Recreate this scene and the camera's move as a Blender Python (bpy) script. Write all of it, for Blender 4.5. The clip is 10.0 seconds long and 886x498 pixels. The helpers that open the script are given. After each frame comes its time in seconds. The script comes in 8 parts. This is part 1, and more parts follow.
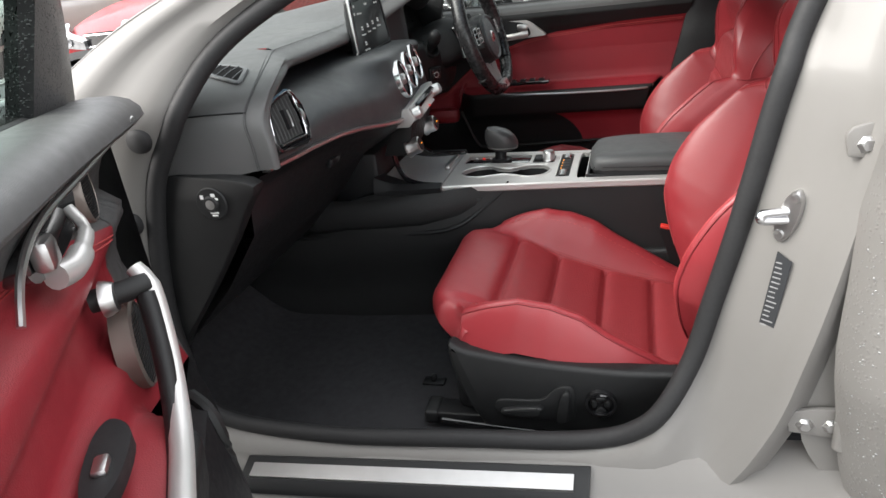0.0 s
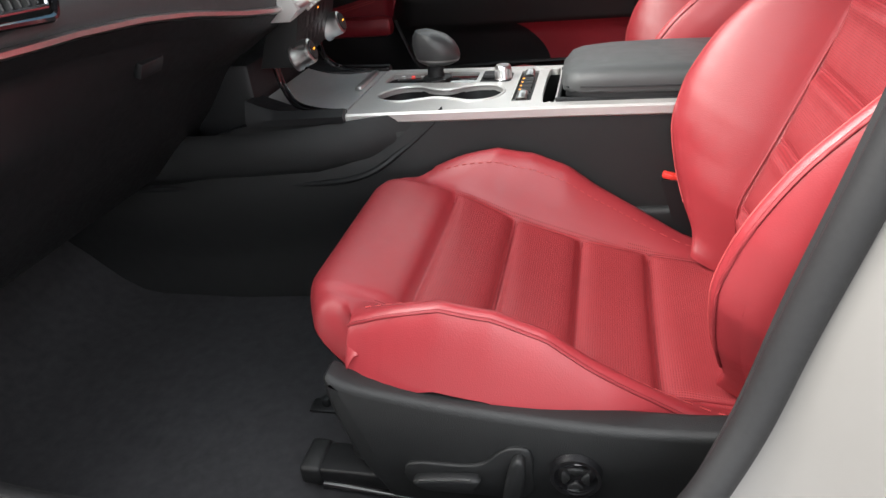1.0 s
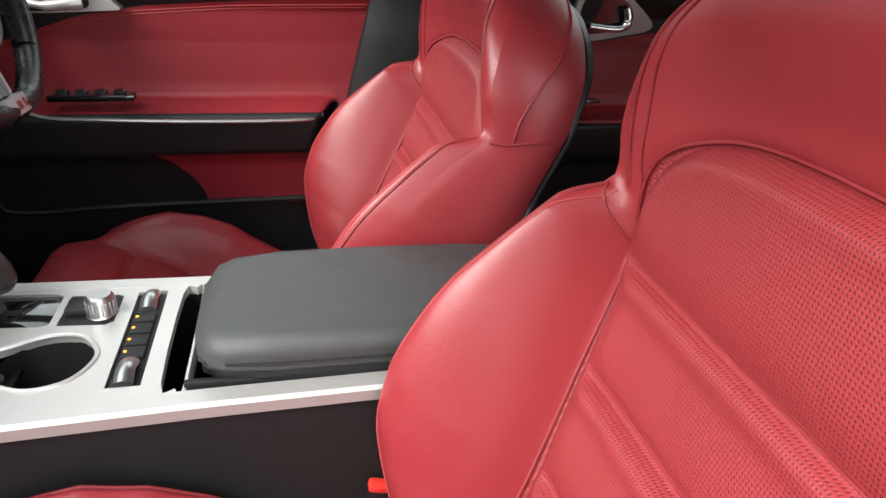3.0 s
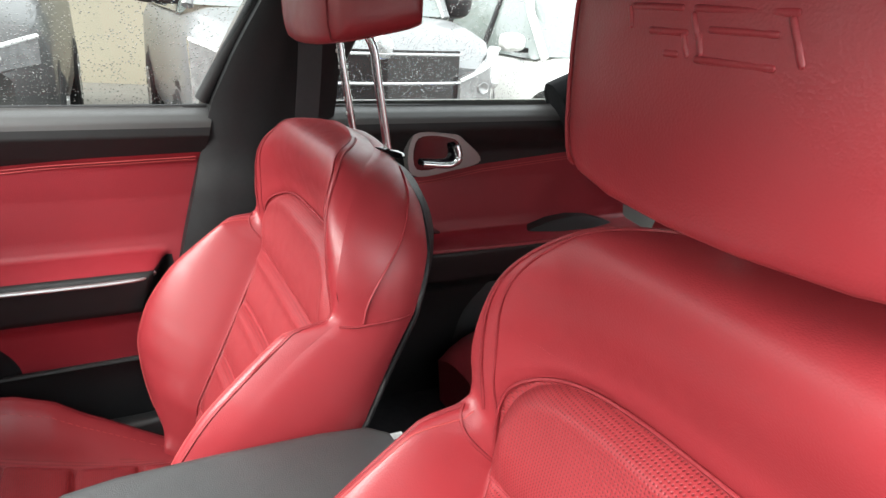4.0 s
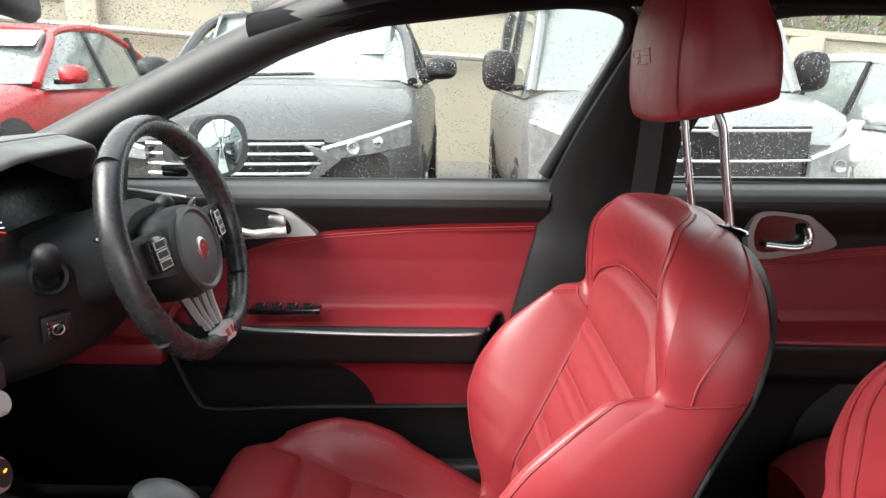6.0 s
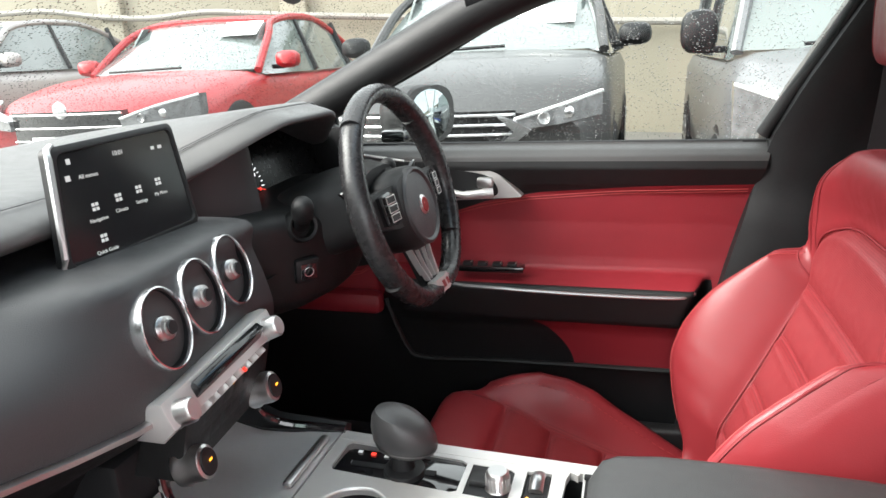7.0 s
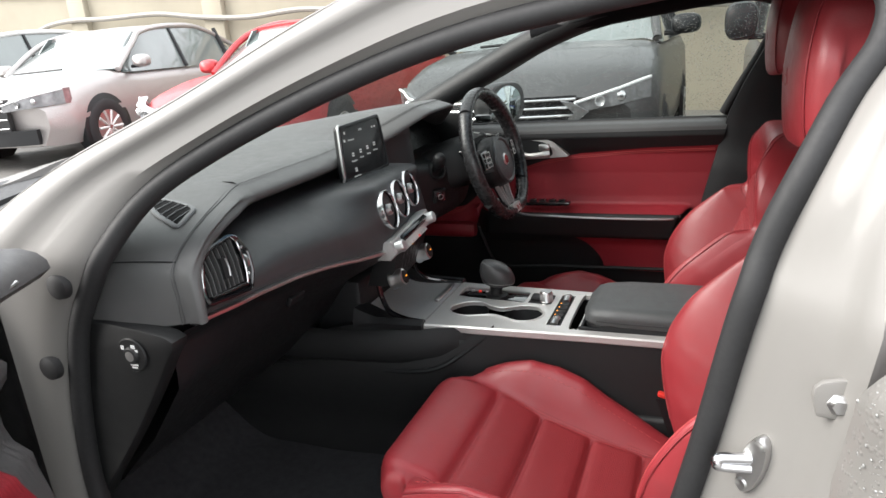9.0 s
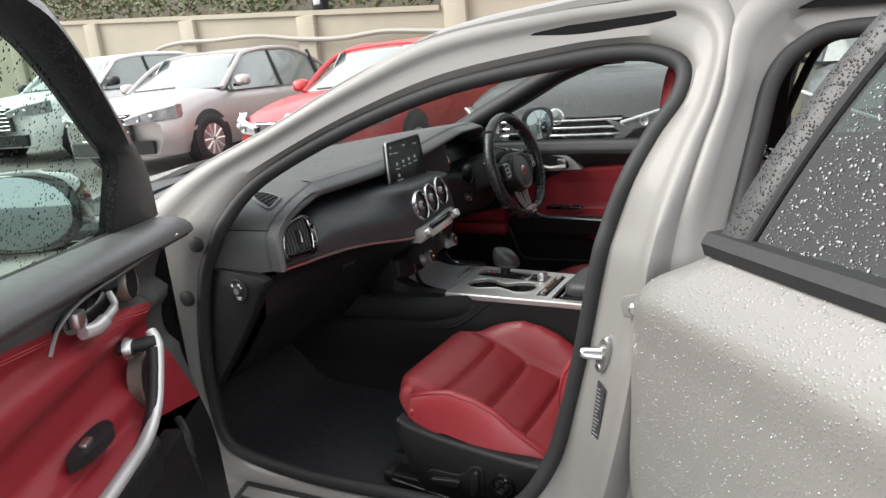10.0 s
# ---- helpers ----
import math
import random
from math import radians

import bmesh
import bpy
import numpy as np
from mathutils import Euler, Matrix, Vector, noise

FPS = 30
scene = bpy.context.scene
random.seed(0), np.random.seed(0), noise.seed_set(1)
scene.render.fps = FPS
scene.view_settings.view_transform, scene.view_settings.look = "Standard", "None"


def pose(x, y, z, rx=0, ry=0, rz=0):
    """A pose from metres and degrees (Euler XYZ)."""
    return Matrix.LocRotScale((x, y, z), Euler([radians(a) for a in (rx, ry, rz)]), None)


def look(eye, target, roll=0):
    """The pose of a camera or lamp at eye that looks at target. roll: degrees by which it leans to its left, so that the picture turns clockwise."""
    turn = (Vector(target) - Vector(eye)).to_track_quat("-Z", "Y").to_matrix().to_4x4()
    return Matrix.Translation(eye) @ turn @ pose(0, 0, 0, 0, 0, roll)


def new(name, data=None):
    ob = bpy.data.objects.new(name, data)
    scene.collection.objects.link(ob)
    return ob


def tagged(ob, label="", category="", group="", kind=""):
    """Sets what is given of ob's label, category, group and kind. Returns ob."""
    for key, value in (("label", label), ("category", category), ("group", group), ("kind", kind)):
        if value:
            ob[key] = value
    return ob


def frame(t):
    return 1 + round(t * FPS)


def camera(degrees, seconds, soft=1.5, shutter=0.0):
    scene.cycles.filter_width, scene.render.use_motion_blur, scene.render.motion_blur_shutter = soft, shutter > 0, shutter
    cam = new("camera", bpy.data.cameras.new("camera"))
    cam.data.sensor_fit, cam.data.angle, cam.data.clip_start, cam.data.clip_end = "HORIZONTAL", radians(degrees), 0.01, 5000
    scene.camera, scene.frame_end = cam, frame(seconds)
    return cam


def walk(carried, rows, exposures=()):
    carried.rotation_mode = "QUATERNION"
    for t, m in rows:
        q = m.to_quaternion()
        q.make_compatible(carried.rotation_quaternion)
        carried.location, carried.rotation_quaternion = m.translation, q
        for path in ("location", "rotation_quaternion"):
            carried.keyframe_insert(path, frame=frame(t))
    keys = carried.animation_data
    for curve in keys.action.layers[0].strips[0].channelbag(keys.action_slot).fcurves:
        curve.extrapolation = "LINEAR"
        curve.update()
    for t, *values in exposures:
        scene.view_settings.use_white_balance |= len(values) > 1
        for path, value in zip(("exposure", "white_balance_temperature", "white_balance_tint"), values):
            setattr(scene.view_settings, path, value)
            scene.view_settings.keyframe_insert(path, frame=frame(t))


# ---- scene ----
cam = camera(67.0, 10.0)
PATH = [
    (0, (0.349, -1.639, 1.137), (-0.21, 0.102, 0.326), -7.5),
    (0.5, (0.355, -1.383, 1.052), (-0.161, 0.324, 0.146), -7.2),
    (1, (0.306, -1.16, 0.946), (-0.151, 0.523, -0.033), -6.3),
    (1.5, (0.279, -0.974, 0.882), (-0.091, 0.694, -0.157), -4.7),
    (2, (0.291, -0.819, 0.845), (0.093, 0.878, -0.195), -2.2),
    (2.5, (0.334, -0.718, 0.909), (0.385, 1.025, -0.071), 0.2),
    (3, (0.346, -0.636, 1.02), (0.757, 1.102, 0.12), 3.1),
    (3.2, (0.343, -0.606, 1.054), (0.882, 1.115, 0.188), 3.7),
    (4.3, (0.356, -0.575, 1.161), (1.267, 1.101, 0.562), 3.7),
    (4.5, (0.358, -0.573, 1.165), (1.28, 1.117, 0.622), 4.0),
    (5, (0.36, -0.583, 1.176), (1.116, 1.206, 0.697), 3.9),
    (5.5, (0.349, -0.59, 1.174), (0.704, 1.319, 0.696), 2.0),
    (6, (0.324, -0.597, 1.146), (0.297, 1.34, 0.645), 0.2),
    (6.2, (0.318, -0.599, 1.133), (0.156, 1.327, 0.622), -0.3),
    (7.3, (0.275, -0.697, 1.131), (-0.35, 1.113, 0.554), -3.9),
    (7.5, (0.284, -0.738, 1.132), (-0.369, 1.06, 0.545), -4.5),
    (8, (0.282, -0.932, 1.156), (-0.383, 0.854, 0.549), -4.9),
    (8.5, (0.325, -1.174, 1.198), (-0.354, 0.605, 0.588), -4.8),
    (9, (0.492, -1.418, 1.224), (-0.254, 0.34, 0.629), -4.8),
    (9.5, (0.637, -1.639, 1.25), (-0.193, 0.09, 0.68), -4.7),
    (10, (0.852, -1.798, 1.279), (-0.113, -0.131, 0.743), -5.0),
]
walk(cam, [(t, look(eye, target, roll)) for t, eye, target, roll in PATH],
     exposures=[(0.0, 2.35), (0.8, 2.87), (1.5, 2.92), (2.2, 2.73), (3.0, 2.78), (4.3, 3.45), (4.6, 3.58), (5.0, 3.75), (5.45, 3.68), (5.75, 3.4), (7.4, 3.1), (8.5, 2.7), (9.2, 2.25), (10.0, 1.95)])

# ---------------------------------------------------------------- light
world = bpy.data.worlds.new("overcast_sky")
scene.world = world
world.use_nodes = True
wn = world.node_tree.nodes
sky = wn.new("ShaderNodeTexSky")
sky.sky_type = "NISHITA"
sky.sun_disc = False
sky.sun_elevation, sky.sun_rotation = radians(39), radians(243)
sky.air_density, sky.dust_density, sky.ozone_density = 1.0, 4.0, 1.0
grey = wn.new("ShaderNodeMixRGB")
grey.blend_type = "MIX"
grey.inputs["Fac"].default_value = 0.85
grey.inputs["Color2"].default_value = (9.0, 9.1, 9.3, 1)
world.node_tree.links.new(sky.outputs[0], grey.inputs["Color1"])
world.node_tree.links.new(grey.outputs[0], wn["Background"].inputs["Color"])
wn["Background"].inputs["Strength"].default_value = 0.068

sun_data = bpy.data.lights.new("sun", "SUN")
sun_data.energy, sun_data.angle, sun_data.color = 1.3, radians(45), (1.0, 0.97, 0.93)
sun = new("sun", sun_data)
sun.matrix_world = look((-6.2, -3.2, 5.6), (0, 0, 0))

# ---------------------------------------------------------------- mesh helpers
from mathutils.geometry import tessellate_polygon

V = Vector


def cat(points, n=8, closed=False):
    """A smooth curve through the points, n steps from each to the next."""
    p = [np.array(q, float) for q in points]
    m = len(p)
    out = []
    for i in range(m if closed else m - 1):
        a, b, c, d = (p[(i + k) % m] if closed else p[min(max(i + k, 0), m - 1)] for k in (-1, 0, 1, 2))
        for s in range(n):
            t = s / n
            out.append(0.5 * (2 * b + (c - a) * t + (2 * a - 5 * b + 4 * c - d) * t**2 + (3 * b - a - 3 * c + d) * t**3))
    if not closed:
        out.append(p[-1])
    return [tuple(float(c) for c in q) for q in out]


def loft(rings, closed=True, caps=True, around=False):
    """A skin over rings of points, all of one length."""
    n, m = len(rings[0]), len(rings)
    verts = [tuple(q) for r in rings for q in r]
    faces = []
    for i in range(m if around else m - 1):
        j = (i + 1) % m
        for k in range(n if closed else n - 1):
            l = (k + 1) % n
            faces.append((i * n + k, i * n + l, j * n + l, j * n + k))
    if caps and closed and not around:
        faces.append(tuple(range(n))[::-1])
        faces.append(tuple(range((m - 1) * n, m * n)))
    return verts, faces


def sheet(fn, nu, nv):
    """An open surface fn(u, v), u and v from 0 to 1."""
    return loft([[fn(i / nu, j / nv) for j in range(nv + 1)] for i in range(nu + 1)], closed=False)


def slab(fn, nu, nv, back):
    """The surface fn(u, v) and the same moved by back, closed round its rim."""
    front, _ = sheet(fn, nu, nv)
    n = (nu + 1) * (nv + 1)
    b = np.array(back, float)
    verts = front + [tuple(np.array(q) + b) for q in front]
    w = nv + 1
    faces = []
    for i in range(nu):
        for j in range(nv):
            a = i * w + j
            faces.append((a, a + 1, a + w + 1, a + w))
            faces.append((n + a, n + a + w, n + a + w + 1, n + a + 1))
    rim = [j for j in range(w)] + [i * w + nv for i in range(1, nu + 1)] + [nu * w + j for j in range(nv - 1, -1, -1)] + [i * w for i in range(nu - 1, 0, -1)]
    for a, c in zip(rim, rim[1:] + rim[:1]):
        faces.append((c, a, n + a, n + c))
    return verts, faces


def tube(points, r, n=10, closed=False, flat=1.0, caps=True, up=(0.0, 0.0, 1.0)):
    """A tube along the points; r is one radius or one for each point; flat squeezes it across its side."""
    p = [V(q) for q in points]
    m = len(p)
    rings = []
    for i in range(m):
        a, b = (p[i - 1], p[(i + 1) % m]) if closed else (p[max(i - 1, 0)], p[min(i + 1, m - 1)])
        t = (b - a).normalized()
        s = t.cross(V(up))
        s = s.normalized() if s.length > 1e-4 else t.orthogonal().normalized()
        w = s.cross(t)
        q = r[i] if isinstance(r, (list, tuple)) else r
        rings.append([tuple(p[i] + q * (math.cos(2 * math.pi * k / n) * s + flat * math.sin(2 * math.pi * k / n) * w)) for k in range(n)])
    return loft(rings, around=closed, caps=caps and not closed)


def sweep(points, profile, side, up, closed=False):
    """A profile of (side, up) offsets carried along the points, with fixed directions."""
    s, u = np.array(side, float), np.array(up, float)
    return loft([[tuple(np.array(q) + a * s + b * u) for a, b in profile] for q in points], around=closed)


def from_bm(bm):
    bm.verts.index_update()
    data = [tuple(v.co) for v in bm.verts], [tuple(v.index for v in f.verts) for f in bm.faces]
    bm.free()
    return data


def moved(data, m):
    return [tuple(m @ V(q)) for q in data[0]], data[1]


def rbox(c, size, r=0.004, seg=2, turn=(0, 0, 0)):
    """A box with rounded edges, its middle at c, turned by degrees."""
    bm = bmesh.new()
    bmesh.ops.create_cube(bm, size=1)
    bmesh.ops.scale(bm, vec=size, verts=bm.verts)
    if r > 0:
        bmesh.ops.bevel(bm, geom=bm.edges[:], offset=min(r, 0.49 * min(size)), segments=seg, profile=0.5, affect="EDGES")
    return moved(from_bm(bm), pose(*c, *turn))


def prism(outline, a, b, axis="y", r=0.0, seg=2):
    """A flat outline (in the two other coordinates, in order) extruded along axis from a to b, with its edges rounded."""
    def place(q, h):
        u, v = q
        return {"x": (h, u, v), "y": (u, h, v), "z": (u, v, h)}[axis]
    bm = bmesh.new()
    lo = [bm.verts.new(place(q, a)) for q in outline]
    hi = [bm.verts.new(place(q, b)) for q in outline]
    caps = [bm.faces.new(lo), bm.faces.new(hi)]
    for i in range(len(lo)):
        j = (i + 1) % len(lo)
        bm.faces.new((lo[i], lo[j], hi[j], hi[i]))
    bmesh.ops.recalc_face_normals(bm, faces=bm.faces)
    if r > 0:
        edges = [e for f in caps for e in f.edges]
        bmesh.ops.bevel(bm, geom=edges, offset=r, segments=seg, profile=0.5, affect="EDGES")
    return from_bm(bm)


def plate(outline, holes, z, depth):
    """A level plate with holes through it."""
    loops = [outline, *holes]
    flat = [V((x, y, 0)) for loop in loops for x, y in loop]
    tris = tessellate_polygon([[V((x, y, 0)) for x, y in loop] for loop in loops])
    n = len(flat)
    verts = [(q.x, q.y, z) for q in flat] + [(q.x, q.y, z - depth) for q in flat]
    faces = [tuple(t) for t in tris] + [tuple(n + k for k in reversed(t)) for t in tris]
    start = 0
    for loop in loops:
        m = len(loop)
        for i in range(m):
            a, b = start + i, start + (i + 1) % m
            faces.append((a, b, n + b, n + a))
        start += m
    return verts, faces


def lathe(profile, c, axis=(0, 0, 1), n=24, squash=1.0):
    """A body turned about an axis through c from (radius, height) pairs; squash narrows it across."""
    turn = V(axis).normalized().to_track_quat("Z", "Y").to_matrix().to_4x4()
    m = Matrix.Translation(c) @ turn
    rings = [[tuple(m @ V((r * math.cos(2 * math.pi * k / n), squash * r * math.sin(2 * math.pi * k / n), h))) for k in range(n)] for r, h in profile]
    return loft(rings)


def join(*many):
    verts, faces = [], []
    for v, f in many:
        n = len(verts)
        verts += list(v)
        faces += [tuple(n + k for k in q) for q in f]
    return verts, faces


def world_of(ob):
    m = ob.matrix_basis.copy()
    while ob.parent:
        ob = ob.parent
        m = ob.matrix_basis @ m
    return m


def part(name, data, material, parent=None, label="", kind="", angle=40, local=False):
    """One mesh object under a thing or a part. Its points are in the world's metres, or in its thing's own if local."""
    verts, faces = data[0], data[1]
    normals = data[2] if len(data) > 2 else None
    if parent is not None and not local:
        inv = world_of(parent).inverted()
        verts = [tuple(inv @ V(q)) for q in verts]
        if normals:
            turn = inv.to_3x3()
            normals = [tuple(turn @ V(q)) for q in normals]
    me = bpy.data.meshes.new(name)
    me.from_pydata([tuple(q) for q in verts], [], faces)
    bm = bmesh.new()
    bm.from_mesh(me)
    bmesh.ops.recalc_face_normals(bm, faces=bm.faces)
    bm.to_mesh(me)
    bm.free()
    me.materials.append(material)
    me.shade_smooth()
    me.set_sharp_from_angle(angle=radians(angle))
    if normals:
        votes = sum(1 if V(normals[p.vertices[0]]).dot(p.normal) > 0 else -1 for p in me.polygons)
        me.normals_split_custom_set_from_vertices([tuple(c if votes >= 0 else -c for c in q) for q in normals])
    ob = new(name, me)
    ob.parent = parent
    return tagged(ob, label, kind=kind)


def thing(name, at, label, category, group="", kind="", turn=0.0):
    ob = new(name)
    ob.empty_display_size = 0.05
    ob.matrix_basis = pose(*at, 0, 0, turn)
    return tagged(ob, label, category, group, kind)


def lerp(a, b, t):
    return a + (b - a) * t


def smooth(a, b, x):
    t = min(max((x - a) / (b - a), 0.0), 1.0)
    return t * t * (3 - 2 * t)


def curve_at(keys, x):
    """The value at x of a smooth curve through (x, value) keys."""
    if x <= keys[0][0]:
        return keys[0][1]
    for (a, p), (b, q) in zip(keys, keys[1:]):
        if x <= b:
            return lerp(p, q, smooth(a, b, x)) if len(keys) == 2 else lerp(p, q, (x - a) / (b - a))
    return keys[-1][1]


def turns(n):
    return [2 * math.pi * k / n for k in range(n)]

# ---------------------------------------------------------------- materials
def material(name, color, rough=0.5, metal=0.0, spots=0.15, scale=20.0, grain=0.0, grain_scale=400.0, coat=0.0, spec=0.5, grain_kind="noise", rough_var=0.12, wear=0.0):
    """A surface with a slow change of tone, a fine grain in relief and an uneven gloss."""
    m = bpy.data.materials.new(name)
    m.use_nodes = True
    n, l = m.node_tree.nodes, m.node_tree.links
    b = n["Principled BSDF"]
    co = n.new("ShaderNodeTexCoord")
    big = n.new("ShaderNodeTexNoise")
    big.inputs["Scale"].default_value, big.inputs["Detail"].default_value = scale, 5
    l.new(co.outputs["Object"], big.inputs["Vector"])
    mix = n.new("ShaderNodeMixRGB")
    mix.inputs["Color1"].default_value = tuple(c * (1 - spots) for c in color) + (1,)
    mix.inputs["Color2"].default_value = tuple(min(1, c * (1 + spots)) for c in color) + (1,)
    l.new(big.outputs["Fac"], mix.inputs["Fac"])
    l.new(mix.outputs[0], b.inputs["Base Color"])
    rr = n.new("ShaderNodeMapRange")
    rr.inputs["To Min"].default_value, rr.inputs["To Max"].default_value = max(0.02, rough - rough_var), min(1, rough + rough_var)
    fine = n.new("ShaderNodeTexNoise")
    fine.inputs["Scale"].default_value, fine.inputs["Detail"].default_value = scale * 6, 4
    l.new(co.outputs["Object"], fine.inputs["Vector"])
    l.new(fine.outputs["Fac"], rr.inputs["Value"])
    l.new(rr.outputs[0], b.inputs["Roughness"])
    b.inputs["Metallic"].default_value = metal
    b.inputs["Specular IOR Level"].default_value = spec
    b.inputs["Coat Weight"].default_value = coat
    b.inputs["Coat Roughness"].default_value = 0.05
    if grain > 0:
        if grain_kind == "voronoi":
            g = n.new("ShaderNodeTexVoronoi")
            g.inputs["Scale"].default_value = grain_scale
            out = g.outputs["Distance"]
        else:
            g = n.new("ShaderNodeTexNoise")
            g.inputs["Scale"].default_value, g.inputs["Detail"].default_value = grain_scale, 3
            out = g.outputs["Fac"]
        l.new(co.outputs["Object"], g.inputs["Vector"])
        bump = n.new("ShaderNodeBump")
        bump.inputs["Strength"].default_value, bump.inputs["Distance"].default_value = grain, 0.001
        l.new(out, bump.inputs["Height"])
        l.new(bump.outputs[0], b.inputs["Normal"])
    return m


def glass(name, tint=(0.9, 0.95, 0.93), drops=0.0, scale=90.0, shine=0.04):
    """Clear glass, thin enough to see through straight, with rain drops standing on it."""
    m = bpy.data.materials.new(name)
    m.use_nodes = True
    n, l = m.node_tree.nodes, m.node_tree.links
    n.remove(n["Principled BSDF"])
    out = n["Material Output"]
    clear = n.new("ShaderNodeBsdfTransparent")
    clear.inputs["Color"].default_value = (*tint, 1)
    gloss = n.new("ShaderNodeBsdfGlossy")
    gloss.inputs["Roughness"].default_value = 0.03
    facing = n.new("ShaderNodeLayerWeight")
    facing.inputs["Blend"].default_value = 0.5
    steep = n.new("ShaderNodeMath")
    steep.operation = "POWER"
    steep.inputs[1].default_value = 5.0
    l.new(facing.outputs["Facing"], steep.inputs[0])
    fres = n.new("ShaderNodeMath")
    fres.operation = "MULTIPLY_ADD"
    fres.inputs[1].default_value, fres.inputs[2].default_value = 0.6, shine
    l.new(steep.outputs[0], fres.inputs[0])
    mix = n.new("ShaderNodeMixShader")
    l.new(fres.outputs[0], mix.inputs[0])
    l.new(clear.outputs[0], mix.inputs[1])
    l.new(gloss.outputs[0], mix.inputs[2])
    last = mix
    if drops > 0:
        co = n.new("ShaderNodeTexCoord")
        vor = n.new("ShaderNodeTexVoronoi")
        vor.inputs["Scale"].default_value = scale
        vor.inputs["Randomness"].default_value = 1.0
        l.new(co.outputs["Object"], vor.inputs["Vector"])
        ramp = n.new("ShaderNodeMapRange")
        ramp.inputs["From Min"].default_value, ramp.inputs["From Max"].default_value = 0.30, 0.22
        l.new(vor.outputs["Distance"], ramp.inputs["Value"])
        patch = n.new("ShaderNodeTexNoise")
        patch.inputs["Scale"].default_value = scale * 0.11
        patch.inputs["Detail"].default_value = 4
        l.new(co.outputs["Object"], patch.inputs["Vector"])
        pr = n.new("ShaderNodeMapRange")
        pr.inputs["From Min"].default_value, pr.inputs["From Max"].default_value = 0.62 - 0.25 * drops, 0.68 - 0.25 * drops
        l.new(patch.outputs["Fac"], pr.inputs["Value"])
        both = n.new("ShaderNodeMath")
        both.operation = "MULTIPLY"
        l.new(ramp.outputs[0], both.inputs[0])
        l.new(pr.outputs[0], both.inputs[1])
        bump = n.new("ShaderNodeBump")
        bump.inputs["Strength"].default_value, bump.inputs["Distance"].default_value = 0.9, 0.004
        l.new(vor.outputs["Distance"], bump.inputs["Height"])
        bump.invert = True
        drop = n.new("ShaderNodeBsdfRefraction")
        drop.inputs["IOR"].default_value, drop.inputs["Roughness"].default_value = 1.33, 0.0
        drop.inputs["Color"].default_value = (0.9, 0.93, 0.92, 1)
        l.new(bump.outputs[0], drop.inputs["Normal"])
        mix2 = n.new("ShaderNodeMixShader")
        l.new(both.outputs[0], mix2.inputs[0])
        l.new(mix.outputs[0], mix2.inputs[1])
        l.new(drop.outputs[0], mix2.inputs[2])
        last = mix2
    l.new(last.outputs[0], out.inputs["Surface"])
    return m


def wet_paint(name, color, metal=0.0, rough=0.3, beads=0.0, scale=55.0, coat=1.0):
    """Car paint under clear coat, with beads of rain in relief."""
    m = material(name, color, rough, metal, spots=0.05, scale=6, coat=coat, rough_var=0.05)
    if beads > 0:
        n, l = m.node_tree.nodes, m.node_tree.links
        b = n["Principled BSDF"]
        co = n.new("ShaderNodeTexCoord")
        vor = n.new("ShaderNodeTexVoronoi")
        vor.inputs["Scale"].default_value = scale
        l.new(co.outputs["Object"], vor.inputs["Vector"])
        size = n.new("ShaderNodeTexNoise")
        size.inputs["Scale"].default_value = scale * 0.35
        l.new(co.outputs["Object"], size.inputs["Vector"])
        edge = n.new("ShaderNodeMath")
        edge.operation = "MULTIPLY"
        edge.inputs[1].default_value = 0.75
        l.new(size.outputs["Fac"], edge.inputs[0])
        ramp = n.new("ShaderNodeMapRange")
        ramp.inputs["From Min"].default_value = 0.0
        l.new(edge.outputs[0], ramp.inputs["From Max"])
        ramp.inputs["To Min"].default_value, ramp.inputs["To Max"].default_value = 1.0, 0.0
        l.new(vor.outputs["Distance"], ramp.inputs["Value"])
        bump = n.new("ShaderNodeBump")
        bump.inputs["Strength"].default_value, bump.inputs["Distance"].default_value = beads, 0.003
        l.new(ramp.outputs[0], bump.inputs["Height"])
        l.new(bump.outputs[0], b.inputs["Normal"])
        l.new(bump.outputs[0], b.inputs["Coat Normal"])
    return m


def glow(name, color, strength):
    m = bpy.data.materials.new(name)
    m.use_nodes = True
    b = m.node_tree.nodes["Principled BSDF"]
    b.inputs["Base Color"].default_value = (*color, 1)
    b.inputs["Emission Color"].default_value = (*color, 1)
    b.inputs["Emission Strength"].default_value = strength
    b.inputs["Roughness"].default_value = 0.4
    return m


RED = material("red_leather", (0.295, 0.029, 0.036), 0.38, spec=0.6, spots=0.10, scale=9, grain=0.14, grain_scale=700, grain_kind="voronoi")


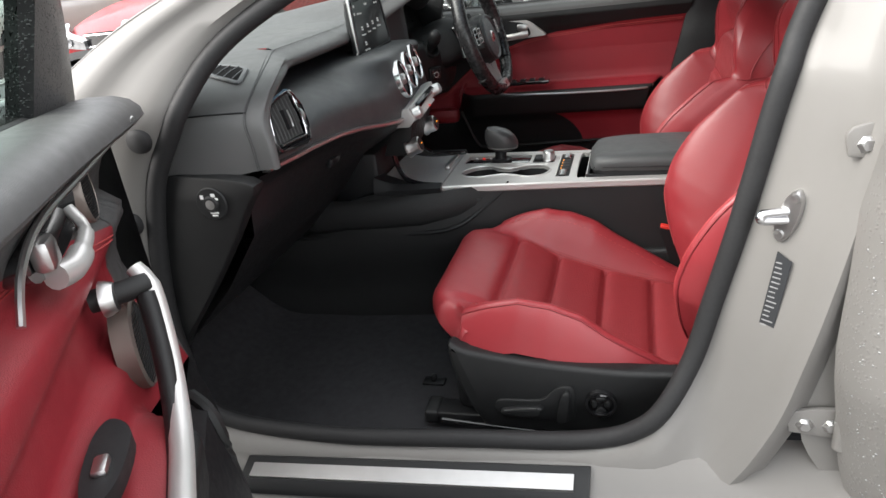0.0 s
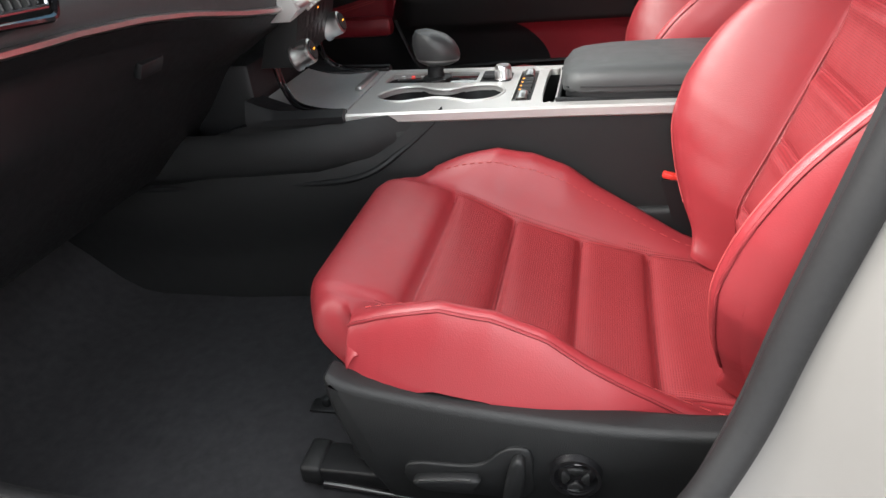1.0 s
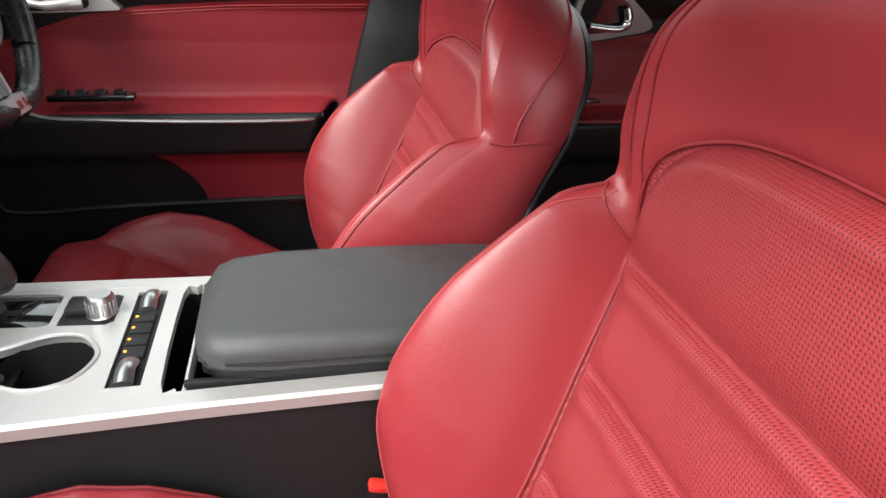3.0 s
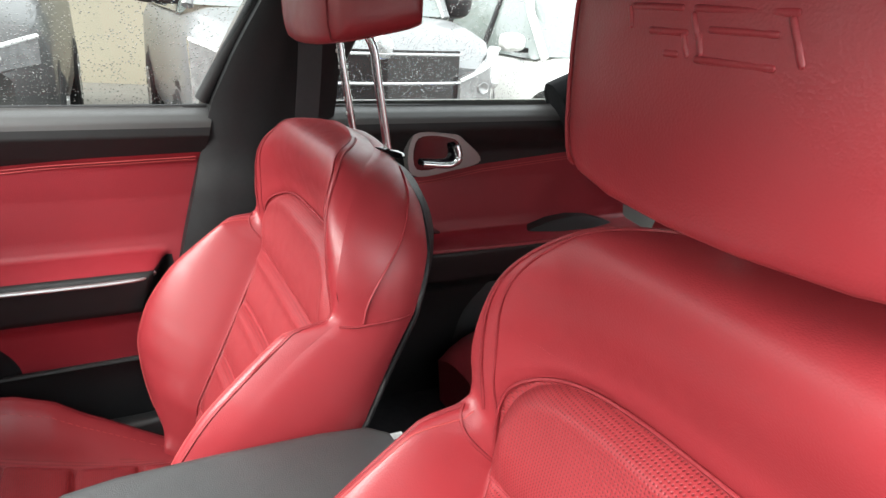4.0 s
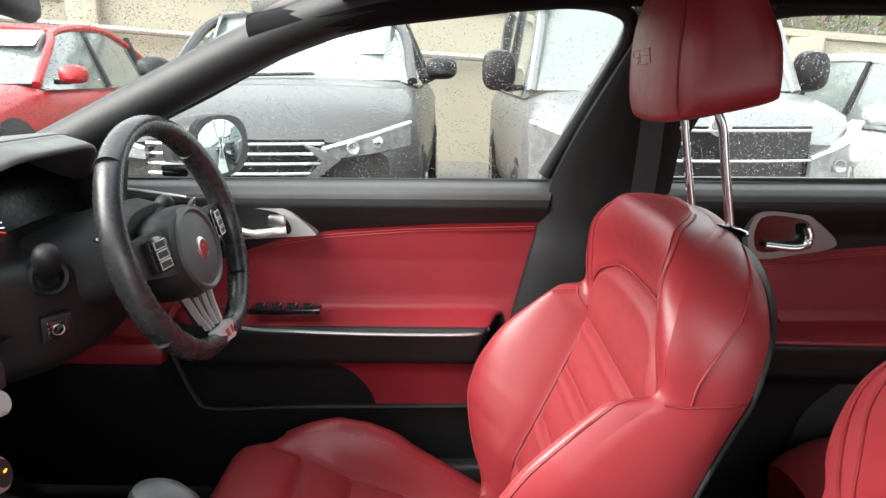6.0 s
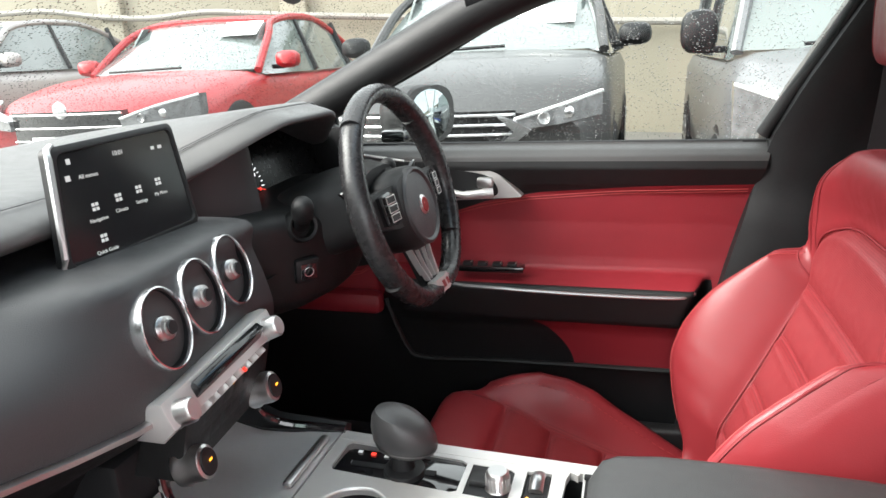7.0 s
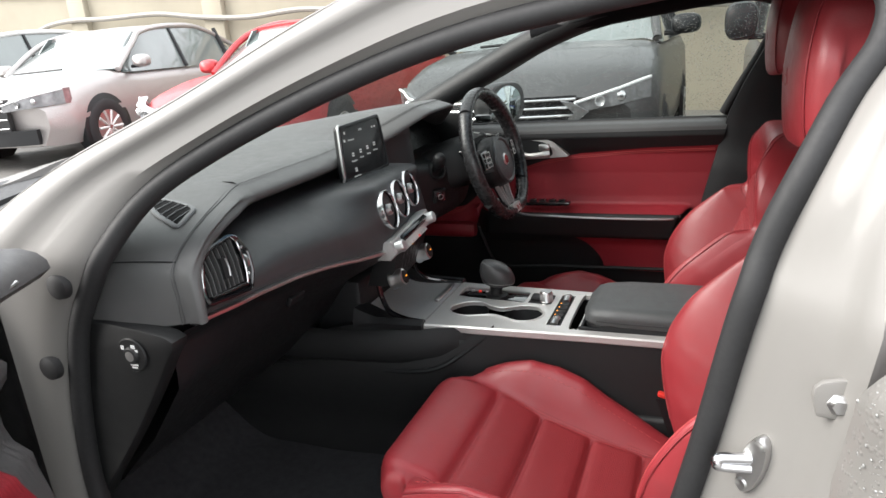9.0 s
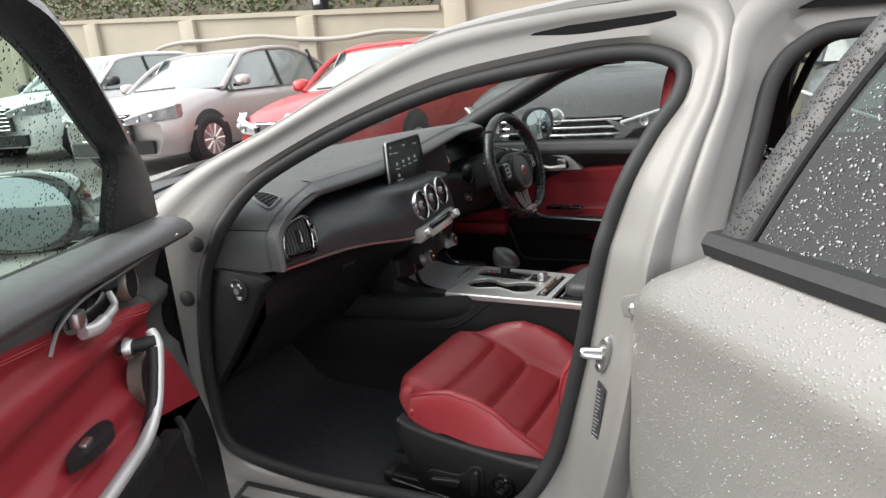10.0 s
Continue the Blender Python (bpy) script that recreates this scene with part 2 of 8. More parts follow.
def perforated(name, color, along):
    """Leather punched with rows of small holes; along: the direction in which the rows follow one another."""
    m = material(name, color, 0.44, spots=0.08, scale=9)
    n, l = m.node_tree.nodes, m.node_tree.links
    b = n["Principled BSDF"]
    co = n.new("ShaderNodeTexCoord")
    dot = n.new("ShaderNodeVectorMath")
    dot.operation = "DOT_PRODUCT"
    dot.inputs[1].default_value = along
    l.new(co.outputs["Object"], dot.inputs[0])
    sep = n.new("ShaderNodeSeparateXYZ")
    l.new(co.outputs["Object"], sep.inputs[0])
    flat = n.new("ShaderNodeCombineXYZ")
    l.new(dot.outputs["Value"], flat.inputs[0])
    l.new(sep.outputs["Y"], flat.inputs[1])
    vor = n.new("ShaderNodeTexVoronoi")
    vor.voronoi_dimensions = "2D"
    vor.inputs["Scale"].default_value, vor.inputs["Randomness"].default_value = 320.0, 0.0
    l.new(flat.outputs[0], vor.inputs["Vector"])
    hole = n.new("ShaderNodeMapRange")
    hole.inputs["From Min"].default_value, hole.inputs["From Max"].default_value = 0.16, 0.32
    l.new(vor.outputs["Distance"], hole.inputs["Value"])
    old = b.inputs["Base Color"].links[0].from_socket
    mul = n.new("ShaderNodeMixRGB")
    mul.inputs["Color1"].default_value = tuple(0.50 * c for c in color) + (1,)
    l.new(hole.outputs[0], mul.inputs["Fac"])
    l.new(old, mul.inputs["Color2"])
    l.new(mul.outputs[0], b.inputs["Base Color"])
    bump = n.new("ShaderNodeBump")
    bump.inputs["Strength"].default_value, bump.inputs["Distance"].default_value = 0.5, 0.001
    l.new(hole.outputs[0], bump.inputs["Height"])
    l.new(bump.outputs[0], b.inputs["Normal"])
    return m


PERF_SEAT = perforated("perforated_red_leather", (0.315, 0.035, 0.041), (1.0, 0.0, 0.0))
PERF_BACK = perforated("perforated_red_back_leather", (0.315, 0.035, 0.041), (0.42, 0.0, 0.91))
RED_TRIM = material("red_door_leather", (0.265, 0.020, 0.029), 0.45, spots=0.10, scale=7, grain=0.3, grain_scale=700, grain_kind="voronoi")
THREAD = material("red_thread", (0.42, 0.06, 0.06), 0.7, scale=80)
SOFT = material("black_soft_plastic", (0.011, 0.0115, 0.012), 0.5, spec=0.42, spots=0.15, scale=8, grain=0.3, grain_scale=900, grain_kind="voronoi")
# Upper and lower dash share one skin; sky light and shade are in these colours
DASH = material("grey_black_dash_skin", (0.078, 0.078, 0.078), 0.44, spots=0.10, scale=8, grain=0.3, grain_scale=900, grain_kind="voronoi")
DASH_SHADED = material("black_lower_dash_skin", (0.042, 0.043, 0.045), 0.42, spots=0.10, scale=8, grain=0.3, grain_scale=900, grain_kind="voronoi")
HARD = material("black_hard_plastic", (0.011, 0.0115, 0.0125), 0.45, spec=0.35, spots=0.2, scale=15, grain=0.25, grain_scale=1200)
GLOSS = material("gloss_black_plastic", (0.008, 0.008, 0.009), 0.08, spots=0.1, coat=1.0, rough_var=0.04)
RUBBER = material("black_rubber", (0.015, 0.015, 0.016), 0.65, spots=0.2, scale=25)
CARPET = material("black_carpet", (0.038, 0.038, 0.041), 0.95, spots=0.35, scale=60, grain=1.0, grain_scale=900, spec=0.1)
LINER = material("black_roof_lining", (0.010, 0.010, 0.011), 0.95, spots=0.15, scale=60, grain=0.5, grain_scale=900, spec=0.1)
SILVER = material("satin_silver_trim", (0.60, 0.59, 0.575), 0.38, metal=0.55, spots=0.05, scale=25, grain=0.06, grain_scale=1500)
STEEL = material("bright_steel", (0.55, 0.545, 0.54), 0.34, metal=1.0, spots=0.08, scale=40)
CHROME = material("satin_chrome", (0.66, 0.66, 0.67), 0.22, metal=1.0, spots=0.05, rough_var=0.08)
PAINT = wet_paint("grey_car_paint", (0.192, 0.184, 0.174), rough=0.55, coat=0.18)
PAINT_WET = wet_paint("grey_car_paint_with_rain", (0.190, 0.182, 0.172), rough=0.46, coat=0.4, beads=0.25, scale=150)
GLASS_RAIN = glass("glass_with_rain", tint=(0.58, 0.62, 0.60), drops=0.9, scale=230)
# The green of this tint stands in for greenery reflected in the pane
GLASS_TINT = glass("dark_tinted_glass_with_rain", tint=(0.17, 0.28, 0.235), drops=0.0, scale=110, shine=0.085)
MIRROR = material("mirror_glass", (0.36, 0.41, 0.42), 0.04, metal=1.0, spots=0.0, rough_var=0.01)
WHITE_MARK = material("white_print", (0.75, 0.75, 0.75), 0.5)
SCREEN_DARK = material("dark_display_glass", (0.012, 0.013, 0.014), 0.12, spots=0.1, rough_var=0.05)
SCREEN_MARK = glow("lit_display_marks", (0.40, 0.41, 0.40), 0.10)
DIAL_MARK = glow("lit_dial_marks", (0.85, 0.87, 0.90), 0.22)
RED_MARK = glow("lit_red_marks", (0.9, 0.05, 0.03), 0.14)
AMBER_MARK = glow("lit_amber_marks", (1.0, 0.35, 0.03), 0.35)
PILLAR_TRIM = material("black_pillar_trim", (0.014, 0.0145, 0.0155), 0.6, spec=0.3, spots=0.12, scale=20, grain=0.25, grain_scale=900)
VENT_RIM = material("pale_grey_vent_rim", (0.13, 0.135, 0.14), 0.5, spots=0.08, scale=20)
ARM_SKIN = material("grey_black_armrest_leather", (0.056, 0.059, 0.060), 0.46, spots=0.10, scale=8, grain=0.3, grain_scale=900, grain_kind="voronoi")
GEAR_SKIN = material("black_lever_leather", (0.040, 0.040, 0.041), 0.36, spots=0.12, scale=20, grain=0.2, grain_scale=900, grain_kind="voronoi")
DIAL_FACE = material("dark_instrument_face", (0.004, 0.004, 0.0045), 0.3, spec=0.15, spots=0.1)
STICKER = material("dark_label", (0.03, 0.032, 0.035), 0.5)
RED_PLASTIC = material("red_buckle_plastic", (0.7, 0.04, 0.03), 0.4)
SPEAKER = material("speaker_mesh", (0.22, 0.19, 0.17), 0.4, metal=0.6)
WET_BLACK = wet_paint("wet_black_frame", (0.012, 0.012, 0.013), rough=0.4, beads=0.6, scale=260, coat=0.12)
BRUSHED = material("brushed_silver", (0.60, 0.60, 0.60), 0.34, metal=0.6, spots=0.06, scale=30)
RED_SEAM = material("dark_red_seam", (0.24, 0.020, 0.026), 0.6, scale=60)
# Grey base colour stands in for the bright sky that clear drops catch
WATER = material("rain_bead", (0.26, 0.26, 0.255), 0.10, spots=0.1, coat=1.0, rough_var=0.02)
BLUE_BAND = glass("blue_sun_band", tint=(0.22, 0.42, 0.62))
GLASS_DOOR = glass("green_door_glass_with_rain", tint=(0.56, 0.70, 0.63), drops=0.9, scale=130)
BEZEL = material("dark_satin_bezel", (0.26, 0.255, 0.25), 0.35, metal=0.5, spots=0.06, scale=25)
LABEL_PRINT = material("grey_label_print", (0.28, 0.28, 0.28), 0.6)

# ---------------------------------------------------------------- the car's body
def side_y(z):
    """How far out the body's side stands at a height, from the middle of the car."""
    return 0.80 if z < 0.95 else 0.80 - (z - 0.95) * 0.55


FLOOR_Z = 0.26
car = thing("car_body", (0, 0, 0), "grey wet saloon car body with open front and rear doors", "car")

# the front door's opening, seen from the side: the opening's own line and, beside each point, the outer edge of its painted frame
GAP = [((-0.485, 0.58), (-0.62, 0.60)), ((-0.483, 0.48), (-0.62, 0.44)), ((-0.470, 0.39), (-0.58, 0.30)), ((-0.40, 0.345), (-0.45, 0.25)), ((-0.19, 0.331), (-0.19, 0.235)), ((0.05, 0.347), (0.05, 0.245)),
       ((0.268, 0.365), (0.32, 0.25)), ((0.367, 0.407), (0.48, 0.29)), ((0.428, 0.497), (0.56, 0.42)), ((0.462, 0.61), (0.602, 0.57)), ((0.498, 0.76), (0.632, 0.73)), ((0.533, 0.93), (0.655, 0.90)),
       ((0.564, 1.03), (0.668, 1.01)), ((0.611, 1.13), (0.693, 1.12)), ((0.648, 1.19), (0.714, 1.20)), ((0.650, 1.240), (0.724, 1.31)), ((0.604, 1.266), (0.67, 1.368)), ((0.535, 1.274), (0.545, 1.365)),
       ((0.432, 1.268), (0.42, 1.363)), ((0.205, 1.236), (0.175, 1.335)), ((0.014, 1.182), (-0.02, 1.262)), ((-0.172, 1.106), (-0.215, 1.172)), ((-0.290, 1.033), (-0.415, 1.090)), ((-0.366, 0.93), (-0.535, 1.020)),
       ((-0.425, 0.842), (-0.615, 0.935)), ((-0.465, 0.71), (-0.615, 0.75))]
REAR_GAP = [((0.700, 0.60), (0.602, 0.57)), ((0.722, 0.76), (0.632, 0.73)), ((0.735, 0.93), (0.655, 0.90)), ((0.749, 1.04), (0.668, 1.01)), ((0.763, 1.13), (0.693, 1.12)), ((0.778, 1.21), (0.714, 1.20)), ((0.815, 1.258), (0.724, 1.31)),
            ((0.89, 1.280), (0.83, 1.372)), ((1.15, 1.265), (1.15, 1.365)), ((1.35, 1.225), (1.38, 1.335)), ((1.52, 1.14), (1.62, 1.25)), ((1.60, 1.02), (1.74, 1.08)), ((1.58, 0.88), (1.76, 0.9)), ((1.47, 0.66), (1.70, 0.62)),
            ((1.33, 0.46), (1.50, 0.34)), ((1.20, 0.39), (1.28, 0.25)), ((0.95, 0.38), (0.95, 0.25)), ((0.78, 0.40), (0.70, 0.29)), ((0.71, 0.48), (0.58, 0.42))]


def jamb(x, z):
    """How much the frame is the sloping jamb of the pillar between the doors."""
    return smooth(0.36, 0.47, x) * smooth(1.10, 0.95, z)


def frame_rings(pairs, profile):
    """Rings round an opening: (share of the way to the outer edge, metres outward, metres into the car, the same on the jamb)."""
    inner, outer = (cat([q[k] for q in pairs], 6, closed=True) for k in (0, 1))
    rings = []
    for share, push, sink, deep in profile:
        ring = []
        for (x, z), (u, w) in zip(inner, outer):
            f = share + push / math.hypot(u - x, w - z)
            p, q = lerp(x, u, f), lerp(z, w, f)
            ring.append((p, -(side_y(q) - lerp(sink, deep, jamb(p, q) if p < 0.9 else 0.0)), q))
        rings.append(ring)
    return rings


RECESS = [(0, -0.002, 0.072, 0.16), (0, 0, 0.060, 0.108), (0, 0.006, 0.048, 0.102), (0, 0.014, 0.038, 0.097), (0.22, 0, 0.026, 0.084), (0.40, 0, 0.021, 0.062), (0.52, 0, 0.017, 0.048), (0.58, 0, 0.013, 0.040), (0.64, 0, 0.007, 0.026), (0.70, 0, 0.002, 0.012), (0.76, 0, 0.0, 0.005), (0.84, 0, -0.002, 0.010), (0.90, 0, 0.0, 0.022), (1.0, 0, 0.008, 0.032), (1.0, 0.010, 0.05, 0.05)]
part("door_frame", loft(frame_rings(GAP, RECESS), closed=True, caps=False), PAINT, car, "painted grey frame round the front door opening", angle=50)
part("door_frame", loft(frame_rings(REAR_GAP, [(0, 0, 0.11, 0.11), (0, 0, 0.058, 0.062), (0, 0.010, 0.046, 0.052), (0.35, 0, 0.040, 0.046), (0.55, 0, 0.012, 0.036), (0.75, 0, 0.0, 0.033), (0.92, 0, 0.001, 0.032), (1.0, 0, 0.008, 0.032)]), closed=True, caps=False), PAINT, car, "painted grey frame round the rear door opening", angle=50)
part("door_seal", tube(frame_rings(GAP, [(0, -0.005, 0.056, 0.106)])[0], 0.016, 10, closed=True, up=(0, 1, 0)), RUBBER, car, "black rubber seal round the door opening")
part("inner_seal", tube(frame_rings(GAP, [(0, -0.006, 0.066, 0.135)])[0], 0.008, 8, closed=True, up=(0, 1, 0)), RUBBER, car)
part("door_seal", tube(frame_rings(REAR_GAP, [(0, -0.004, 0.056, 0.056)])[0], 0.015, 10, closed=True, up=(0, 1, 0)), RUBBER, car, "black rubber seal round the rear door opening")
part("pillar_joint", loft([[(x, -(side_y(z) - d), z) for x, z in ((0.65, 1.366), (0.724, 1.295), (0.85, 1.368), (0.75, 1.376))] for d in (0.007, 0.02)]), PAINT, car)

# roof
def roof_z(x, y, inner=0.0):
    rail = curve_at([(-0.05, 1.285), (0.2, 1.335), (0.45, 1.362), (0.75, 1.372), (1.2, 1.36), (1.7, 1.31), (2.1, 1.24)], x)
    return rail + 0.018 * (1 - (y / 0.6) ** 2) - inner


def roof_half(x):
    return curve_at([(-0.05, 0.60), (0.3, 0.585), (0.9, 0.575), (1.7, 0.55), (2.1, 0.5)], x)


def roof_pt(u, v, inner=0.0, a=0.13, b=2.1):
    x = lerp(a, b, u)
    y = lerp(-1, 1, v) * roof_half(x)
    return (x - 0.10 * (1 - (y / 0.6) ** 2) * (1 - u), y, roof_z(x, y, inner))


part("roof_panel", slab(lambda u, v: roof_pt(u, v), 24, 16, (0, 0, -0.012)), PAINT, car, "grey painted roof panel")
roof_liner = part("roof_lining", slab(lambda u, v: roof_pt(u, v, 0.06, 0.15, 1.95), 24, 16, (0, 0, 0.02)), LINER, car, "black cloth roof lining")


def rail_line(sign, drop, inset, a=-0.02, b=1.75, n=24):
    return [(x, sign * (roof_half(x) + 0.03 - inset), roof_z(x, 0.6) - drop) for x in (lerp(a, b, i / n) for i in range(n + 1))]


part("roof_rail_lining", tube(rail_line(1, 0.075, 0.015), 0.042, 12, flat=0.8), LINER, car)
part("roof_rail_lining", tube(rail_line(-1, 0.062, 0.112, 0.1), 0.030, 12, flat=0.8), LINER, car)
part("roof_rail", tube(rail_line(1, 0.03, -0.01), 0.036, 10), PAINT, car)

# the driver's side pillars
part("windscreen_pillar_lining", tube(cat([(-0.95, 0.72, 0.78), (-0.70, 0.665, 0.885), (-0.437, 0.635, 1.000), (-0.19, 0.625, 1.118), (0.014, 0.615, 1.212), (0.20, 0.605, 1.268), (0.40, 0.60, 1.292), (0.6, 0.595, 1.30)], 6), 0.044, 14, flat=0.9), SOFT, car, "black trim of the windscreen pillar")
part("windscreen_pillar_lining", tube(cat([(-0.60, -0.70, 0.955), (-0.42, -0.68, 1.045), (-0.20, -0.64, 1.145), (0.0, -0.60, 1.238), (0.14, -0.58, 1.285)], 6), 0.018, 12, flat=0.9), SOFT, car)
part("windscreen_pillar", tube(cat([(-0.95, 0.79, 0.78), (-0.437, 0.715, 1.005), (-0.19, 0.68, 1.125), (0.014, 0.65, 1.22), (0.3, 0.62, 1.29), (0.6, 0.61, 1.31)], 6), 0.03, 10), PAINT, car)


def b_trim(u, v):
    z = lerp(0.28, 1.29, u)
    front = curve_at([(0.28, 0.36), (0.65, 0.445), (0.955, 0.52), (1.05, 0.56), (1.22, 0.645), (1.29, 0.66)], z)
    width = curve_at([(0.28, 0.30), (0.8, 0.245), (0.95, 0.235), (1.15, 0.15), (1.29, 0.15)], z)
    y = curve_at([(0.28, 0.70), (0.80, 0.72), (0.95, 0.705), (1.29, 0.585)], z)
    step = 0.02 * smooth(0.86, 0.80, z)
    return (front + width * v, y - step - 0.022 * math.sin(math.pi * v) ** 0.5, z)


part("door_pillar_lining", slab(b_trim, 40, 10, (0, 0.06, 0)), PILLAR_TRIM, car, "black plastic lining of the centre pillar")
part("door_pillar", slab(lambda u, v: (lambda q: (q[0] - 0.01 + 0.02 * v, q[1] + 0.075, q[2]))(b_trim(u, v)), 24, 6, (0, 0.03, 0)), PAINT, car)
part("rear_pillar_lining", tube(cat([(1.28, 0.70, 0.93), (1.62, 0.62, 1.10), (1.85, 0.56, 1.24)], 6), 0.07, 10), LINER, car)
part("rear_shelf_wall", slab(lambda u, v: (lerp(1.72, 1.95, v), lerp(-0.66, 0.66, u), lerp(0.3, 1.28, v)), 6, 6, (0.03, 0, 0)), LINER, car)

# floor, footwells and bulkhead
def floor_pt(u, v):
    x, y = lerp(-1.05, 1.7, u), lerp(-0.70, 0.74, v)
    return (x, y, FLOOR_Z + 0.38 * smooth(-0.55, -1.05, x) + 0.004 * noise.noise((x * 6, y * 6, 0)))


part("floor_carpet", slab(floor_pt, 60, 30, (0, 0, -0.03)), CARPET, car, "black floor carpet in the footwell")
part("bulkhead", slab(lambda u, v: (-1.02 - 0.05 * v, lerp(-0.74, 0.74, u), lerp(0.55, 0.95, v)), 4, 4, (-0.03, 0, 0)), CARPET, car)
part("floor_pan", rbox((0.5, 0, 0.20), (3.4, 1.5, 0.03), 0.005), HARD, car)

# sill
SILL = [(-0.70, 0.235), (-0.705, 0.315), (-0.72, 0.332), (-0.745, 0.332), (-0.765, 0.318), (-0.80, 0.305), (-0.86, 0.285), (-0.875, 0.25), (-0.865, 0.16), (-0.80, 0.13), (-0.72, 0.15)]
part("sill", loft([[(x, y, z + 0.07 * (x + 0.1)) for y, z in SILL] for x in (-0.62, -0.5, -0.3, 0.0, 0.3, 0.5, 0.7, 1.2)]), PAINT, car, "grey painted door sill")
SCUFF_TOP = [(-0.775, 0.316), (-0.785, 0.3225), (-0.845, 0.301), (-0.85, 0.293), (-0.79, 0.302)]
scuff = part("scuff_plate", loft([[(x, y, z + 0.07 * (x + 0.1)) for y, z in SCUFF_TOP] for x in (-0.365, -0.36, 0.0, 0.27, 0.275)]), HARD, car, "black plastic scuff plate on the sill")
part("scuff_insert", loft([[(x, y, z + 0.07 * (x + 0.1) + 0.0035) for y, z in ((-0.80, 0.314), (-0.80, 0.3175), (-0.826, 0.3085), (-0.826, 0.304))] for x in (-0.345, 0.25)]), STEEL, scuff, "brushed steel insert")

# hinge pillar plugs, striker and label on the passenger's side
for x, z in ((-0.408, 0.920), (-0.475, 0.778)):
    y = -side_y(z) + 0.033
    plug = part("rubber_plug", lathe([(0.0, 0.011), (0.012, 0.011), (0.019, 0.007), (0.021, 0.0), (0.021, -0.004)], (x, y, z), (0, -1, 0), 24), RUBBER, car, "black rubber grommet")
def on_jamb(a, b, d):
    """A point on the sloping jamb: a along it towards the outside, b up, d out of it."""
    o, t, n = V((0.540, -0.733, 0.0)), V((0.78, -0.62, 0.0)), V((-0.62, -0.78, 0.0))
    return tuple(o + a * t + d * n + V((0.14 * (b - 0.70), -0.10 * (b - 0.70) * 0.0, b)))


striker = part("striker", loft([[on_jamb(-0.006 + g * 0.015 * math.cos(k), 0.762 + g * 0.036 * math.sin(k) + 0.010 * math.cos(k), d) for k in turns(28)] for g, d in ((1.0, -0.004), (1.0, 0.006), (0.94, 0.0085))]), STEEL, car, "bright steel door striker")
part("striker_loop", tube([on_jamb(*q) for q in cat([(-0.008, 0.769, 0.006), (-0.026, 0.768, 0.026), (-0.030, 0.766, 0.031), (-0.029, 0.761, 0.032), (-0.025, 0.758, 0.027), (-0.006, 0.757, 0.006)], 5)], 0.0062, 10), CHROME, striker)
for dz in (-0.026, 0.028):
    part("screw", lathe([(0.0, 0.002), (0.006, 0.003), (0.0075, 0.0)], on_jamb(-0.006 + 0.2 * dz, 0.762 + dz, 0.008), (-0.62, -0.78, 0), 12), STEEL, striker)

# windscreen, bonnet and wing
SCREEN_EDGE = cat([(-0.86, 0.725, 0.905), (-0.54, 0.69, 0.985), (-0.40, 0.665, 1.045), (-0.215, 0.625, 1.138), (-0.02, 0.585, 1.240), (0.13, 0.560, 1.305)], 8)


def screen_pt(u, v):
    y = lerp(-1, 1, v)
    k = u * (len(SCREEN_EDGE) - 1)
    i = min(int(k), len(SCREEN_EDGE) - 2)
    ex, ey, ez = (lerp(a, b, k - i) for a, b in zip(SCREEN_EDGE[i], SCREEN_EDGE[i + 1]))
    bow = 1 - y * y
    return (ex - lerp(0.30, 0.12, u) * bow, ey * y, ez + lerp(0.035, 0.018, u) * bow)


edge_out = cat([q[1] for q in GAP[19:24]][::-1], 8)
for sgn in (-1,):
    part("windscreen_pillar", loft([[(x, sgn * (side_y(z) - 0.006), z), (x - 0.012, sgn * (side_y(z) - 0.03), z + 0.004), (x - 0.03, sgn * (side_y(z) - 0.07), z - 0.004), (x - 0.03, sgn * (side_y(z) - 0.075), z - 0.03), (x, sgn * (side_y(z) - 0.03), z - 0.03)] for x, z in edge_out]), PAINT, car, "grey painted windscreen pillar")
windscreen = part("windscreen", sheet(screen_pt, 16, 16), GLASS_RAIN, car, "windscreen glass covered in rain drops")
windscreen.visible_shadow = False
part("sun_band", sheet(lambda u, v: tuple(np.array(screen_pt(lerp(0.90, 0.985, u), lerp(0.13, 0.84, v))) - np.array((0, 0, 0.003))), 4, 12), BLUE_BAND, car, "blue tinted band along the windscreen top").visible_shadow = False
part("windscreen_header", tube([tuple(np.array(screen_pt(0.99, 0.08 + 0.84 * i / 12)) + np.array((0.02, 0, -0.03))) for i in range(13)], 0.022, 8), LINER, car)
part("cowl", slab(lambda u, v: (lerp(-1.05, -1.32, v) + 0.30 * lerp(-1, 1, u) ** 2, lerp(-0.74, 0.74, u), lerp(0.972, 0.955, v)), 16, 4, (0, 0, -0.02)), HARD, car, "black plastic cowl under the windscreen")


def bonnet_pt(u, v):
    y = lerp(-0.80, 0.80, v)
    x = lerp(-1.20 + 0.28 * (y / 0.8) ** 2, -2.25 + 0.12 * (y / 0.8) ** 2, u)
    return (x, y, 0.985 - 0.21 * u - 0.05 * (y / 0.8) ** 2 + 0.012 * math.cos(y * 11) - 0.10 * smooth(0.8, 1.0, u))


part("bonnet", slab(bonnet_pt, 18, 24, (0, 0, -0.02)), PAINT_WET, car, "grey bonnet beaded with rain")


def wing_pt(u, v, s=-1):
    x = lerp(-0.56, -2.15, u)
    top = 0.955 - 0.16 * u - 0.05 * smooth(0.0, 0.3, u)
    y = lerp(0.775 - 0.03 * u, 0.90 - 0.07 * u, math.sin(v * math.pi / 2))
    return (x, s * y, lerp(top, 0.40, v ** 1.4))


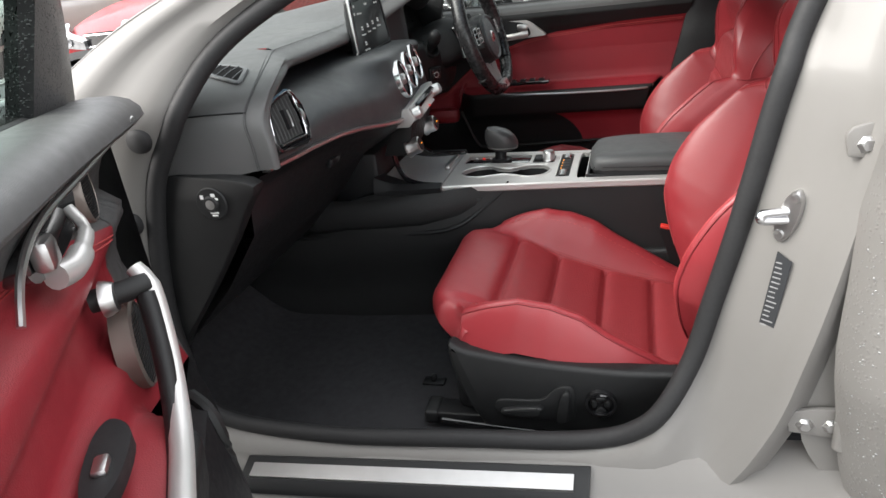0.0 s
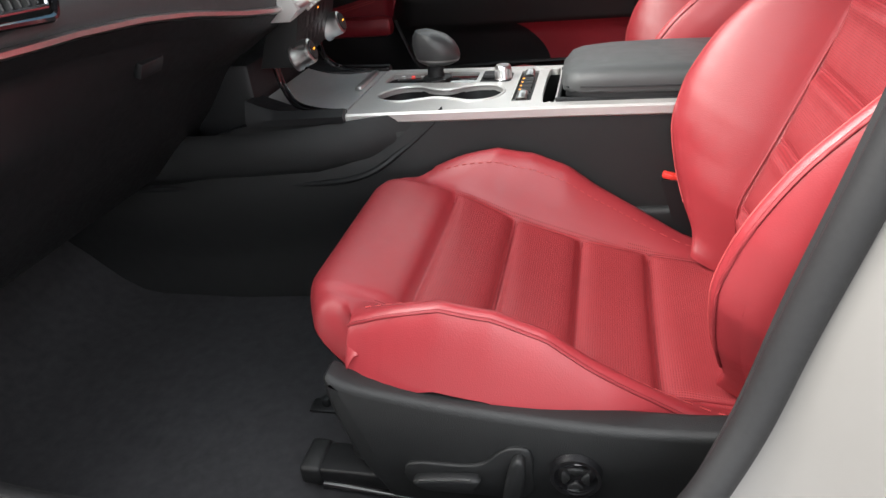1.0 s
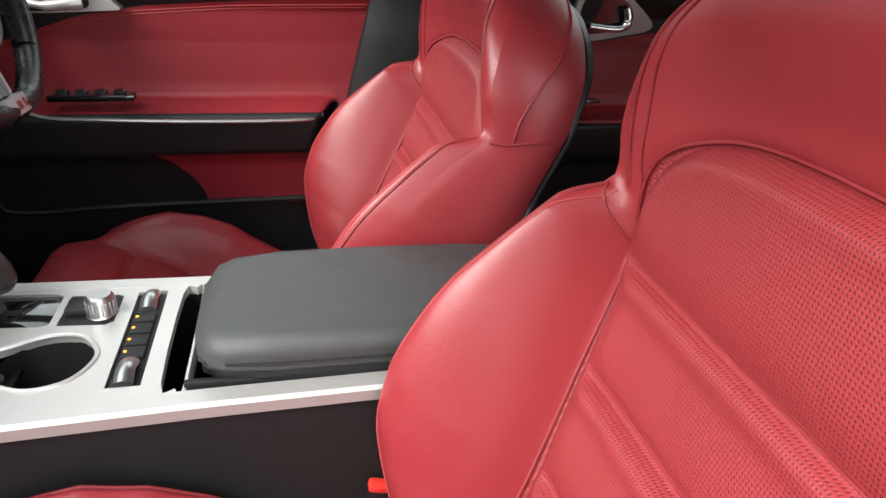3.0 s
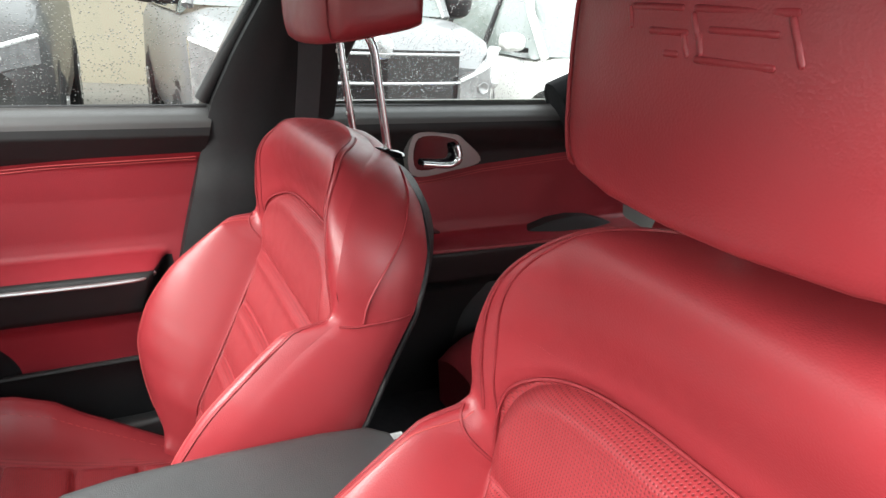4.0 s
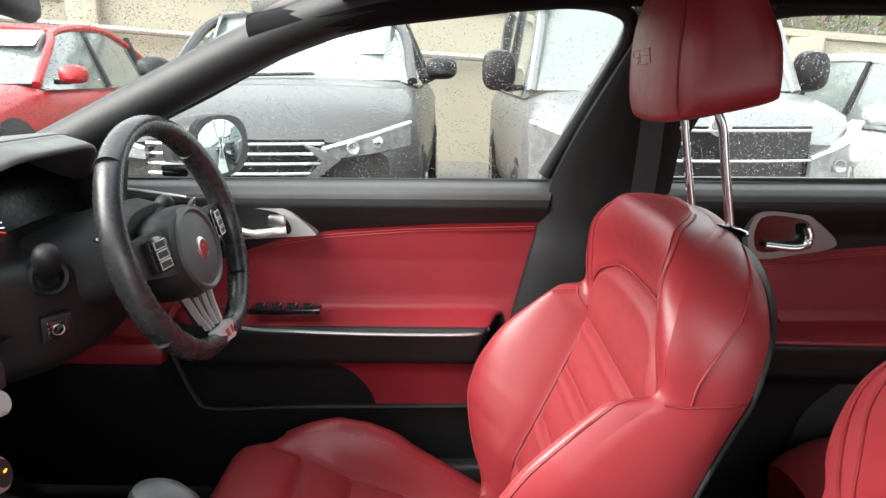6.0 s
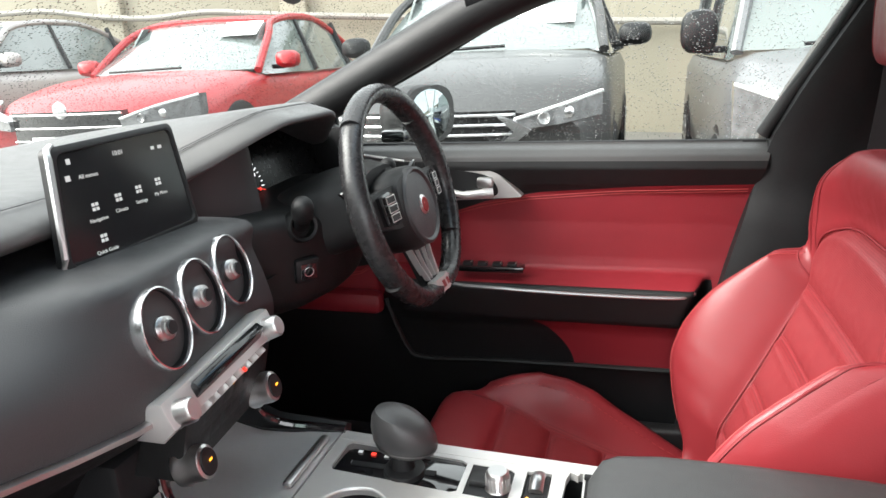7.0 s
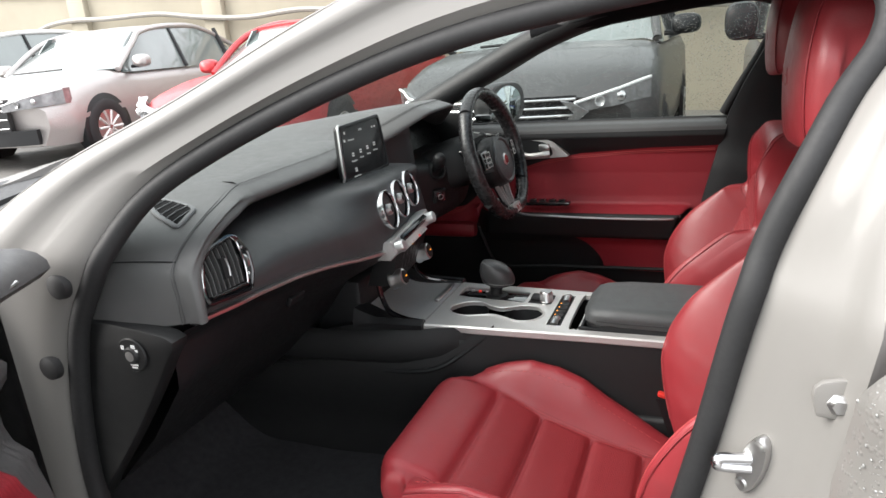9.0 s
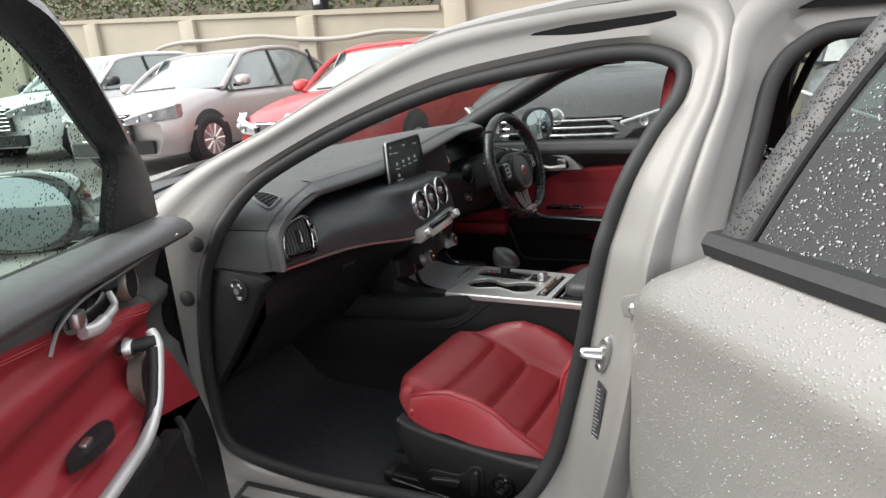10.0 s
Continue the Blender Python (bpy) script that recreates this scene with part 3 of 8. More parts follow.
for s in (-1, 1):
    part("front_wing", slab(lambda u, v: wing_pt(u, v, s), 16, 10, (0, -s * 0.02, 0)), PAINT, car, "grey front wing")
part("front_bumper", slab(lambda u, v: (-2.2 - 0.18 * math.sin(math.pi * u), lerp(-0.84, 0.84, u), lerp(0.72, 0.2, v)), 12, 6, (0.03, 0, 0)), PAINT, car)
part("rear_quarter", slab(lambda u, v: (lerp(1.55, 2.45, u), -lerp(0.80, 0.88, math.sin(math.pi * v)), lerp(0.98, 0.25, v)), 8, 10, (0, 0.03, 0)), PAINT, car)
part("rear_quarter", slab(lambda u, v: (lerp(1.55, 2.45, u), lerp(0.80, 0.88, math.sin(math.pi * v)), lerp(0.98, 0.25, v)), 8, 10, (0, -0.03, 0)), PAINT, car)
part("tail", slab(lambda u, v: (2.45 - 0.05 * math.cos(math.pi * v), lerp(-0.82, 0.82, u), lerp(1.0, 0.25, v)), 8, 8, (-0.03, 0, 0)), PAINT, car)
rear_glass = part("rear_screen", sheet(lambda u, v: (lerp(2.12, 2.45, u), lerp(-0.5, 0.5, v), lerp(1.25, 1.0, u)), 6, 6), GLASS_TINT, car)
for x in (-1.55, 1.36):
    for s in (-1, 1):
        wheel = part("wheel", lathe([(0.20, 0.10), (0.31, 0.10), (0.335, 0.08), (0.335, -0.08), (0.31, -0.10), (0.20, -0.10)], (x, s * 0.78, 0.335), (0, s, 0), 36), RUBBER, car)
        part("rim", lathe([(0.0, 0.07), (0.05, 0.075), (0.19, 0.09), (0.21, 0.105), (0.21, -0.05)], (x, s * 0.78, 0.335), (0, s, 0), 36), STEEL, wheel)

# ---------------------------------------------------------------- dashboard
dash = thing("dashboard", (-0.5, 0, 0.6), "black soft dashboard with a silver trim line and round vents", "dashboard")


def end_fall(y):
    """The dash drops and draws back towards its passenger's end."""
    return smooth(-0.46, -0.74, y)


def hood(y):
    """The cover over the instruments, in front of the driver."""
    return smooth(0.07, 0.24, y) * smooth(0.64, 0.36, y)


def edge_x(y):
    return -0.305 - 0.04 * smooth(-0.2, 0.1, y) + 0.128 * hood(y)


def edge_z(y):
    return 1.005 - 0.005 * smooth(-0.2, 0.1, y) + 0.070 * hood(y)


def far_x(y):
    return -1.10 + 0.30 * (y / 0.7) ** 2


def top_pt(u, v):
    y = lerp(-0.43, 0.715, u)
    fx, ex, ez = far_x(y), edge_x(y), edge_z(y)
    fz = 0.965 - 0.02 * (y / 0.7) ** 2
    x = lerp(fx, ex, v)
    z = lerp(fz, ez, v ** 1.2) + 0.018 * math.sin(math.pi * v) * (1 - 0.5 * end_fall(y))
    r = smooth(0.93, 1.0, v)
    return (x, y, z - 0.016 * r * r)


def lip_pt(u, v):
    """The rolled front edge of the upper dash and its shaded underside."""
    y = lerp(-0.43, 0.715, u)
    ex, ez = edge_x(y), edge_z(y) - 0.016
    keys = [(0.0, 0.0), (0.012, -0.008), (0.013, -0.018), (0.001, -0.026), (-0.04, -0.030), (-0.10 - 0.06 * hood(y), -0.031)]
    k = v * (len(keys) - 1)
    i = min(int(k), len(keys) - 2)
    dx, dz = (lerp(keys[i][c], keys[i + 1][c], k - i) for c in (0, 1))
    return (ex + dx, y, ez + dz * (1 - 0.4 * hood(y)))


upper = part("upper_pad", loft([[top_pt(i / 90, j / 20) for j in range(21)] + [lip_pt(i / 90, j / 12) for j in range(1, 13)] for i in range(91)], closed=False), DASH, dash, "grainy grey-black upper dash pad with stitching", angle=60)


def lipline_z(y):
    return curve_at([(-0.70, 0.842), (-0.55, 0.840), (-0.45, 0.834), (-0.36, 0.822), (-0.25, 0.801), (-0.18, 0.791), (-0.13, 0.789), (0.2, 0.79)], y)


def lipline_x(y):
    return curve_at([(-0.72, -0.255), (-0.6, -0.232), (-0.3, -0.205), (-0.14, -0.180), (-0.03, -0.188), (0.06, -0.197), (0.2, -0.21)], y)


def pad_pt(u, v):
    """The lower pad: from the shade under the lip, over a shelf, out and down to the silver line."""
    y = lerp(-0.668, 0.105, u)
    e = end_fall(y)
    shelf = smooth(-0.30, -0.14, y)
    z0 = lerp(0.943, 0.940, shelf) - 0.095 * e
    x0 = -0.42
    lx, lz = lipline_x(y), lipline_z(y)
    out = 0.012 - 0.002 * shelf
    pts = [(x0, z0), (-0.355 + 0.03 * shelf, z0 - 0.004), (lerp(-0.30, -0.213, shelf), z0 - lerp(0.012, 0.008, shelf)), (lx - 0.035 + 0.024 * shelf, lerp(z0, lz, 0.30)), (lx + out - 0.012, lerp(z0, lz, 0.55)), (lx + out * 0.4, lerp(z0, lz, 0.82)), (lx, lz)]
    c = cat([(a, 0, b) for a, b in pts], 5)
    k = min(int(v * (len(c) - 1)), len(c) - 2)
    f = v * (len(c) - 1) - k
    return (lerp(c[k][0], c[k + 1][0], f), y + 0.03 * smooth(0.05, 0.105, y) * (v - 0.5), lerp(c[k][2], c[k + 1][2], f))


lower_pad = part("lower_pad", sheet(pad_pt, 80, 30), DASH_SHADED, dash, "smooth black lower dash pad", angle=60)
# the pad's end rolls round the side vent and over towards the open door
def pad_section(y):
    """Six points over the upper pad, from the windscreen over the brow to its underside."""
    u = (y + 0.43) / 1.145
    return [top_pt(u, 0.0), top_pt(u, 0.55), top_pt(u, 0.970), lip_pt(u, 0.25), lip_pt(u, 0.58), lip_pt(u, 1.0)]


END_SECTIONS = [pad_section(-0.34), pad_section(-0.43),
                [(-0.90, -0.53, 0.958), (-0.58, -0.528, 0.993), (-0.312, -0.518, 0.994), (-0.272, -0.518, 0.978), (-0.272, -0.510, 0.963), (-0.35, -0.495, 0.957)],
                [(-0.80, -0.66, 0.945), (-0.52, -0.635, 0.978), (-0.285, -0.600, 0.982), (-0.245, -0.592, 0.970), (-0.248, -0.580, 0.957), (-0.30, -0.565, 0.950)],
                [(-0.72, -0.72, 0.920), (-0.48, -0.700, 0.955), (-0.276, -0.655, 0.963), (-0.236, -0.645, 0.948), (-0.243, -0.632, 0.936), (-0.29, -0.61, 0.930)],
                [(-0.60, -0.728, 0.880), (-0.42, -0.722, 0.925), (-0.284, -0.691, 0.929), (-0.232, -0.678, 0.913), (-0.236, -0.660, 0.908), (-0.285, -0.645, 0.905)],
                [(-0.50, -0.728, 0.845), (-0.38, -0.725, 0.870), (-0.272, -0.700, 0.880), (-0.226, -0.688, 0.876), (-0.228, -0.672, 0.874), (-0.28, -0.660, 0.872)],
                [(-0.45, -0.728, 0.828), (-0.36, -0.724, 0.830), (-0.268, -0.702, 0.838), (-0.224, -0.690, 0.840), (-0.226, -0.676, 0.843), (-0.28, -0.665, 0.843)]]
END_SECTIONS[2:] = [sec[:2] + [tuple(lerp(p, q, 0.42) + e for p, q, e in zip(sec[2], sec[3], (0.0, 0.0, 0.003)))] + sec[3:] for sec in END_SECTIONS[2:]]
end_lines = [cat([sec[k] for sec in END_SECTIONS], 8)[8:] for k in range(6)]
end_rings = [cat(list(sec), 7) for sec in zip(*end_lines)]
ring_at = [lerp(p, q, k / 7) for p, q in zip((0.0, 0.55, 0.970, 1.25, 1.58), (0.55, 0.970, 1.25, 1.58, 2.0)) for k in range(7)] + [2.0]
start = [top_pt(0, w) if w <= 1 else lip_pt(0, w - 1) for w in ring_at]
off = [V(p) - V(q) for p, q in zip(start, end_rings[0])]
end_rings = [[tuple(V(q) + d * (1 - smooth(0, 10, i))) for q, d in zip(ring, off)] for i, ring in enumerate(end_rings)]
part("end_pad", loft(end_rings, closed=False), DASH, dash, "grey-black padded end of the dash", angle=60)
stitch_main = [tuple(np.array(top_pt(i / 60, 0.970)) + np.array((0, 0, 0.0008))) for i in range(61)][::-1]
for off in (0.0, 0.007):
    run = [(x - off, y, z + 0.0006) for x, y, z in stitch_main] + [(x - off * (1 - smooth(-0.5, -0.66, y)) - 0.0006, y - 0.0012 - off * smooth(-0.5, -0.66, y) * 0.8, z + 0.0006) for x, y, z in [ring[14] for ring in end_rings][1:]]
    part("stitching", tube(run, 0.0007, 5), DASH_SHADED, dash)
part("end_seam", tube([tuple(np.array(q) + np.array((0, -0.0012, 0.0005))) for q in end_rings[30][2:15]], 0.0015, 6), HARD, dash)
end_cloud = np.array([q for ring in end_rings for q in ring[:24]])
part("lower_end_panel", prism(cat([(-0.50, 0.835), (-0.262, 0.835), (-0.275, 0.78), (-0.36, 0.66), (-0.45, 0.55), (-0.50, 0.50), (-0.52, 0.66)], 4, closed=True), -0.735, -0.70, "y", 0.006), SOFT, dash, "black panel on the dash end")
dial = part("airbag_switch", lathe([(0.0, 0.006), (0.012, 0.006), (0.0135, 0.0045), (0.015, 0.002), (0.027, 0.002), (0.029, 0.0)], (-0.330, -0.737, 0.800), (0, -1, 0), 28), HARD, dash, "round black key switch with white marks")
part("key_dial", lathe([(0.0, 0.005), (0.0085, 0.004), (0.0095, 0.0)], (-0.330, -0.739, 0.800), (0, -1, 0), 20), BEZEL, dial)
for dx, dz, w, h in ((-0.016, 0.014, 0.006, 0.007), (0.008, 0.017, 0.008, 0.006), (0.014, 0.010, 0.006, 0.004), (0.003, -0.017, 0.016, 0.003), (0.003, -0.022, 0.011, 0.003)):
    part("mark", rbox((-0.330 + 0.9 * dx, -0.7395, 0.800 + 0.9 * dz), (w, 0.001, h), 0.0003, 1), WHITE_MARK, dial)

# silver line along the pad's lower edge
line = [(lipline_x(y) + 0.003, y, lipline_z(y) - 0.004) for y in (lerp(-0.682, -0.125, i / 50) for i in range(51))]
part("trim_line", sweep(line, [(0.0, 0.005), (0.005, 0.003), (0.005, -0.002), (0.0, -0.005), (-0.012, -0.005), (-0.012, 0.005)], (1, 0, 0), (0, 0, 1)), STEEL, dash, "thin satin silver trim line")

# glove box and underside
def glove_pt(u, v):
    y = lerp(-0.70, -0.10, u)
    lx, lz = lipline_x(y), lipline_z(y) - 0.010
    keys = [(lx, lz), (lx - 0.03, lz - 0.025), (-0.29 - 0.02 * u, lerp(lz, 0.62, 0.5)), (-0.37, 0.62), (-0.47, 0.52), (-0.60, 0.46), (-0.85, 0.45)]
    k = v * (len(keys) - 1)
    i = min(int(k), len(keys) - 2)
    return (lerp(keys[i][0], keys[i + 1][0], k - i), y, lerp(keys[i][1], keys[i + 1][1], k - i))


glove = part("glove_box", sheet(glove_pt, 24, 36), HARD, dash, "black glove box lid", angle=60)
part("latch", rbox((-0.262, -0.40, 0.765), (0.012, 0.05, 0.022), 0.004, turn=(0, 25, 0)), HARD, glove)
part("driver_under_panel", sheet(lambda u, v: (lerp(-0.24, -0.62, v ** 0.8), lerp(0.16, 0.72, u), lerp(0.82, 0.52, v)), 10, 10), HARD, dash, "black panel under the steering column")
part("knee_panel", rbox((-0.42, 0.70, 0.585), (0.30, 0.05, 0.055), 0.02), RED_TRIM, dash)

# demister vent on the top, at the passenger's end
def dash_top(x, y):
    """The height of the padded end under a point of the plan."""
    d = np.hypot(end_cloud[:, 0] - x, end_cloud[:, 1] - y)
    near = np.argsort(d)[:6]
    w = 1 / (d[near] + 0.002) ** 2
    return float((end_cloud[near, 2] * w).sum() / w.sum())


def on_top(a, b, d):
    """A point of the demister vent: a along it, b across, d above the dash top."""
    x, y = -0.356 + 0.77 * a - 0.64 * b, -0.580 - 0.64 * a - 0.77 * b
    return (x, y, dash_top(x, y) + d)


vent_line = cat([(-0.043, 0.022), (-0.070, 0.0105), (-0.057, -0.0065), (-0.022, -0.023), (0.022, -0.0355), (0.046, -0.0265), (0.075, -0.004), (0.060, 0.0055), (0.004, 0.0195)], 5, closed=True)
vent = part("demister_vent", tube([on_top(a, b, 0.002) for a, b in vent_line], 0.0046, 8, closed=True, flat=0.8), VENT_RIM, dash, "black slatted demister vent in a pale rim")
part("well", loft([[on_top(0.004 + (a - 0.004) * g, -0.007 + (b + 0.007) * g, 0.0042) for a, b in vent_line] for g in (0.99, 0.7, 0.4, 0.05)], caps=False), LINER, vent)
for a0, b0, a1, b1 in ((-0.033, 0.0175, -0.052, -0.0030), (-0.006, 0.0185, -0.032, -0.0125), (0.020, 0.0155, -0.0095, -0.0215), (0.042, 0.0100, 0.010, -0.0300), (0.062, 0.0020, 0.0385, -0.0275)):
    part("slat", tube([on_top(lerp(a0, a1, k), lerp(b0, b1, k), 0.0058) for k in (0.0, 0.5, 1.0)], 0.0009, 6), VENT_RIM, vent)

# side vent at the passenger's end
def rounded(pts, r, n=4):
    """A polygon with its corners rounded off."""
    out = []
    for i, q in enumerate(pts):
        a, b, c = V(pts[i - 1]), V(q), V(pts[(i + 1) % len(pts)])
        p0, p1 = b + (a - b).normalized() * r, b + (c - b).normalized() * r
        out += [tuple(p0.lerp(b, k / n).lerp(b.lerp(p1, k / n), k / n)) for k in range(n + 1)]
    return out


def side_vent():
    c = np.array((-0.228, -0.606, 0.894))
    across, rise, out = np.array((0.10, 0.99, 0.0)), np.array((-0.30, 0.0, 0.95)), np.array((0.93, -0.12, 0.30))
    def at(a, b, d=0.0):
        return tuple(c + a * across + b * rise + d * out)
    shape = rounded([(-0.066, -0.032), (0.024, -0.038), (0.041, -0.012), (0.047, 0.022), (0.036, 0.051), (0.020, 0.056), (-0.026, 0.047), (-0.045, 0.036), (-0.067, -0.010)], 0.007)
    v = part("side_vent", tube([at(a, b, 0.004) for a, b in shape], 0.0042, 8, closed=True, up=tuple(out)), GLOSS, dash, "air vent with upright slats and a chrome edge")
    part("housing", loft([[at(a, b, -0.003) for a, b in shape], [at(a * 0.97, b * 0.97, -0.02) for a, b in shape]]), LINER, v)
    part("lower_edge", tube([at(a, b, 0.009) for a, b in cat([(-0.058, -0.0245), (-0.020, -0.0255), (0.018, -0.027)], 4)], 0.0030, 8, flat=0.8), CHROME, v, "bright chrome lower edge")
    part("upper_edge", tube([at(a, b, 0.009) for a, b in cat([(-0.066, -0.005), (-0.056, 0.020), (-0.042, 0.037), (-0.022, 0.047), (0.010, 0.0525), (0.022, 0.054)], 4)], 0.0012, 6), CHROME, v)
    part("wheel_edge", tube([at(a, b, 0.009) for a, b in cat([(0.022, 0.054), (0.030, 0.042), (0.029, 0.012), (0.024, -0.012), (0.018, -0.027)], 4)], 0.0016, 6), CHROME, v)
    for i in range(8):
        lo, hi = -0.055 + 0.0098 * i, -0.052 + 0.0106 * i
        top_b = curve_at([(-0.055, 0.014), (-0.042, 0.033), (-0.02, 0.043), (0.02, 0.050)], hi)
        part("slat", loft([[at(lo - 0.0010, -0.022, d), at(lo + 0.0010, -0.022, d), at(lerp(lo, hi, 0.5) + 0.0035, lerp(-0.022, top_b, 0.5), d), at(hi + 0.0008, top_b, d), at(hi - 0.0008, top_b, d), at(lerp(lo, hi, 0.5) + 0.0015, lerp(-0.022, top_b, 0.5), d)] for d in (-0.002, 0.006)]), DASH, v)
    grip = part("slat_grip", loft([[at(a, b, d) for a, b in ((-0.017, 0.028), (-0.008, 0.026), (-0.009, 0.010), (-0.013, -0.006), (-0.023, -0.006), (-0.020, 0.012))] for d in (0.003, 0.013)]), HARD, v)
    part("grip_edge", tube([at(a, b, 0.0135) for a, b in ((-0.0085, 0.025), (-0.009, 0.010), (-0.0128, -0.004))], 0.0014, 6), STEEL, grip)
    part("wheel_plate", loft([[at(a, b, d) for a, b in cat([(0.030, 0.044), (0.040, 0.036), (0.042, 0.012), (0.035, -0.018), (0.026, -0.020), (0.031, 0.010)], 4, closed=True)] for d in (0.0, 0.0055)]), GLOSS, v)
    part("thumb_wheel", lathe([(0.010, 0.003), (0.0145, 0.002), (0.0145, -0.002), (0.010, -0.003)], at(0.0345, 0.008, -0.003), (0, 1, 0), 18), STEEL, v)
    for a, b in ((0.0375, 0.0315), (0.0305, -0.0125)):
        part("wheel_mark", tube([at(a + 0.0018 * math.cos(k), b + 0.0018 * math.sin(k), 0.0062) for k in turns(10)], 0.0005, 4, closed=True, up=tuple(out)), WHITE_MARK, v)


side_vent()

# three round vents in the middle
def round_vent(y):
    c = V((-0.191 - 0.095 * (y + 0.045), y, 0.879 + 0.1 * (y + 0.045)))
    out = V((0.95, 0.09, 0.24)).normalized()
    side = V((0, 0, 1)).cross(out).normalized()
    rise = out.cross(side)
    def at(a, b, d):
        return tuple(c + a * side + b * rise + d * out)
    def circle(r, d, n=40):
        return [at(0.92 * r * math.cos(2 * math.pi * k / n), 1.08 * r * math.sin(2 * math.pi * k / n), d) for k in range(n)]
    v = part("round_vent", loft([circle(0.0422, -0.012), circle(0.0422, 0.003), circle(0.0412, 0.0065), circle(0.0398, 0.0068), circle(0.0388, 0.005), circle(0.0384, 0.001)], caps=False), CHROME, dash, "round air vent with a chrome ring")
    part("inner_ring", loft([circle(0.0385, 0.002), circle(0.0378, -0.004), circle(0.0374, -0.034)], caps=False), LINER, v)
    part("well", loft([circle(0.0380, -0.032), circle(0.0380, -0.042)]), LINER, v)
    for b in (-0.019, 0.0, 0.019):
        w = 0.92 * math.sqrt(0.0357**2 - (b / 1.08) ** 2)
        part("slat", loft([[at(-w, b - 0.0015, d), at(w, b - 0.0015, d), at(w, b + 0.0015, d), at(-w, b + 0.0015, d)] for d in (-0.024, -0.014)]), LINER, v)
    part("hub", lathe([(0.0, 0.010), (0.0075, 0.010), (0.009, 0.009), (0.0095, 0.007), (0.0125, 0.006), (0.0115, 0.005), (0.0128, 0.004), (0.0118, 0.003), (0.0130, 0.002), (0.0120, 0.001), (0.0130, 0.0), (0.0118, -0.010), (0.008, -0.02)], at(0, 0, 0.001), tuple(out), 20), STEEL, v, "ribbed chrome hub")
    part("hub_face", lathe([(0.0, 0.002), (0.007, 0.002), (0.008, 0.0)], at(0, 0, 0.0105), tuple(out), 16), HARD, v)


for y in (-0.119, -0.045, 0.029):
    round_vent(y)

# climate controls
def stack_part(name, data, m, parent, label=""):
    """A piece of the control stack, which leans a little and stands towards the passenger's side."""
    return part(name, ([(x, -0.047 + 0.795 * y, z + 0.018 + 0.08 * (y + 0.02)) for x, y, z in data[0]], data[1]), m, parent, label)


strip = stack_part("climate_strip", prism([(-0.168, 0.758), (-0.150, 0.776), (-0.163, 0.8035), (-0.172, 0.8035), (-0.21, 0.788), (-0.21, 0.758)], -0.150, 0.115, "y", 0.004), SILVER, dash, "silver climate control strip with push buttons")
for i in range(8):
    stack_part("button", rbox((-0.1585, -0.082 + 0.0205 * i, 0.770), (0.008, 0.0195, 0.018), 0.001, turn=(0, -45, 0)), SILVER, strip)
stack_part("display", rbox((-0.1565, -0.012, 0.7925), (0.012, 0.165, 0.018), 0.002, turn=(0, 25, 0)), SCREEN_DARK, strip, "thin dark display")
stack_part("mark", rbox((-0.1495, 0.01, 0.769), (0.002, 0.006, 0.006), 0.001, turn=(0, -45, 0)), RED_MARK, strip)
for y in (-0.128, 0.092):
    stack_part("small_knob", lathe([(0.0, 0.022), (0.011, 0.022), (0.0135, 0.019), (0.0145, 0.0), (0.016, -0.003)], (-0.158, y, 0.784), (0.93, 0, 0.36), 24), STEEL, strip, "ribbed silver knob")
panel = stack_part("climate_panel", prism([(-0.225, 0.762), (-0.172, 0.757), (-0.196, 0.672), (-0.26, 0.672)], -0.092, 0.135, "y", 0.004), SOFT, dash, "black heater panel")
for i in range(5):
    for j in range(2):
        stack_part("button", rbox((-0.181 - 0.0085 * j, -0.040 + 0.0265 * i, 0.735 - 0.03 * j), (0.006, 0.024, 0.022), 0.002, turn=(0, 15, 0)), HARD, panel)
stack_part("lamp_mark", rbox((-0.1765, 0.025, 0.742), (0.002, 0.004, 0.003), 0.0005, 1), AMBER_MARK, panel)
for y in (-0.078, 0.110):
    k = stack_part("heater_knob", lathe([(0.0, 0.030), (0.016, 0.030), (0.0195, 0.028), (0.021, 0.022), (0.021, 0.004), (0.024, 0.0), (0.024, -0.006)], (-0.193, y, 0.688), (0.95, 0, 0.30), 30), STEEL, panel, "ribbed silver temperature knob")
    stack_part("knob_face", lathe([(0.0, 0.002), (0.015, 0.002), (0.016, 0.0)], (-0.164, y, 0.697), (0.95, 0, 0.30), 24), HARD, k)
    stack_part("knob_mark", rbox((-0.1615, y + 0.002, 0.699), (0.001, 0.006, 0.003), 0.0003, 1), AMBER_MARK, k)

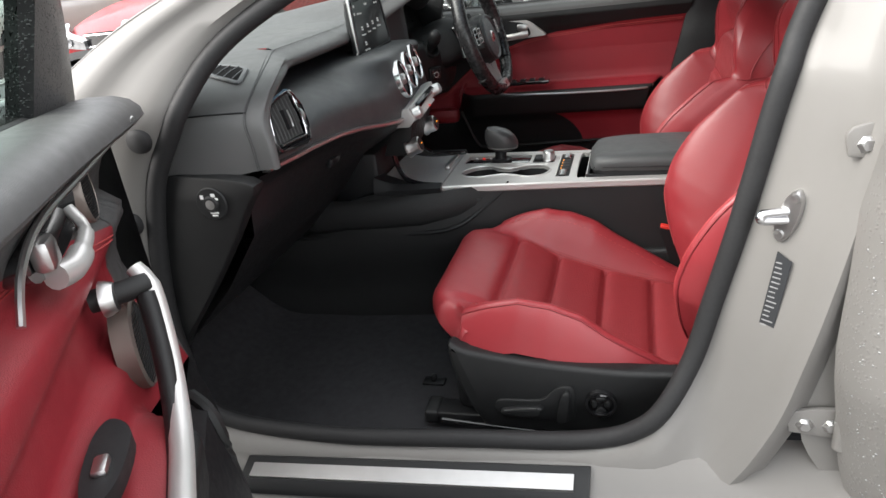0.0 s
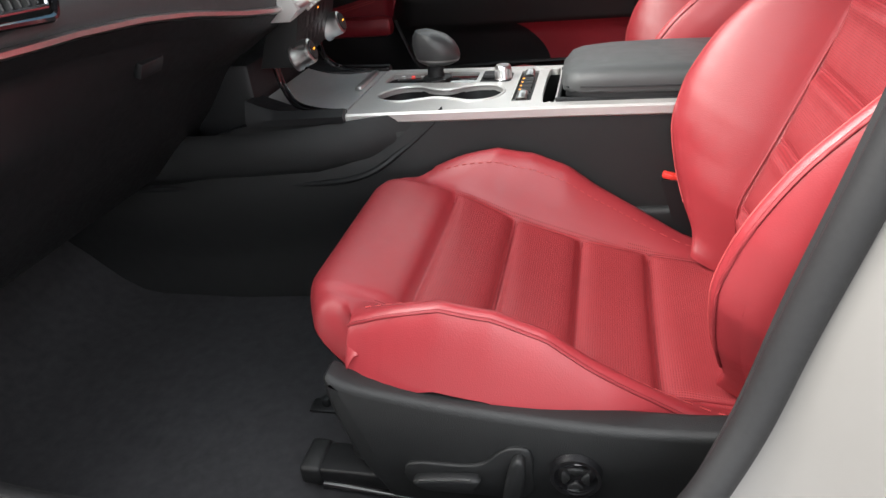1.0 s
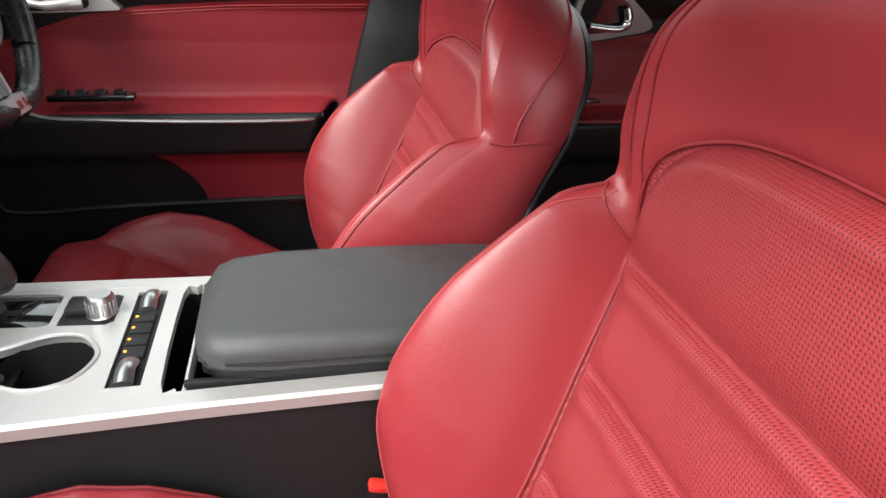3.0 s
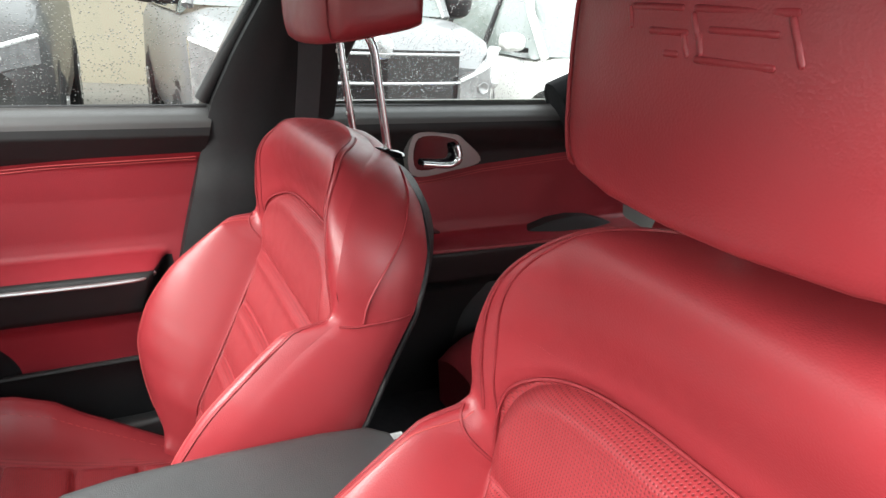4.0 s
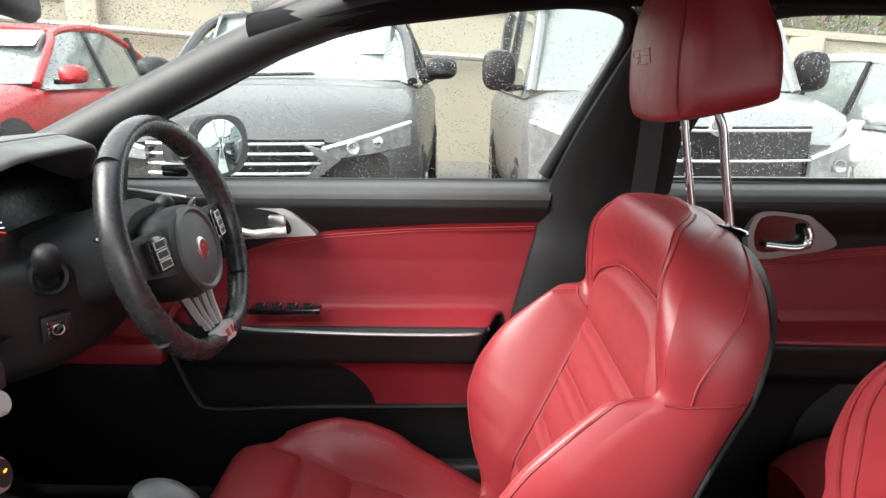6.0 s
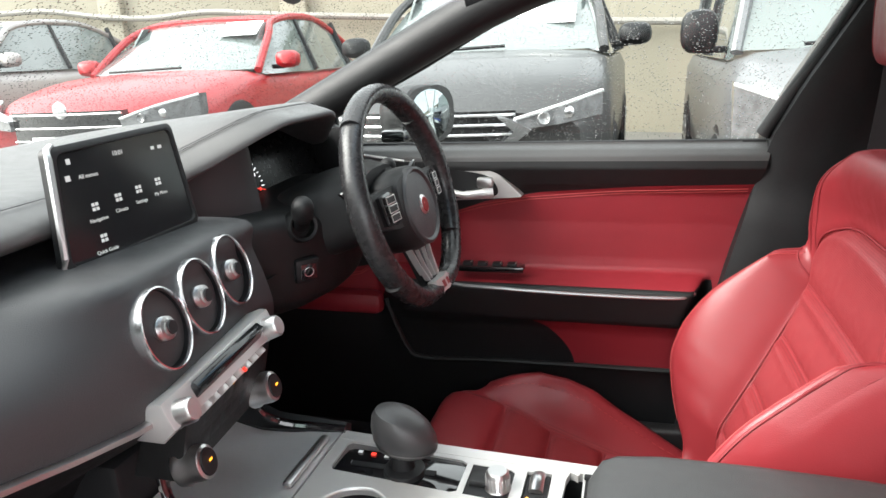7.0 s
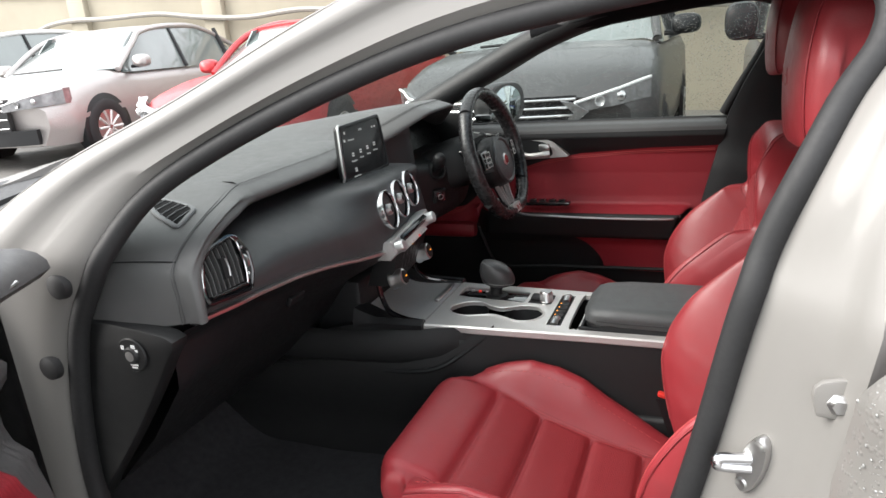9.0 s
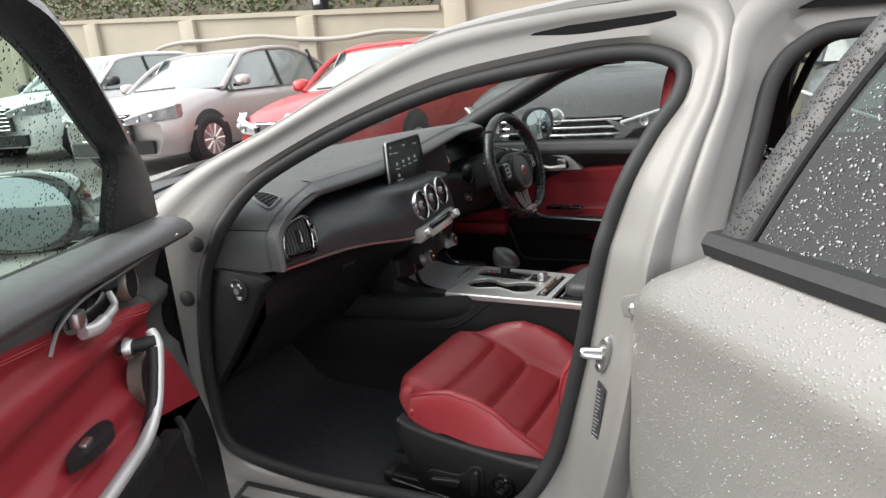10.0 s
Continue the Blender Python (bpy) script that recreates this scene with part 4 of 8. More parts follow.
# upright display
scr = thing("display_screen", (-0.275, -0.008, 0.93), "upright tablet display with a silver frame and dark lit menu", "display")
def scr_frame():
    c = V((-0.283, -0.012, 0.995))
    side, rise = V((0.05, 1, 0)).normalized(), V((-0.11, 0, 1)).normalized()
    out = side.cross(rise)
    def at(a, b, d):
        return tuple(c + a * side + b * rise + d * out)
    # wider at its foot than at its top
    def shape(grow, d):
        w0, w1, h = 0.116 + grow, 0.100 + grow, 0.062 + grow
        pts = []
        for sx, sy, wa in ((1, -1, 0.085 + grow), (1, 1, 0.078 + grow), (-1, 1, w1), (-1, -1, w0)):
            r = 0.010
            cx, cy = sx * (wa - r), sy * (h - r) + (0.003 if sx > 0 else -0.003)
            a0 = {(1, -1): -90, (1, 1): 0, (-1, 1): 90, (-1, -1): 180}[(sx, sy)]
            for k in range(6):
                a = radians(a0 + 18 * k)
                pts.append(at(cx + r * math.cos(a), cy + r * math.sin(a), d))
        return pts
    part("frame", loft([shape(0.0, -0.010), shape(0.004, -0.008), shape(0.004, 0.004), shape(0.0, 0.007), shape(-0.003, 0.007), shape(-0.004, 0.004)], caps=False), HARD, scr, "dark frame")
    part("frame_edge", tube([at(-0.1175, -0.060, 0.001), at(-0.1165, -0.05, 0.003), at(-0.102, 0.052, 0.003), at(-0.099, 0.060, 0.001), at(-0.092, 0.0635, 0.0)], 0.0042, 8), STEEL, scr, "satin silver edge")
    part("back_shell", loft([shape(0.002, -0.008), shape(-0.02, -0.025)]), HARD, scr)
    face = part("glass_face", loft([shape(-0.003, 0.0045), shape(-0.003, -0.004)]), SCREEN_DARK, scr, "dark glass with a lit menu")
    def mark(a, b, w, h, m=SCREEN_MARK):
        part("mark", loft([[at(a - w / 2, b - h / 2, d), at(a + w / 2, b - h / 2, d), at(a + w / 2, b + h / 2, d), at(a - w / 2, b + h / 2, d)] for d in (0.0040, 0.0052)]), m, face)
    def word(text, a, b, size):
        cu = bpy.data.curves.new("caption", "FONT")
        cu.body, cu.size, cu.align_x, cu.extrude = text, size, "CENTER", 0.0002
        ob = new("caption", cu)
        inv = world_of(scr).inverted()
        m = Matrix.Translation(at(a, b, 0.0054)) @ Matrix((tuple(side), tuple(rise), tuple(out))).transposed().to_4x4()
        dg = bpy.context.evaluated_depsgraph_get()
        me = bpy.data.meshes.new_from_object(ob.evaluated_get(dg))
        bpy.data.objects.remove(ob)
        me.transform(inv @ m)
        me.materials.clear()
        me.materials.append(SCREEN_MARK)
        cap = new("caption", me)
        cap.parent = face
    for text, a, b in (("Navigation", -0.064, -0.022), ("Climate", -0.030, -0.019), ("Settings", 0.002, -0.016), ("My Menu", 0.035, -0.013), ("Quick Guide", -0.064, -0.057)):
        word(text, a, b, 0.0058)
        for q in ((-0.0025, 0.0135), (0.0025, 0.0135), (-0.0025, 0.0185), (0.0025, 0.0185)):
            mark(a + q[0], b + q[1], 0.0036, 0.0036)
    word("All menus", -0.062, 0.026, 0.0065)
    word("10:01", -0.015, 0.043, 0.0075)
    mark(-0.088, 0.029, 0.006, 0.006)
    mark(-0.082, 0.046, 0.005, 0.006)
    mark(0.040, 0.043, 0.005, 0.004)
    mark(0.052, 0.043, 0.006, 0.004)
    mark(0.0, -0.0585, 0.008, 0.0012)
scr_frame()
part("foot", rbox((-0.305, -0.012, 0.925), (0.05, 0.16, 0.035), 0.01), HARD, scr)

# instruments
cluster = thing("instrument_cluster", (-0.32, 0.385, 0.93), "dark instrument cluster with lit red needle", "instruments")
part("face", rbox((-0.354, 0.40, 0.945), (0.03, 0.36, 0.17), 0.02, turn=(0, -18, 0)), DIAL_FACE, cluster)


def wall_pt(u, v):
    """The cheek beside the instruments: faces the cabin, rounds its edge and turns in to the dials."""
    turn = smooth(0.72, 0.86, u)
    k = min(u / 0.8, 1.0)
    x = -0.375 + 0.107 * k ** 0.8 - 0.075 * smooth(0.8, 1.0, u)
    y = 0.06 + 0.150 * k + 0.012 * turn + 0.018 * smooth(0.8, 1.0, u) + 0.028 * v
    return (x - 0.006 * turn, y, lerp(edge_z(y) - 0.040, 0.862, v))


part("left_wall", sheet(wall_pt, 40, 8), DASH_SHADED, cluster, "curved black wall beside the instruments", angle=60)
part("right_wall", slab(lambda u, v: (lerp(-0.36, -0.25 - 0.03 * v, u), 0.575 - 0.01 * u + 0.02 * v * v, lerp(1.0, 0.86, v)), 8, 8, (0, 0.02, 0)), SOFT, cluster)
part("lower_wall", slab(lambda u, v: (lerp(-0.37, -0.25, u), lerp(0.20, 0.58, v), lerp(0.875, 0.868, u)), 6, 6, (0, 0, -0.02)), SOFT, cluster)
dial_c = (-0.333, 0.295, 0.935)


def on_dial(r, a, d=0.0):
    return (dial_c[0] + d - 0.325 * r * math.sin(a), dial_c[1] + r * math.cos(a), dial_c[2] + r * math.sin(a))


for i in range(34):
    a = radians(228 - 276 * i / 33)
    long = 0.0075 if i % 4 == 0 else 0.0045
    part("tick", tube([on_dial(0.054 - long, a), on_dial(0.054, a)], 0.0008, 4), RED_MARK if i > 28 else DIAL_MARK, cluster)
for i in range(9):
    a = radians(228 - 276 * i / 8)
    part("dial_number", rbox(on_dial(0.040, a), (0.001, 0.004, 0.006), 0.0003, 1), RED_MARK if i > 6 else DIAL_MARK, cluster)
part("needle", tube([dial_c, on_dial(0.046, radians(-14), 0.003)], [0.0016, 0.0008], 6), RED_MARK, cluster)
part("needle_boss", lathe([(0.0, 0.006), (0.008, 0.005), (0.010, 0.0)], dial_c, (0.95, 0, 0.3), 18), HARD, cluster)

# ---------------------------------------------------------------- centre console
con = thing("centre_console", (0.1, 0, FLOOR_Z), "black centre console with satin silver top plate", "console")
TOP_Z = 0.607


def con_half(x):
    return curve_at([(-0.36, 0.150), (-0.08, 0.128), (0.25, 0.115), (0.7, 0.108)], x)


def side_pt(u, v, s=-1):
    x = lerp(-1.0, 0.95, u)
    bulge = 0.035 * smooth(0.10, -0.15, x) * math.sin(math.pi * min(1.0, v * 1.4)) ** 1.0
    top = TOP_Z - 0.012 - 0.06 * smooth(-0.28, -0.5, x)
    return (x, s * (con_half(x) + 0.004 + bulge * (1 - v) + 0.03 * v), lerp(top, FLOOR_Z - 0.01, v))


part("side_panel", slab(lambda u, v: side_pt(u, v, -1), 50, 16, (0, 0.02, 0)), SOFT, con, "black soft side panel")
part("side_panel", slab(lambda u, v: side_pt(u, v, 1), 50, 16, (0, -0.02, 0)), SOFT, con)
# knee pad with its lighter lower edge
part("knee_pad", loft([[(x, -(con_half(x) + 0.003 + (0.015 + d) * smooth(0.04, -0.16, x)), z) for d, z in ((0.0, 0.605 - 0.02 * smooth(0, -0.3, x)), (0.016, 0.575), (0.022, lo + 0.02), (0.010, lo), (-0.01, lo + 0.005))]
                       for x, lo in ((-0.98, 0.49), (-0.50, 0.497), (-0.30, 0.503), (-0.17, 0.508), (-0.08, 0.520), (-0.03, 0.540), (0.02, 0.570), (0.05, 0.594))]), SOFT, con, "padded black knee rest", angle=80)
part("lower_edge", tube(cat([(-0.95, -0.185, 0.478), (-0.50, -0.178, 0.488), (-0.25, -0.170, 0.493), (-0.10, -0.166, 0.505), (-0.02, -0.138, 0.545), (0.04, -0.122, 0.592)], 6), 0.006, 8), HARD, con)


def half_line(a, b, n=12):
    return [(lerp(a, b, i / n), -con_half(lerp(a, b, i / n))) for i in range(n + 1)]


left = half_line(-0.118, 0.232)
outline = left + [(x, -y) for x, y in reversed(left)]
CUP1 = (-0.042, -0.028)
cup_hole = cat([(-0.042 - 0.046, -0.03), (-0.062, 0.006), (-0.025, 0.014), (0.005, -0.004), (0.03, -0.012), (0.052, -0.004), (0.085, 0.012), (0.12, 0.006), (0.140, -0.03), (0.125, -0.068), (0.09, -0.080), (0.055, -0.066), (0.025, -0.056), (-0.005, -0.064), (-0.040, -0.074), (-0.076, -0.06)], 4, closed=True)
gate_hole = [(-0.100, 0.050), (-0.095, 0.044), (0.070, 0.030), (0.078, 0.034), (0.078, 0.092), (0.070, 0.098), (-0.094, 0.112), (-0.100, 0.106)]
slot_hole = [(0.086, 0.030), (0.135, 0.026), (0.143, 0.032), (0.143, 0.085), (0.137, 0.090), (0.086, 0.093)]
tam_hole = [(0.158, -0.086), (0.190, -0.086), (0.190, 0.092), (0.158, 0.092)]
bin_hole = cat([(0.208, -0.085), (0.222, -0.095), (0.229, -0.094), (0.229, 0.094), (0.222, 0.095), (0.208, 0.085)], 3, closed=True)
top_plate = part("top_plate", plate(outline, [cup_hole, gate_hole, slot_hole, tam_hole, bin_hole], TOP_Z, 0.010), SILVER, con, "satin silver plate with two cup holders", angle=30)
part("cup_rim", tube([(x, y, TOP_Z - 0.0005) for x, y in cup_hole], 0.0028, 8, closed=True), SILVER, top_plate)
for s in (-1, 1):
    edge = [(x, s * (con_half(x) + 0.001), TOP_Z - 0.005) for x in (lerp(-0.118, 0.66, i / 24) for i in range(25))]
    part("edge_rail", sweep(edge, [(-0.016, 0.0055), (0.004, 0.0055), (0.0075, 0.002), (0.0075, -0.010), (0.003, -0.014), (-0.016, -0.012)], (0, s, 0), (0, 0, 1)), SILVER, con, "satin silver edge rail")
# cup wells
for c, r in ((CUP1, 0.0405), ((0.094, -0.034), 0.042)):
    part("cup_well", loft([[(c[0] + q * math.cos(k), c[1] + q * math.sin(k), TOP_Z - 0.008 + h) for k in turns(32)] for q, h in ((r + 0.006, 0.0), (r + 0.002, -0.02), (r - 0.004, -0.066), (r - 0.010, -0.072), (0.001, -0.072))], caps=False), HARD, con)
for x, y in ((0.000, -0.028), (0.048, -0.036), (0.132, -0.040)):
    part("cup_grip", rbox((x, y, TOP_Z - 0.024), (0.010, 0.013, 0.022), 0.003, turn=(0, 12, 20)), RUBBER, con)
part("bridge_well", rbox((0.025, -0.034, TOP_Z - 0.03), (0.07, 0.06, 0.01), 0.003), HARD, con)
# gear gate
part("gate_plate", rbox((-0.011, 0.071, TOP_Z - 0.006), (0.180, 0.084, 0.006), 0.002), GLOSS, con, "gloss black gear gate")
part("switch_plate", rbox((0.114, 0.060, TOP_Z - 0.005), (0.062, 0.072, 0.008), 0.002), HARD, con)
for i, (dx, dy) in enumerate(((-0.075, 0.093), (-0.055, 0.091), (-0.035, 0.089), (-0.075, 0.068), (-0.055, 0.066))):
    part("gate_mark", rbox((dx, dy, TOP_Z - 0.002), (0.007, 0.006, 0.001), 0.0003, 1), RED_MARK if i == 1 else WHITE_MARK, con)
part("gate_slot", rbox((-0.018, 0.066, TOP_Z - 0.002), (0.12, 0.010, 0.002), 0.001, 1), HARD, con)
part("parking_brake_switch", rbox((0.102, 0.062, TOP_Z + 0.003), (0.026, 0.030, 0.010), 0.003), SOFT, con)
knob = part("mode_knob", lathe([(0.0, 0.024), (0.012, 0.024), (0.0145, 0.021), (0.0155, 0.002), (0.017, 0.0)], (0.127, 0.052, TOP_Z), (0, 0, 1), 26), STEEL, con, "ribbed silver drive mode knob")
for i in range(20):
    a = 2 * math.pi * i / 20
    part("rib", rbox((0.127 + 0.0152 * math.cos(a), 0.052 + 0.0152 * math.sin(a), TOP_Z + 0.010), (0.0012, 0.0016, 0.015), 0.0003, 1, turn=(0, 0, math.degrees(a))), STEEL, knob)
# button bar across the console
bar = part("button_bar", rbox((0.174, 0.003, TOP_Z - 0.006), (0.030, 0.176, 0.006), 0.002), HARD, con, "dark bar of seat heater switches")
for y in (-0.064, 0.070):
    part("rocker", tube(cat([(0.174, y - 0.018, TOP_Z), (0.174, y, TOP_Z + 0.005), (0.174, y + 0.018, TOP_Z)], 4), 0.009, 10, flat=0.6), STEEL, bar)
for y in (-0.03, -0.008, 0.014, 0.036):
    part("bar_button", rbox((0.174, y, TOP_Z - 0.001), (0.022, 0.019, 0.005), 0.0015), SOFT, bar)
    part("bar_lamp", rbox((0.166, y, TOP_Z + 0.0018), (0.003, 0.003, 0.0008), 0.0002, 1), AMBER_MARK, bar)
# tray in front with its sliding lid
def lid_half(x):
    return curve_at([(-0.40, 0.084), (-0.30, 0.090), (-0.235, 0.099), (-0.205, 0.110), (-0.165, 0.122), (-0.115, 0.129)], x)


def tray_pt(u, v):
    x = lerp(-0.272, -0.120, u)
    return (x, lerp(-1, 1, v) * lid_half(x), TOP_Z + 0.001 + 0.055 * smooth(-0.18, -0.40, x))


tray = part("tray_lid", slab(tray_pt, 16, 8, (0, 0, -0.008)), BRUSHED, con, "brushed silver sliding tray lid")
part("lid_grip", rbox((-0.134, 0.048, TOP_Z + 0.006), (0.013, 0.115, 0.008), 0.003), STEEL, tray)
for s in (-1, 1):
    rim = cat([(-0.115, s * 0.134, TOP_Z + 0.004), (-0.165, s * 0.129, TOP_Z + 0.006), (-0.208, s * 0.117, TOP_Z + 0.014), (-0.230, s * 0.104, TOP_Z + 0.034), (-0.240, s * 0.099, TOP_Z + 0.062), (-0.243, s * 0.097, TOP_Z + 0.095)], 6)
    part("gloss_rim", tube(rim, 0.007, 8, flat=0.8), GLOSS, con, "gloss black rim round the tray")
    part("rim_flank", loft([[(x, s * (con_half(x) + 0.022), TOP_Z + 0.002), (x, s * (con_half(x) + 0.008), TOP_Z + 0.012 + 0.03 * smooth(-0.22, -0.32, x)), (x, s * (lid_half(x) + 0.002), TOP_Z + 0.004 + 0.05 * smooth(-0.18, -0.40, x)), (x, s * (lid_half(x) + 0.002), TOP_Z - 0.012), (x, s * (con_half(x) + 0.02), TOP_Z - 0.010)] for x in (-0.285, -0.26, -0.23, -0.18, -0.115)]), HARD, con)
part("front_block", rbox((-0.345, 0, 0.60), (0.13, 0.25, 0.19), 0.012), HARD, con, "black body under the heater panel")
# armrest bin
part("bin_floor", rbox((0.40, 0, TOP_Z - 0.10), (0.44, 0.20, 0.01), 0.003), HARD, con)
part("bin_front", rbox((0.235, 0, TOP_Z - 0.05), (0.006, 0.20, 0.10), 0.002), HARD, con)
for s in (-1, 1):
    part("bin_wall", rbox((0.44, s * 0.092, TOP_Z - 0.045), (0.42, 0.008, 0.10), 0.002), HARD, con)


def pad_ring(x, hw, z0, z1, r=0.026):
    pts = []
    for cy, cz, a0 in ((hw - r, z1 - r * 0.8, 0), (-hw + r, z1 - r * 0.8, 90), (-hw + r * 0.5, z0 + r * 0.4, 180), (hw - r * 0.5, z0 + r * 0.4, 270)):
        q = r if a0 < 180 else r * 0.5
        for k in range(6):
            a = radians(a0 + 18 * k)
            pts.append((x, cy + q * math.cos(a), cz + 0.8 * q * math.sin(a)))
    return pts


arm = thing("armrest_lid", (0.42, 0, TOP_Z + 0.005), "black padded leather armrest lid on the console", "armrest")
part("pad", loft([pad_ring(0.238, 0.052, TOP_Z + 0.012, TOP_Z + 0.030, 0.009)] + [pad_ring(x, h, TOP_Z + 0.008, TOP_Z + t - 0.024) for x, h, t in ((0.242, 0.072, 0.057), (0.252, 0.088, 0.066), (0.27, 0.096, 0.070), (0.32, 0.100, 0.0735), (0.42, 0.101, 0.074), (0.54, 0.100, 0.072), (0.60, 0.097, 0.068), (0.625, 0.088, 0.06))]), ARM_SKIN, arm, "grainy black leather pad", angle=60)
part("base", loft([pad_ring(x, h, TOP_Z + 0.001, TOP_Z + 0.022, 0.010) for x, h in ((0.246, 0.078), (0.262, 0.091), (0.30, 0.097), (0.60, 0.096), (0.63, 0.085))]), HARD, arm)
for s in (-1, 1):
    part("stitching", tube([(x, s * (h + 0.001), TOP_Z + 0.022) for x, h in ((0.27, 0.0955), (0.32, 0.0995), (0.42, 0.1005), (0.54, 0.0995), (0.60, 0.0965))], 0.0014, 6), HARD, arm)
part("rear_bin", rbox((0.75, 0, 0.45), (0.24, 0.20, 0.36), 0.03), SOFT, con)

# gear lever
gear = thing("gear_lever", (0.02, 0.062, TOP_Z), "black gear lever with a silver band", "gear lever")
part("stalk", loft([[(x + rx * math.cos(2 * math.pi * k / 16), 0.062 + ry * math.sin(2 * math.pi * k / 16), z) for k in range(16)] for x, rx, ry, z in ((-0.002, 0.019, 0.016, TOP_Z - 0.004), (-0.002, 0.015, 0.014, TOP_Z + 0.015), (0.0, 0.017, 0.014, TOP_Z + 0.026), (0.002, 0.024, 0.017, TOP_Z + 0.038))]), HARD, gear)
part("boot_ring", lathe([(0.028, 0.0), (0.027, 0.008), (0.018, 0.010)], (0.0, 0.062, TOP_Z - 0.004), (0, 0, 1), 24), HARD, gear)


def head(z, grow=1.0):
    return [(0.003 + z[0] + grow * 0.88 * z[1] * math.cos(2 * math.pi * k / 28), 0.060 + grow * z[2] * math.sin(2 * math.pi * k / 28), TOP_Z - 0.034 + z[3] + z[4] * math.cos(2 * math.pi * k / 28)) for k in range(28)]


part("head", loft([head(z) for z in ((0.004, 0.028, 0.018, 0.062, 0.0), (0.003, 0.043, 0.025, 0.068, -0.001), (0.002, 0.049, 0.030, 0.080, -0.003), (0.000, 0.049, 0.031, 0.094, -0.006), (-0.002, 0.044, 0.030, 0.108, -0.008), (-0.005, 0.034, 0.025, 0.118, -0.007), (-0.007, 0.016, 0.012, 0.123, -0.004))]), GEAR_SKIN, gear, "rounded black leather head")
part("band", loft([head(z, 1.015) for z in ((0.003, 0.042, 0.024, 0.0685, -0.001), (0.0027, 0.045, 0.0263, 0.0715, -0.0015), (0.0024, 0.047, 0.028, 0.0745, -0.002))], caps=False), BEZEL, gear, "dull silver band")

# ---------------------------------------------------------------- front seats
CUSHION_LINE = cat([(0.030, 0.402), (-0.012, 0.412), (-0.042, 0.450), (-0.052, 0.492), (-0.024, 0.522), (0.07, 0.503), (0.18, 0.451), (0.28, 0.417), (0.375, 0.395), (0.53, 0.372)], 12)
CUSHION_SEAMS = (0.082, 0.173, 0.278, 0.382)
BACK_FOOT, BACK_LEAN = (0.443, 0.40), radians(25.8)


def cushion_height(x):
    return curve_at([(0.0, 0.0), (0.03, 0.006), (0.072, 0.036), (0.135, 0.080), (0.19, 0.096), (0.244, 0.093), (0.289, 0.073), (0.355, 0.050), (0.43, 0.020), (0.47, 0.010)], x)


def cushion_pt(k, s):
    """A point of the cushion: k along its line from the front, s from -1 to 1 across."""
    f = k * (len(CUSHION_LINE) - 1)
    i = min(int(f), len(CUSHION_LINE) - 2)
    x, z = (lerp(CUSHION_LINE[i][c], CUSHION_LINE[i + 1][c], f - i) for c in (0, 1))
    front = smooth(0.10, -0.05, x)
    if i < 30:
        front = 1.0 if x < 0 else front
    half = 0.254 - 0.040 * smooth(64, 32, i) - 0.022 * smooth(30, 6, i) - 0.012 * smooth(0.3, 0.47, x)
    y = s * half
    w = abs(y)
    top = smooth(-0.03, 0.02, x) if i >= 36 else 0.0
    h = cushion_height(x) * math.sin(math.pi / 2 * min(max((w - 0.166) / 0.054, 0.0), 1.0)) * top
    over = w - (half - 0.034)
    h -= 0.095 * (over / 0.034) ** 2 * smooth(-0.03, 0.055, x) * top if over > 0 else 0.0
    h -= (0.045 + 0.045 * smooth(30, 10, i)) * (1 - top) * smooth(0.160, 0.212, w) ** 2
    if w < 0.178 and i >= 36:
        dist = min(abs(x - q) for q in CUSHION_SEAMS)
        h += (0.007 * (1 - math.exp(-((dist / 0.016) ** 2))) - 0.010 * math.exp(-((dist / 0.0045) ** 2))) * smooth(0.166, 0.150, w)
        h -= 0.010 * (1 - (w / 0.178) ** 2) * smooth(0.0, 0.15, x)
    ease = 1 - smooth(-0.03, 0.04, x) if i >= 36 else 1.0
    x += 0.030 * smooth(0.12, 0.21, w) * ease + 0.045 * smooth(0.175, 0.214, w) ** 2 * ease
    z += 0.035 * smooth(0.14, 0.21, w) * max(0.0, 1 - i / 30)
    a = CUSHION_LINE[max(i - 1, 0)]
    b = CUSHION_LINE[min(i + 2, len(CUSHION_LINE) - 1)]
    t = V((b[0] - a[0], b[1] - a[1])).normalized()
    n = (-t.y, t.x) if i < 36 else (0.10, 0.99)
    return (x + n[0] * h, y, z + n[1] * h), (x, w, i, s)


def back_half(h):
    """Half the backrest's width at a height along it."""
    if h < 0.45:
        return curve_at([(0.0, 0.155), (0.03, 0.180), (0.08, 0.217), (0.14, 0.245), (0.22, 0.256), (0.32, 0.256), (0.42, 0.245), (0.45, 0.243)], h)
    return 0.242 * math.sqrt(max(0.0, 1 - ((h - 0.45) / 0.222) ** 2.8)) + 0.001


CREST = cat([(0.0, 0.004), (0.030, 0.016), (0.060, 0.046), (0.099, 0.080), (0.150, 0.113), (0.19, 0.124), (0.2307, 0.128), (0.2954, 0.121), (0.3563, 0.101), (0.4213, 0.075), (0.4568, 0.057), (0.50, 0.050)], 4)
REAR = [(0.0, -0.055), (0.20, -0.075), (0.34, -0.079), (0.505, -0.070), (0.58, -0.058), (0.63, -0.040), (0.655, -0.020), (0.672, -0.005)]
BACK_SEAMS = (0.111, 0.211, 0.308, 0.405)


def insert_half(h):
    """Half the width of the ribbed insert, which widens upwards and ends in an arch."""
    if h < 0.41:
        return curve_at([(0.0, 0.126), (0.10, 0.129), (0.20, 0.150), (0.30, 0.178), (0.41, 0.206)], h)
    return 0.206 * max(0.0, 1 - ((h - 0.41) / 0.125) ** 3.4) ** (1 / 3.4) if h < 0.535 else 0.0


